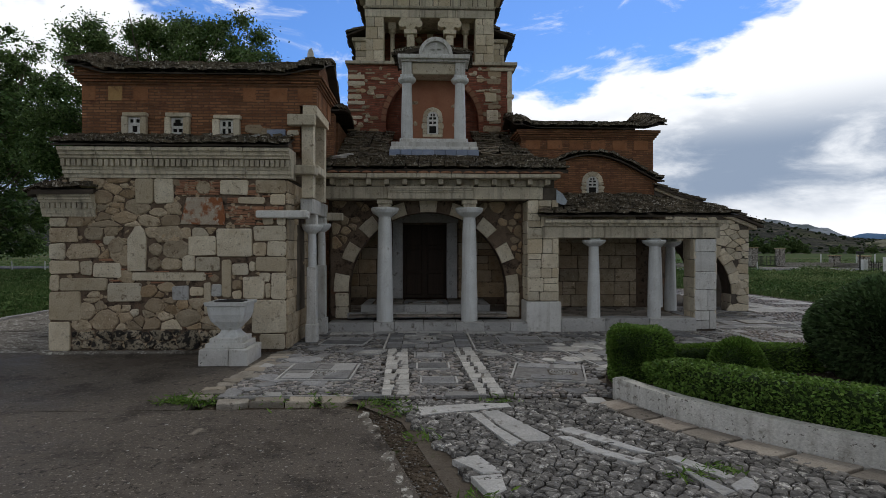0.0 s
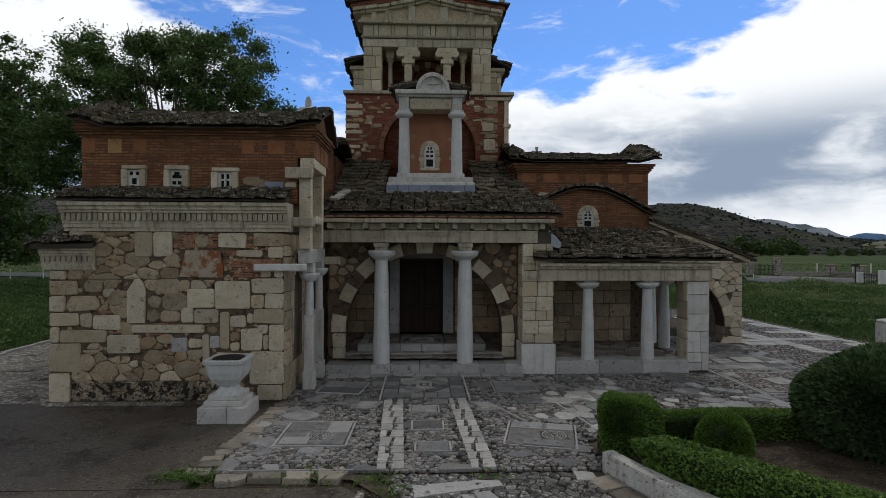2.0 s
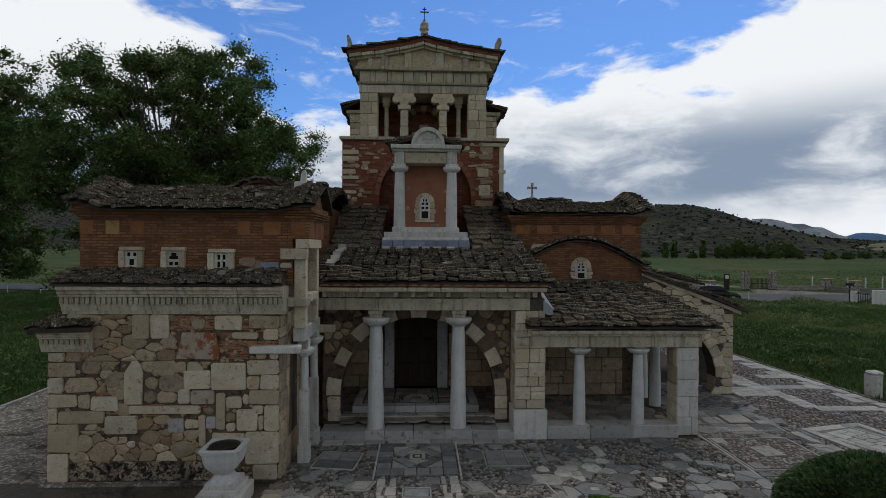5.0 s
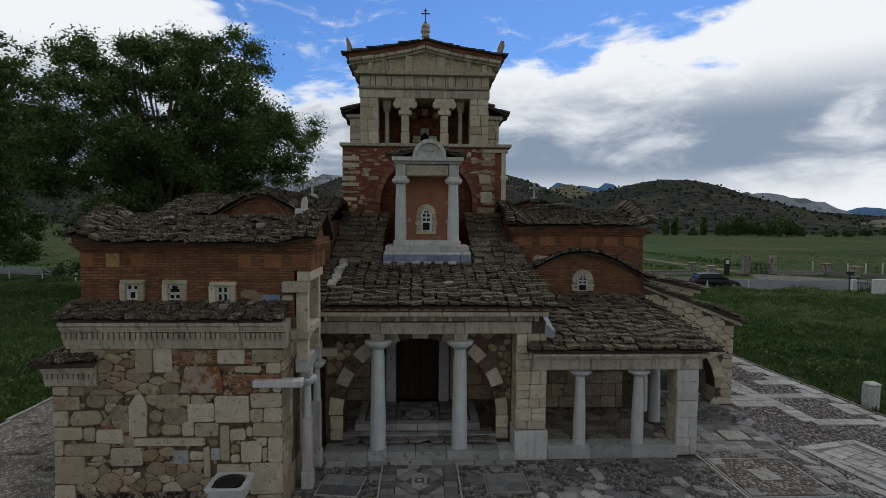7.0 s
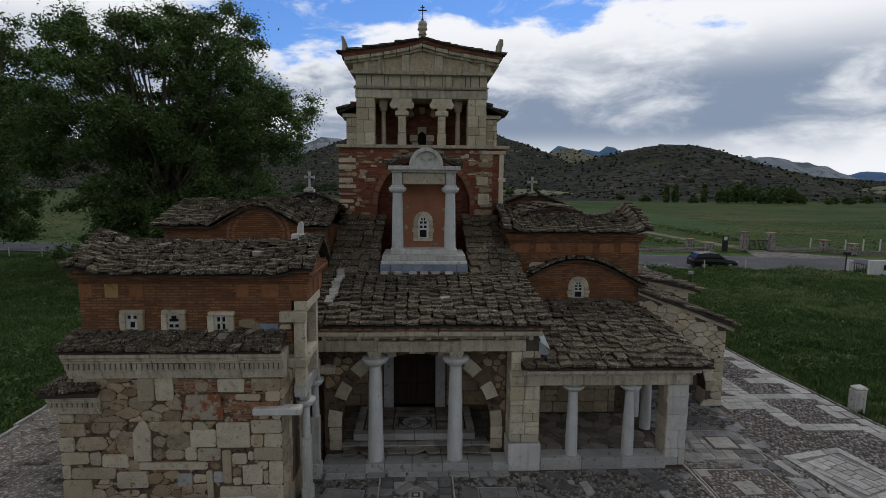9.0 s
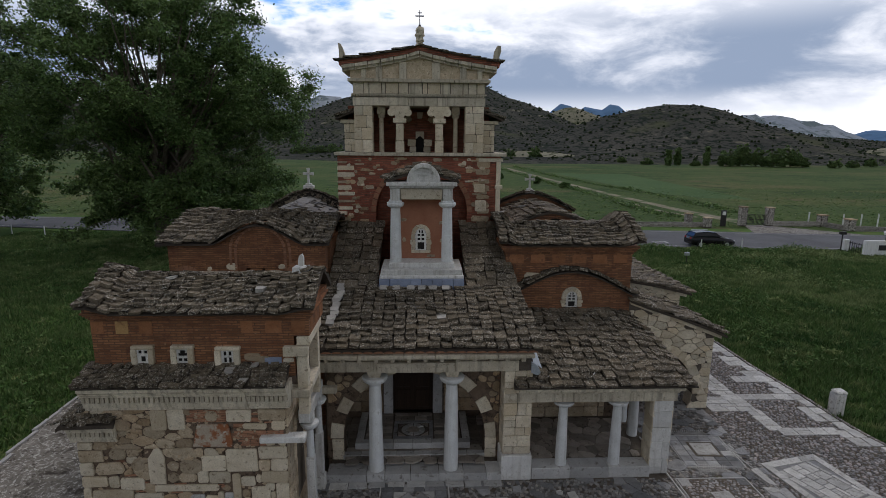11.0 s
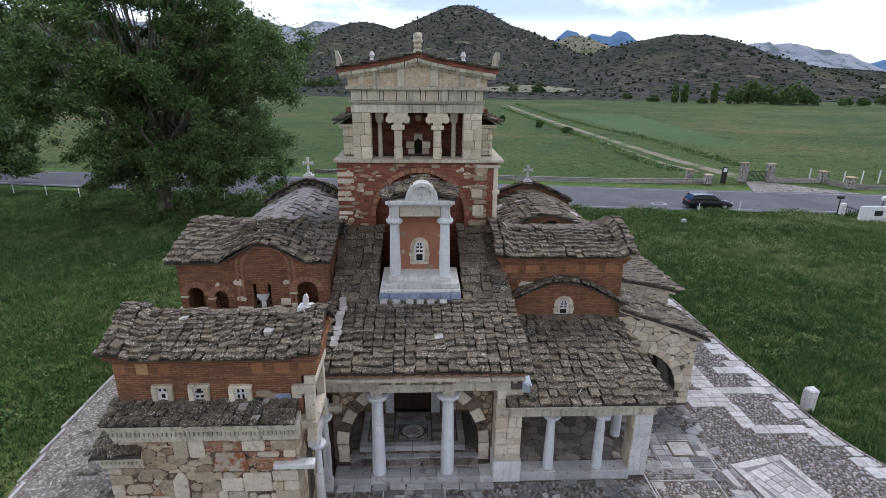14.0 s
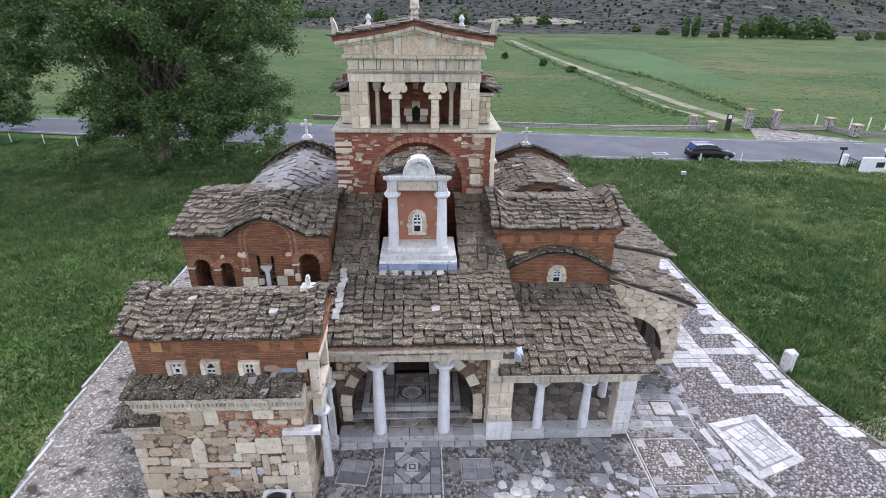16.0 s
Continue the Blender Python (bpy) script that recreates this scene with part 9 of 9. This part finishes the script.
        pts.append(q + np.array(c))
    leaf_mesh("crown", np.concatenate(pts), leafsize, M_LEAF, t_, 0.25)
    return t_


tree("tall broad poplar with a dense dark green crown", -24.9, 51.5, 17.0, 8.0, 380000, 11, 0.165, 0.8, 0.12, boughs=11, lean=1.6, crown=(-23.4, 12.7, 12.3, 9.5, 11.3))
tree("broad green tree beyond the meadow", -50.0, 60.0, 22.0, 9.0, 130000, 12, 0.24, 0.6, 0.10, boughs=11, crown=(-50.5, 16.2, 10.0, 9.0, 10.8))
FARTREES = ((22, 318, 8, 5), (-23, 330, 8, 5), (55, 330, 5, 4), (70, 328, 6, 4), (-82, 372, 7, 8), (-60, 378, 7, 8), (-70, 376, 6, 8), (117.3, 250, 6.5, 1.2), (122.7, 252, 7.5, 1.3), (135.6, 250, 8, 1.1), (142.9, 246, 6, 4), (153.1, 252, 8.5, 4.5), (160.1, 250, 7, 4.5), (163.4, 242, 7, 5.5), (173.3, 245, 7.5, 5), (175.5, 240, 4, 3.5), (129.3, 248, 2, 2.5), (112.2, 262, 2.5, 3), (187.8, 236, 3.2, 3), (199.4, 240, 2.8, 3), (106.2, 280, 2.6, 2.5), (216.6, 250, 3.5, 3), (29.7, 134, 1.3, 0.8), (22.8, 151, 1.2, 0.8), (33.5, 122, 0.8, 1.1), (240, 262, 4, 5))
for k, (x, y, h, s) in enumerate(FARTREES):
    tree("distant green tree at the foot of the hills", x, y, h * 1.1, s * 1.05, 7000, 40 + k, 0.62 if h > 5 else 0.4, 0.2, 0.06, "far trees")

# ---- hills ----


def hills(name, label, x0, x1, y0, y1, nx_, ny_, bumps, material, rough=0.05, seed=1):
    xs_, ys_ = np.linspace(x0, x1, nx_), np.linspace(y0, y1, ny_)
    X, Y = np.meshgrid(xs_, ys_)
    Z = np.zeros_like(X)
    for bx_, by_, h, sx, sy in bumps:
        Z = np.maximum(Z, h * np.exp(-np.abs((X - bx_) / sx) ** 1.8 - np.abs((Y - by_) / sy) ** 2))
    N = np.array([[noise.fractal(Vector((x / 90, y / 90, seed)), 1.0, 2.0, 5) for x in xs_] for y in ys_])
    Z = Z * (1 + rough * 2 * N) + np.minimum(Z, 6) * 0.25 * N - 0.8
    vs = np.stack([X, Y, Z], 2).reshape(-1, 3).tolist()
    fs = [(j * nx_ + i, j * nx_ + i + 1, (j + 1) * nx_ + i + 1, (j + 1) * nx_ + i) for j in range(ny_ - 1) for i in range(nx_ - 1)]
    ob = raw(name, vs, fs, material, smooth=True)
    tagged(ob, label, "hill", kind="structure")
    return X, Y, Z


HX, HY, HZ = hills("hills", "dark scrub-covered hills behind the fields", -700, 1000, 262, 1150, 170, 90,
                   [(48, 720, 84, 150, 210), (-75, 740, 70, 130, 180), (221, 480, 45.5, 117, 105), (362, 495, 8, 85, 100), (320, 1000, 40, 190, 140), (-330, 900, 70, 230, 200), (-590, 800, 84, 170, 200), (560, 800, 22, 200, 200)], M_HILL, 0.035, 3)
# haze, and sunlight on the last ridge, come from the mountains' colours
hills("mountain", "limestone mountain, its colour paled for haze", 900, 2600, 1950, 2700, 60, 20, [(1390, 2300, 136, 180, 220), (1520, 2300, 138, 170, 220), (1640, 2300, 120, 150, 220), (1735, 2300, 98, 110, 220)], M_FARHILL, 0.06, 5)
hills("mountain", "distant mountain, coloured blue for haze", 300, 4600, 3100, 4000, 80, 16, [(910, 3500, 258, 170, 250), (1240, 3500, 262, 190, 250), (1080, 3500, 240, 240, 250), (3150, 3600, 114, 330, 250), (3560, 3600, 112, 330, 250)], M_BLUEHILL, 0.03, 6)
hills("mountain", "limestone ridge, coloured pale for sunlight and haze", -1500, 100, 1450, 2000, 60, 16, [(-260, 1700, 146, 230, 180), (-480, 1700, 150, 300, 180), (-900, 1700, 150, 330, 180)], M_FARHILL, 0.06, 8)
# the first two slopes get their sunlight from the paler colour
PALE = [hills("hill", "ridge dotted with scrub, coloured pale for sunlight", 60, 460, 800, 1020, 40, 24, [(255, 900, 66, 120, 90)], M_PALEHILL, 0.05, 11),
        hills("hill", "grassy foot of the hills dotted with scrub, coloured pale for sunlight", 240, 560, 300, 430, 40, 24, [(347, 350, 11.5, 62, 32)], M_PALEHILL, 0.08, 12),
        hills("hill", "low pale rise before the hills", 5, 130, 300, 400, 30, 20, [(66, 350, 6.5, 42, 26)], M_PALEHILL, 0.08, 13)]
# scrub on the hillsides
gen = np.random.default_rng(21)
sc = []
for (gx, gy, gz), count, jitter in [((HX, HY, HZ), 27000, 5)] + list(zip(PALE, (900, 500, 160), (5, 4, 3))):
    pick = gen.choice(gx.size, count)
    q = np.stack([gx.ravel()[pick] + gen.uniform(-jitter, jitter, count), gy.ravel()[pick] + gen.uniform(-jitter, jitter, count), gz.ravel()[pick]], 1)
    sc += q[(q[:, 2] > 0.3) & (q[:, 1] < 960) & ((count < 20000) | (q[:, 1] < 760))].tolist()
M_SCRUB = mat("hill_scrub", (0.016, 0.026, 0.013), (0.036, 0.048, 0.024), 0.05, 0.9, 0.0, 1.0, vary=0.3, island=True, spec=0.0)
sv, sf = [], []
for x, y, z in sc:
    r, k = rng.uniform(0.35, 1.2) * (1.6 if y > 800 else 1.0), len(sv)
    for zz, q in ((-0.8, 0.9), (0.35, 1.0), (0.85, 0.55)):
        for i in range(6):
            a = 1.047 * i + rng.uniform(-0.3, 0.3)
            sv.append((x + r * q * math.cos(a), y + r * q * math.sin(a), z + r * zz * rng.uniform(0.7, 1.2)))
    for lv in (0, 6):
        sf += [(k + lv + i, k + lv + (i + 1) % 6, k + lv + 6 + (i + 1) % 6, k + lv + 6 + i) for i in range(6)]
    sf.append(tuple(k + 12 + i for i in range(6)))
tagged(raw("scrub", sv, sf, M_SCRUB), "dark evergreen scrub dotting the hills", "shrubs", kind="stuff")

# ---- roadside: low wall, pillars, gate, posts ----
lowwall = thing("low_stone_wall", "low rubble wall along the far side of the road", "wall", (20, 66.5, 0))
WL = [(-14, 70.9), (-2, 69.0), (12, 66.4), (24, 64.9), (36.5, 64.6)]
for (ax, ay), (bx_, by_) in zip(WL, WL[1:]):
    L_ = math.hypot(bx_ - ax, by_ - ay)
    w_ = part("wall_run", bx(bmesh.new(), 0, L_, 0.03, 0.35, -0.2, 0.36), M_JOINT, lowwall)
    w_.matrix_basis = pose(ax, ay, 0, 0, 0, math.degrees(math.atan2(by_ - ay, bx_ - ax)))
    PLACE[w_] = w_.matrix_basis.copy()
    lay_joined("wall_stones", w_.matrix_basis @ facing("front", 0.03), ashlar(0, L_, -0.15, 0.36, 0.17, 0.25, 0.5, 0.03), 0.05, M_RUBBLEWALL, w_)
    block("coping", M_PATH, lowwall, 0, L_, -0.04, 0.42, 0.36, 0.44, 0.02).matrix_basis = w_.matrix_basis.copy()
for (ax, ay), (bx_, by_) in zip([(45.4, 65.4), (51.6, 65.0), (52.4, 61.4), (70, 58.6)], [(51.6, 65.0), (52.4, 61.4), (70, 58.6), (90, 56)]):
    L_ = math.hypot(bx_ - ax, by_ - ay)
    w_ = part("wall_run", bx(bmesh.new(), 0, L_, 0.03, 0.35, -0.2, 0.5), M_JOINT, lowwall)
    w_.matrix_basis = pose(ax, ay, 0, 0, 0, math.degrees(math.atan2(by_ - ay, bx_ - ax)))
    PLACE[w_] = w_.matrix_basis.copy()
    lay_joined("wall_stones", w_.matrix_basis @ facing("front", 0.03), ashlar(0, L_, -0.15, 0.5, 0.17, 0.25, 0.5, 0.03), 0.05, M_RUBBLEWALL, w_)


def pillar(x, y, h, w):
    p_ = thing("stone_pillar", "rubble stone gate pillar with a flat cap", "pillar", (x, y, 0), "roadside pillars")
    c_ = part("shaft", bx(bmesh.new(), x - w / 2, x + w / 2, y - w / 2, y + w / 2, -0.2, h), M_JOINT, p_)
    for s_, at, lo in (("front", y - w / 2, x - w / 2), ("left", x - w / 2, -y - w / 2), ("right", x + w / 2, y - w / 2)):
        lay("stone", c_, facing(s_, at), rubble(lo, lo + w, 0.0, h, 0.26, 0.02, 1.1), 0.04, M_RUBBLEWALL, 0.02)
    block("cap", M_RUBBLE, p_, x - w / 2 - 0.1, x + w / 2 + 0.1, y - w / 2 - 0.1, y + w / 2 + 0.1, h, h + 0.12, 0.03)


pillar(41.4, 65.5, 2.3, 0.75)
pillar(44.9, 65.5, 2.2, 0.75)
pillar(35.0, 66.7, 1.25, 0.7)
pillar(36.0, 63.9, 1.1, 0.75)
pillar(51.8, 65.3, 1.3, 0.85)
pillar(52.3, 61.4, 1.3, 0.85)
gate = thing("iron_gate", "dark iron double gate standing part open", "gate", (44.2, 66.2, 0))
for x0, x1, tw_ in ((41.8, 43.1, 6), (43.2, 44.5, -4)):
    bm = bmesh.new()
    for xx in np.linspace(0, x1 - x0, 9):
        bx(bm, xx - 0.02, xx + 0.02, -0.02, 0.02, 0.05, 1.35)
    for z in (0.1, 0.7, 1.3):
        bx(bm, 0, x1 - x0, -0.025, 0.025, z - 0.03, z + 0.03)
    leafp = part("gate_leaf", bm, M_IRON, gate)
    leafp.matrix_basis = pose(x0, 65.6, 0, 0, 0, tw_)
board = thing("notice_board", "narrow black notice board with a pale panel", "sign", (38.6, 64.9, 0))
block("panel", M_IRON, board, 38.25, 38.95, 64.85, 65.0, -0.1, 1.95, 0.02)
block("notice", M_WHITE, board, 38.38, 38.82, 64.83, 64.85, 1.35, 1.8, 0.004)
for x, y in ((51.0, 66.6), (53.9, 64.4), (56.6, 64.8), (59.1, 65.1), (62, 65), (65, 64.8)):
    p_ = thing("fence_post", "thin white fence post", "post", (x, y, 0), "fence posts")
    block("shaft", M_WHITE, p_, x - 0.06, x + 0.06, y - 0.06, y + 0.06, -0.2, 1.55, 0.01)
for x, y in ((-36, 56.5), (-40, 57.4), (-44, 58.2), (-20, 54.3), (-16, 53.6), (27.9, 50.0), (32.2, 50.3)):
    p_ = thing("marker_post", "thin pale roadside marker post", "post", (x, y, 0), "marker posts")
    block("shaft", M_WHITE, p_, x - 0.04, x + 0.04, y - 0.04, y + 0.04, -0.2, 0.95, 0.01)
gatewall = thing("white_gate_wall", "white rendered gate wall with a dark plaque", "wall", (44, 45, 0))
block("wall", M_WHITE, gatewall, 41.6, 44.6, 46.5, 46.8, -0.2, 1.45, 0.02)
block("plaque", M_IRON, gatewall, 42.9, 43.7, 46.46, 46.5, 0.55, 1.05, 0.01)
block("post", M_WHITE, gatewall, 41.4, 41.8, 48.6, 49.0, -0.2, 1.2, 0.02)
bm = bmesh.new()
for k in range(6):
    bx(bm, 41.62 + k * 0.02, 41.65 + k * 0.02, 47.0 + k * 0.28, 47.04 + k * 0.28, -0.1, 1.1)
bx(bm, 41.62, 41.66, 46.9, 48.6, 0.95, 1.0)
part("railing", bm, M_IRON, gatewall)
lamp = thing("globe_lamp", "small lamp with a white glass globe on a post", "lamp", (43.6, 46.65, 1.45))
bm = bmesh.new()
lathe(bm, [(0.05, 1.43), (0.04, 1.9), (0.09, 1.95)], 43.6, 46.65, 10)
part("post", bm, M_IRON, lamp)
bm = bmesh.new()
lathe(bm, [(0.08, 1.95), (0.2, 2.05), (0.24, 2.18), (0.2, 2.31), (0.08, 2.4)], 43.6, 46.65, 14)
part("globe", bm, M_WHITE, lamp, smooth=True)
flood = thing("floodlight", "small floodlight on a thin post", "lamp", (41.0, 48.6, 0))
block("post", M_IRON, flood, 40.96, 41.04, 48.56, 48.64, -0.2, 1.7, 0.01)
block("head", M_IRON, flood, 40.7, 41.3, 48.45, 48.75, 1.7, 1.98, 0.03)
spot = thing("ground_spotlight", "small grey spotlight standing in the grass", "lamp", (23.7, 44.5, 0))
block("stake", M_IRON, spot, 23.67, 23.73, 44.47, 44.53, -0.2, 0.5, 0.005)
block("head", M_SILVER, spot, 23.48, 23.92, 44.4, 44.6, 0.5, 0.8, 0.03)

# ---- parked car ----
car = thing("parked_car", "black estate car with silver roof rails parked on the roadside", "car", (29.5, 51.9, 0))
CX, CY, CZ = 27.45, 50.9, -0.06


def loft(bm, sections):
    """Skin over cross-sections along x: (x, half width low, half width high, z low, z mid, z high)."""
    rings_ = []
    for x, wl_, wh, z0, z1, z2 in sections:
        pts = [(-wl_, z0), (-wl_ * 1.0, z1), (-wh, z2), (wh, z2), (wl_, z1), (wl_, z0)]
        rings_.append([bm.verts.new((CX + x, CY + 0.9 + p, CZ + z)) for p, z in pts])
    for a, b in zip(rings_, rings_[1:]):
        for i in range(6):
            bm.faces.new((a[i], a[(i + 1) % 6], b[(i + 1) % 6], b[i]))
    bm.faces.new(rings_[0])
    bm.faces.new(rings_[-1][::-1])


bm = bmesh.new()
loft(bm, [(0.0, 0.80, 0.72, 0.40, 0.75, 0.98), (0.12, 0.88, 0.80, 0.28, 0.80, 1.02), (0.9, 0.90, 0.84, 0.24, 0.82, 1.02), (2.6, 0.90, 0.84, 0.24, 0.80, 0.99), (3.2, 0.90, 0.82, 0.24, 0.78, 0.95), (4.0, 0.88, 0.74, 0.26, 0.70, 0.84), (4.4, 0.80, 0.66, 0.32, 0.60, 0.72), (4.5, 0.70, 0.60, 0.38, 0.55, 0.62)])
bmesh.ops.bevel(bm, geom=bm.edges[:], offset=0.03, segments=2, affect="EDGES")
body = part("body", bm, M_CARPAINT, car, smooth=True)
bm = bmesh.new()
loft(bm, [(0.12, 0.78, 0.70, 0.98, 1.05, 1.10), (0.45, 0.80, 0.64, 0.98, 1.15, 1.46), (1.6, 0.80, 0.66, 0.98, 1.15, 1.52), (2.4, 0.80, 0.64, 0.97, 1.15, 1.46), (3.3, 0.76, 0.68, 0.94, 0.96, 0.99)])
part("cabin_glass", bm, M_CARGLASS, car)
bm = bmesh.new()
loft(bm, [(0.42, 0.66, 0.60, 1.44, 1.47, 1.485), (1.6, 0.68, 0.62, 1.50, 1.53, 1.55), (2.42, 0.66, 0.58, 1.44, 1.47, 1.49)])
part("roof_panel", bm, M_CARPAINT, car)
for x, s_ in ((0.35, 0.06), (1.35, 0.05), (2.45, 0.05)):
    for sy in (-1, 1):
        bm = bmesh.new()
        a, b = Vector((CX + x + (0.5 if x > 2 else 0), CY + 0.9 + sy * 0.815, CZ + 0.98)), Vector((CX + x + (0.05 if x < 2 else 0), CY + 0.9 + sy * 0.665, CZ + 1.47))
        v8 = [bm.verts.new(q + Vector((dx, dy, 0))) for q in (a, b) for dx in (-s_, s_) for dy in (-0.015, 0.015)]
        for f in ((0, 1, 5, 4), (2, 6, 7, 3), (0, 4, 6, 2), (1, 3, 7, 5), (4, 5, 7, 6), (0, 2, 3, 1)):
            bm.faces.new([v8[i] for i in f])
        part("pillar", bm, M_CARPAINT, car)
for sy in (-0.62, 0.62):
    block("roof_rail", M_SILVER, car, CX + 0.5, CX + 2.3, CY + 0.9 + sy - 0.025, CY + 0.9 + sy + 0.025, CZ + 1.54, CZ + 1.585, 0.01)
for x in (0.85, 3.55):
    for yy, out in ((CY + 0.02, -1), (CY + 1.78, 1)):
        bm = bmesh.new()
        prism(bm, [(CX + x + 0.33 * math.cos(2 * math.pi * k / 20), CZ + 0.33 + 0.33 * math.sin(2 * math.pi * k / 20)) for k in range(20)], facing("front", yy), -0.11, 0.11)
        wheel = part("wheel", bm, M_TYRE, car)
        bm = bmesh.new()
        prism(bm, [(CX + x + 0.21 * math.cos(2 * math.pi * k / 16), CZ + 0.33 + 0.21 * math.sin(2 * math.pi * k / 16)) for k in range(16)], facing("front", yy), -0.12, 0.12)
        part("rim", bm, M_SILVER, wheel)
for sy in (-0.55, 0.55):
    block("headlight", M_SILVER, car, CX + 4.30, CX + 4.47, CY + 0.9 + sy - 0.16, CY + 0.9 + sy + 0.16, CZ + 0.60, CZ + 0.72, 0.02)
    block("tail_light", M_REDLAMP, car, CX - 0.01, CX + 0.12, CY + 0.9 + sy - 0.14, CY + 0.9 + sy + 0.2, CZ + 0.80, CZ + 0.98, 0.02)
    block("mirror", M_CARPAINT, car, CX + 2.75, CX + 2.9, CY + 0.9 + sy * 1.8 - 0.1, CY + 0.9 + sy * 1.8 + 0.1, CZ + 0.98, CZ + 1.1, 0.03)
block("bumper", M_TYRE, car, CX - 0.04, CX + 0.12, CY + 0.15, CY + 1.65, CZ + 0.3, CZ + 0.5, 0.03)
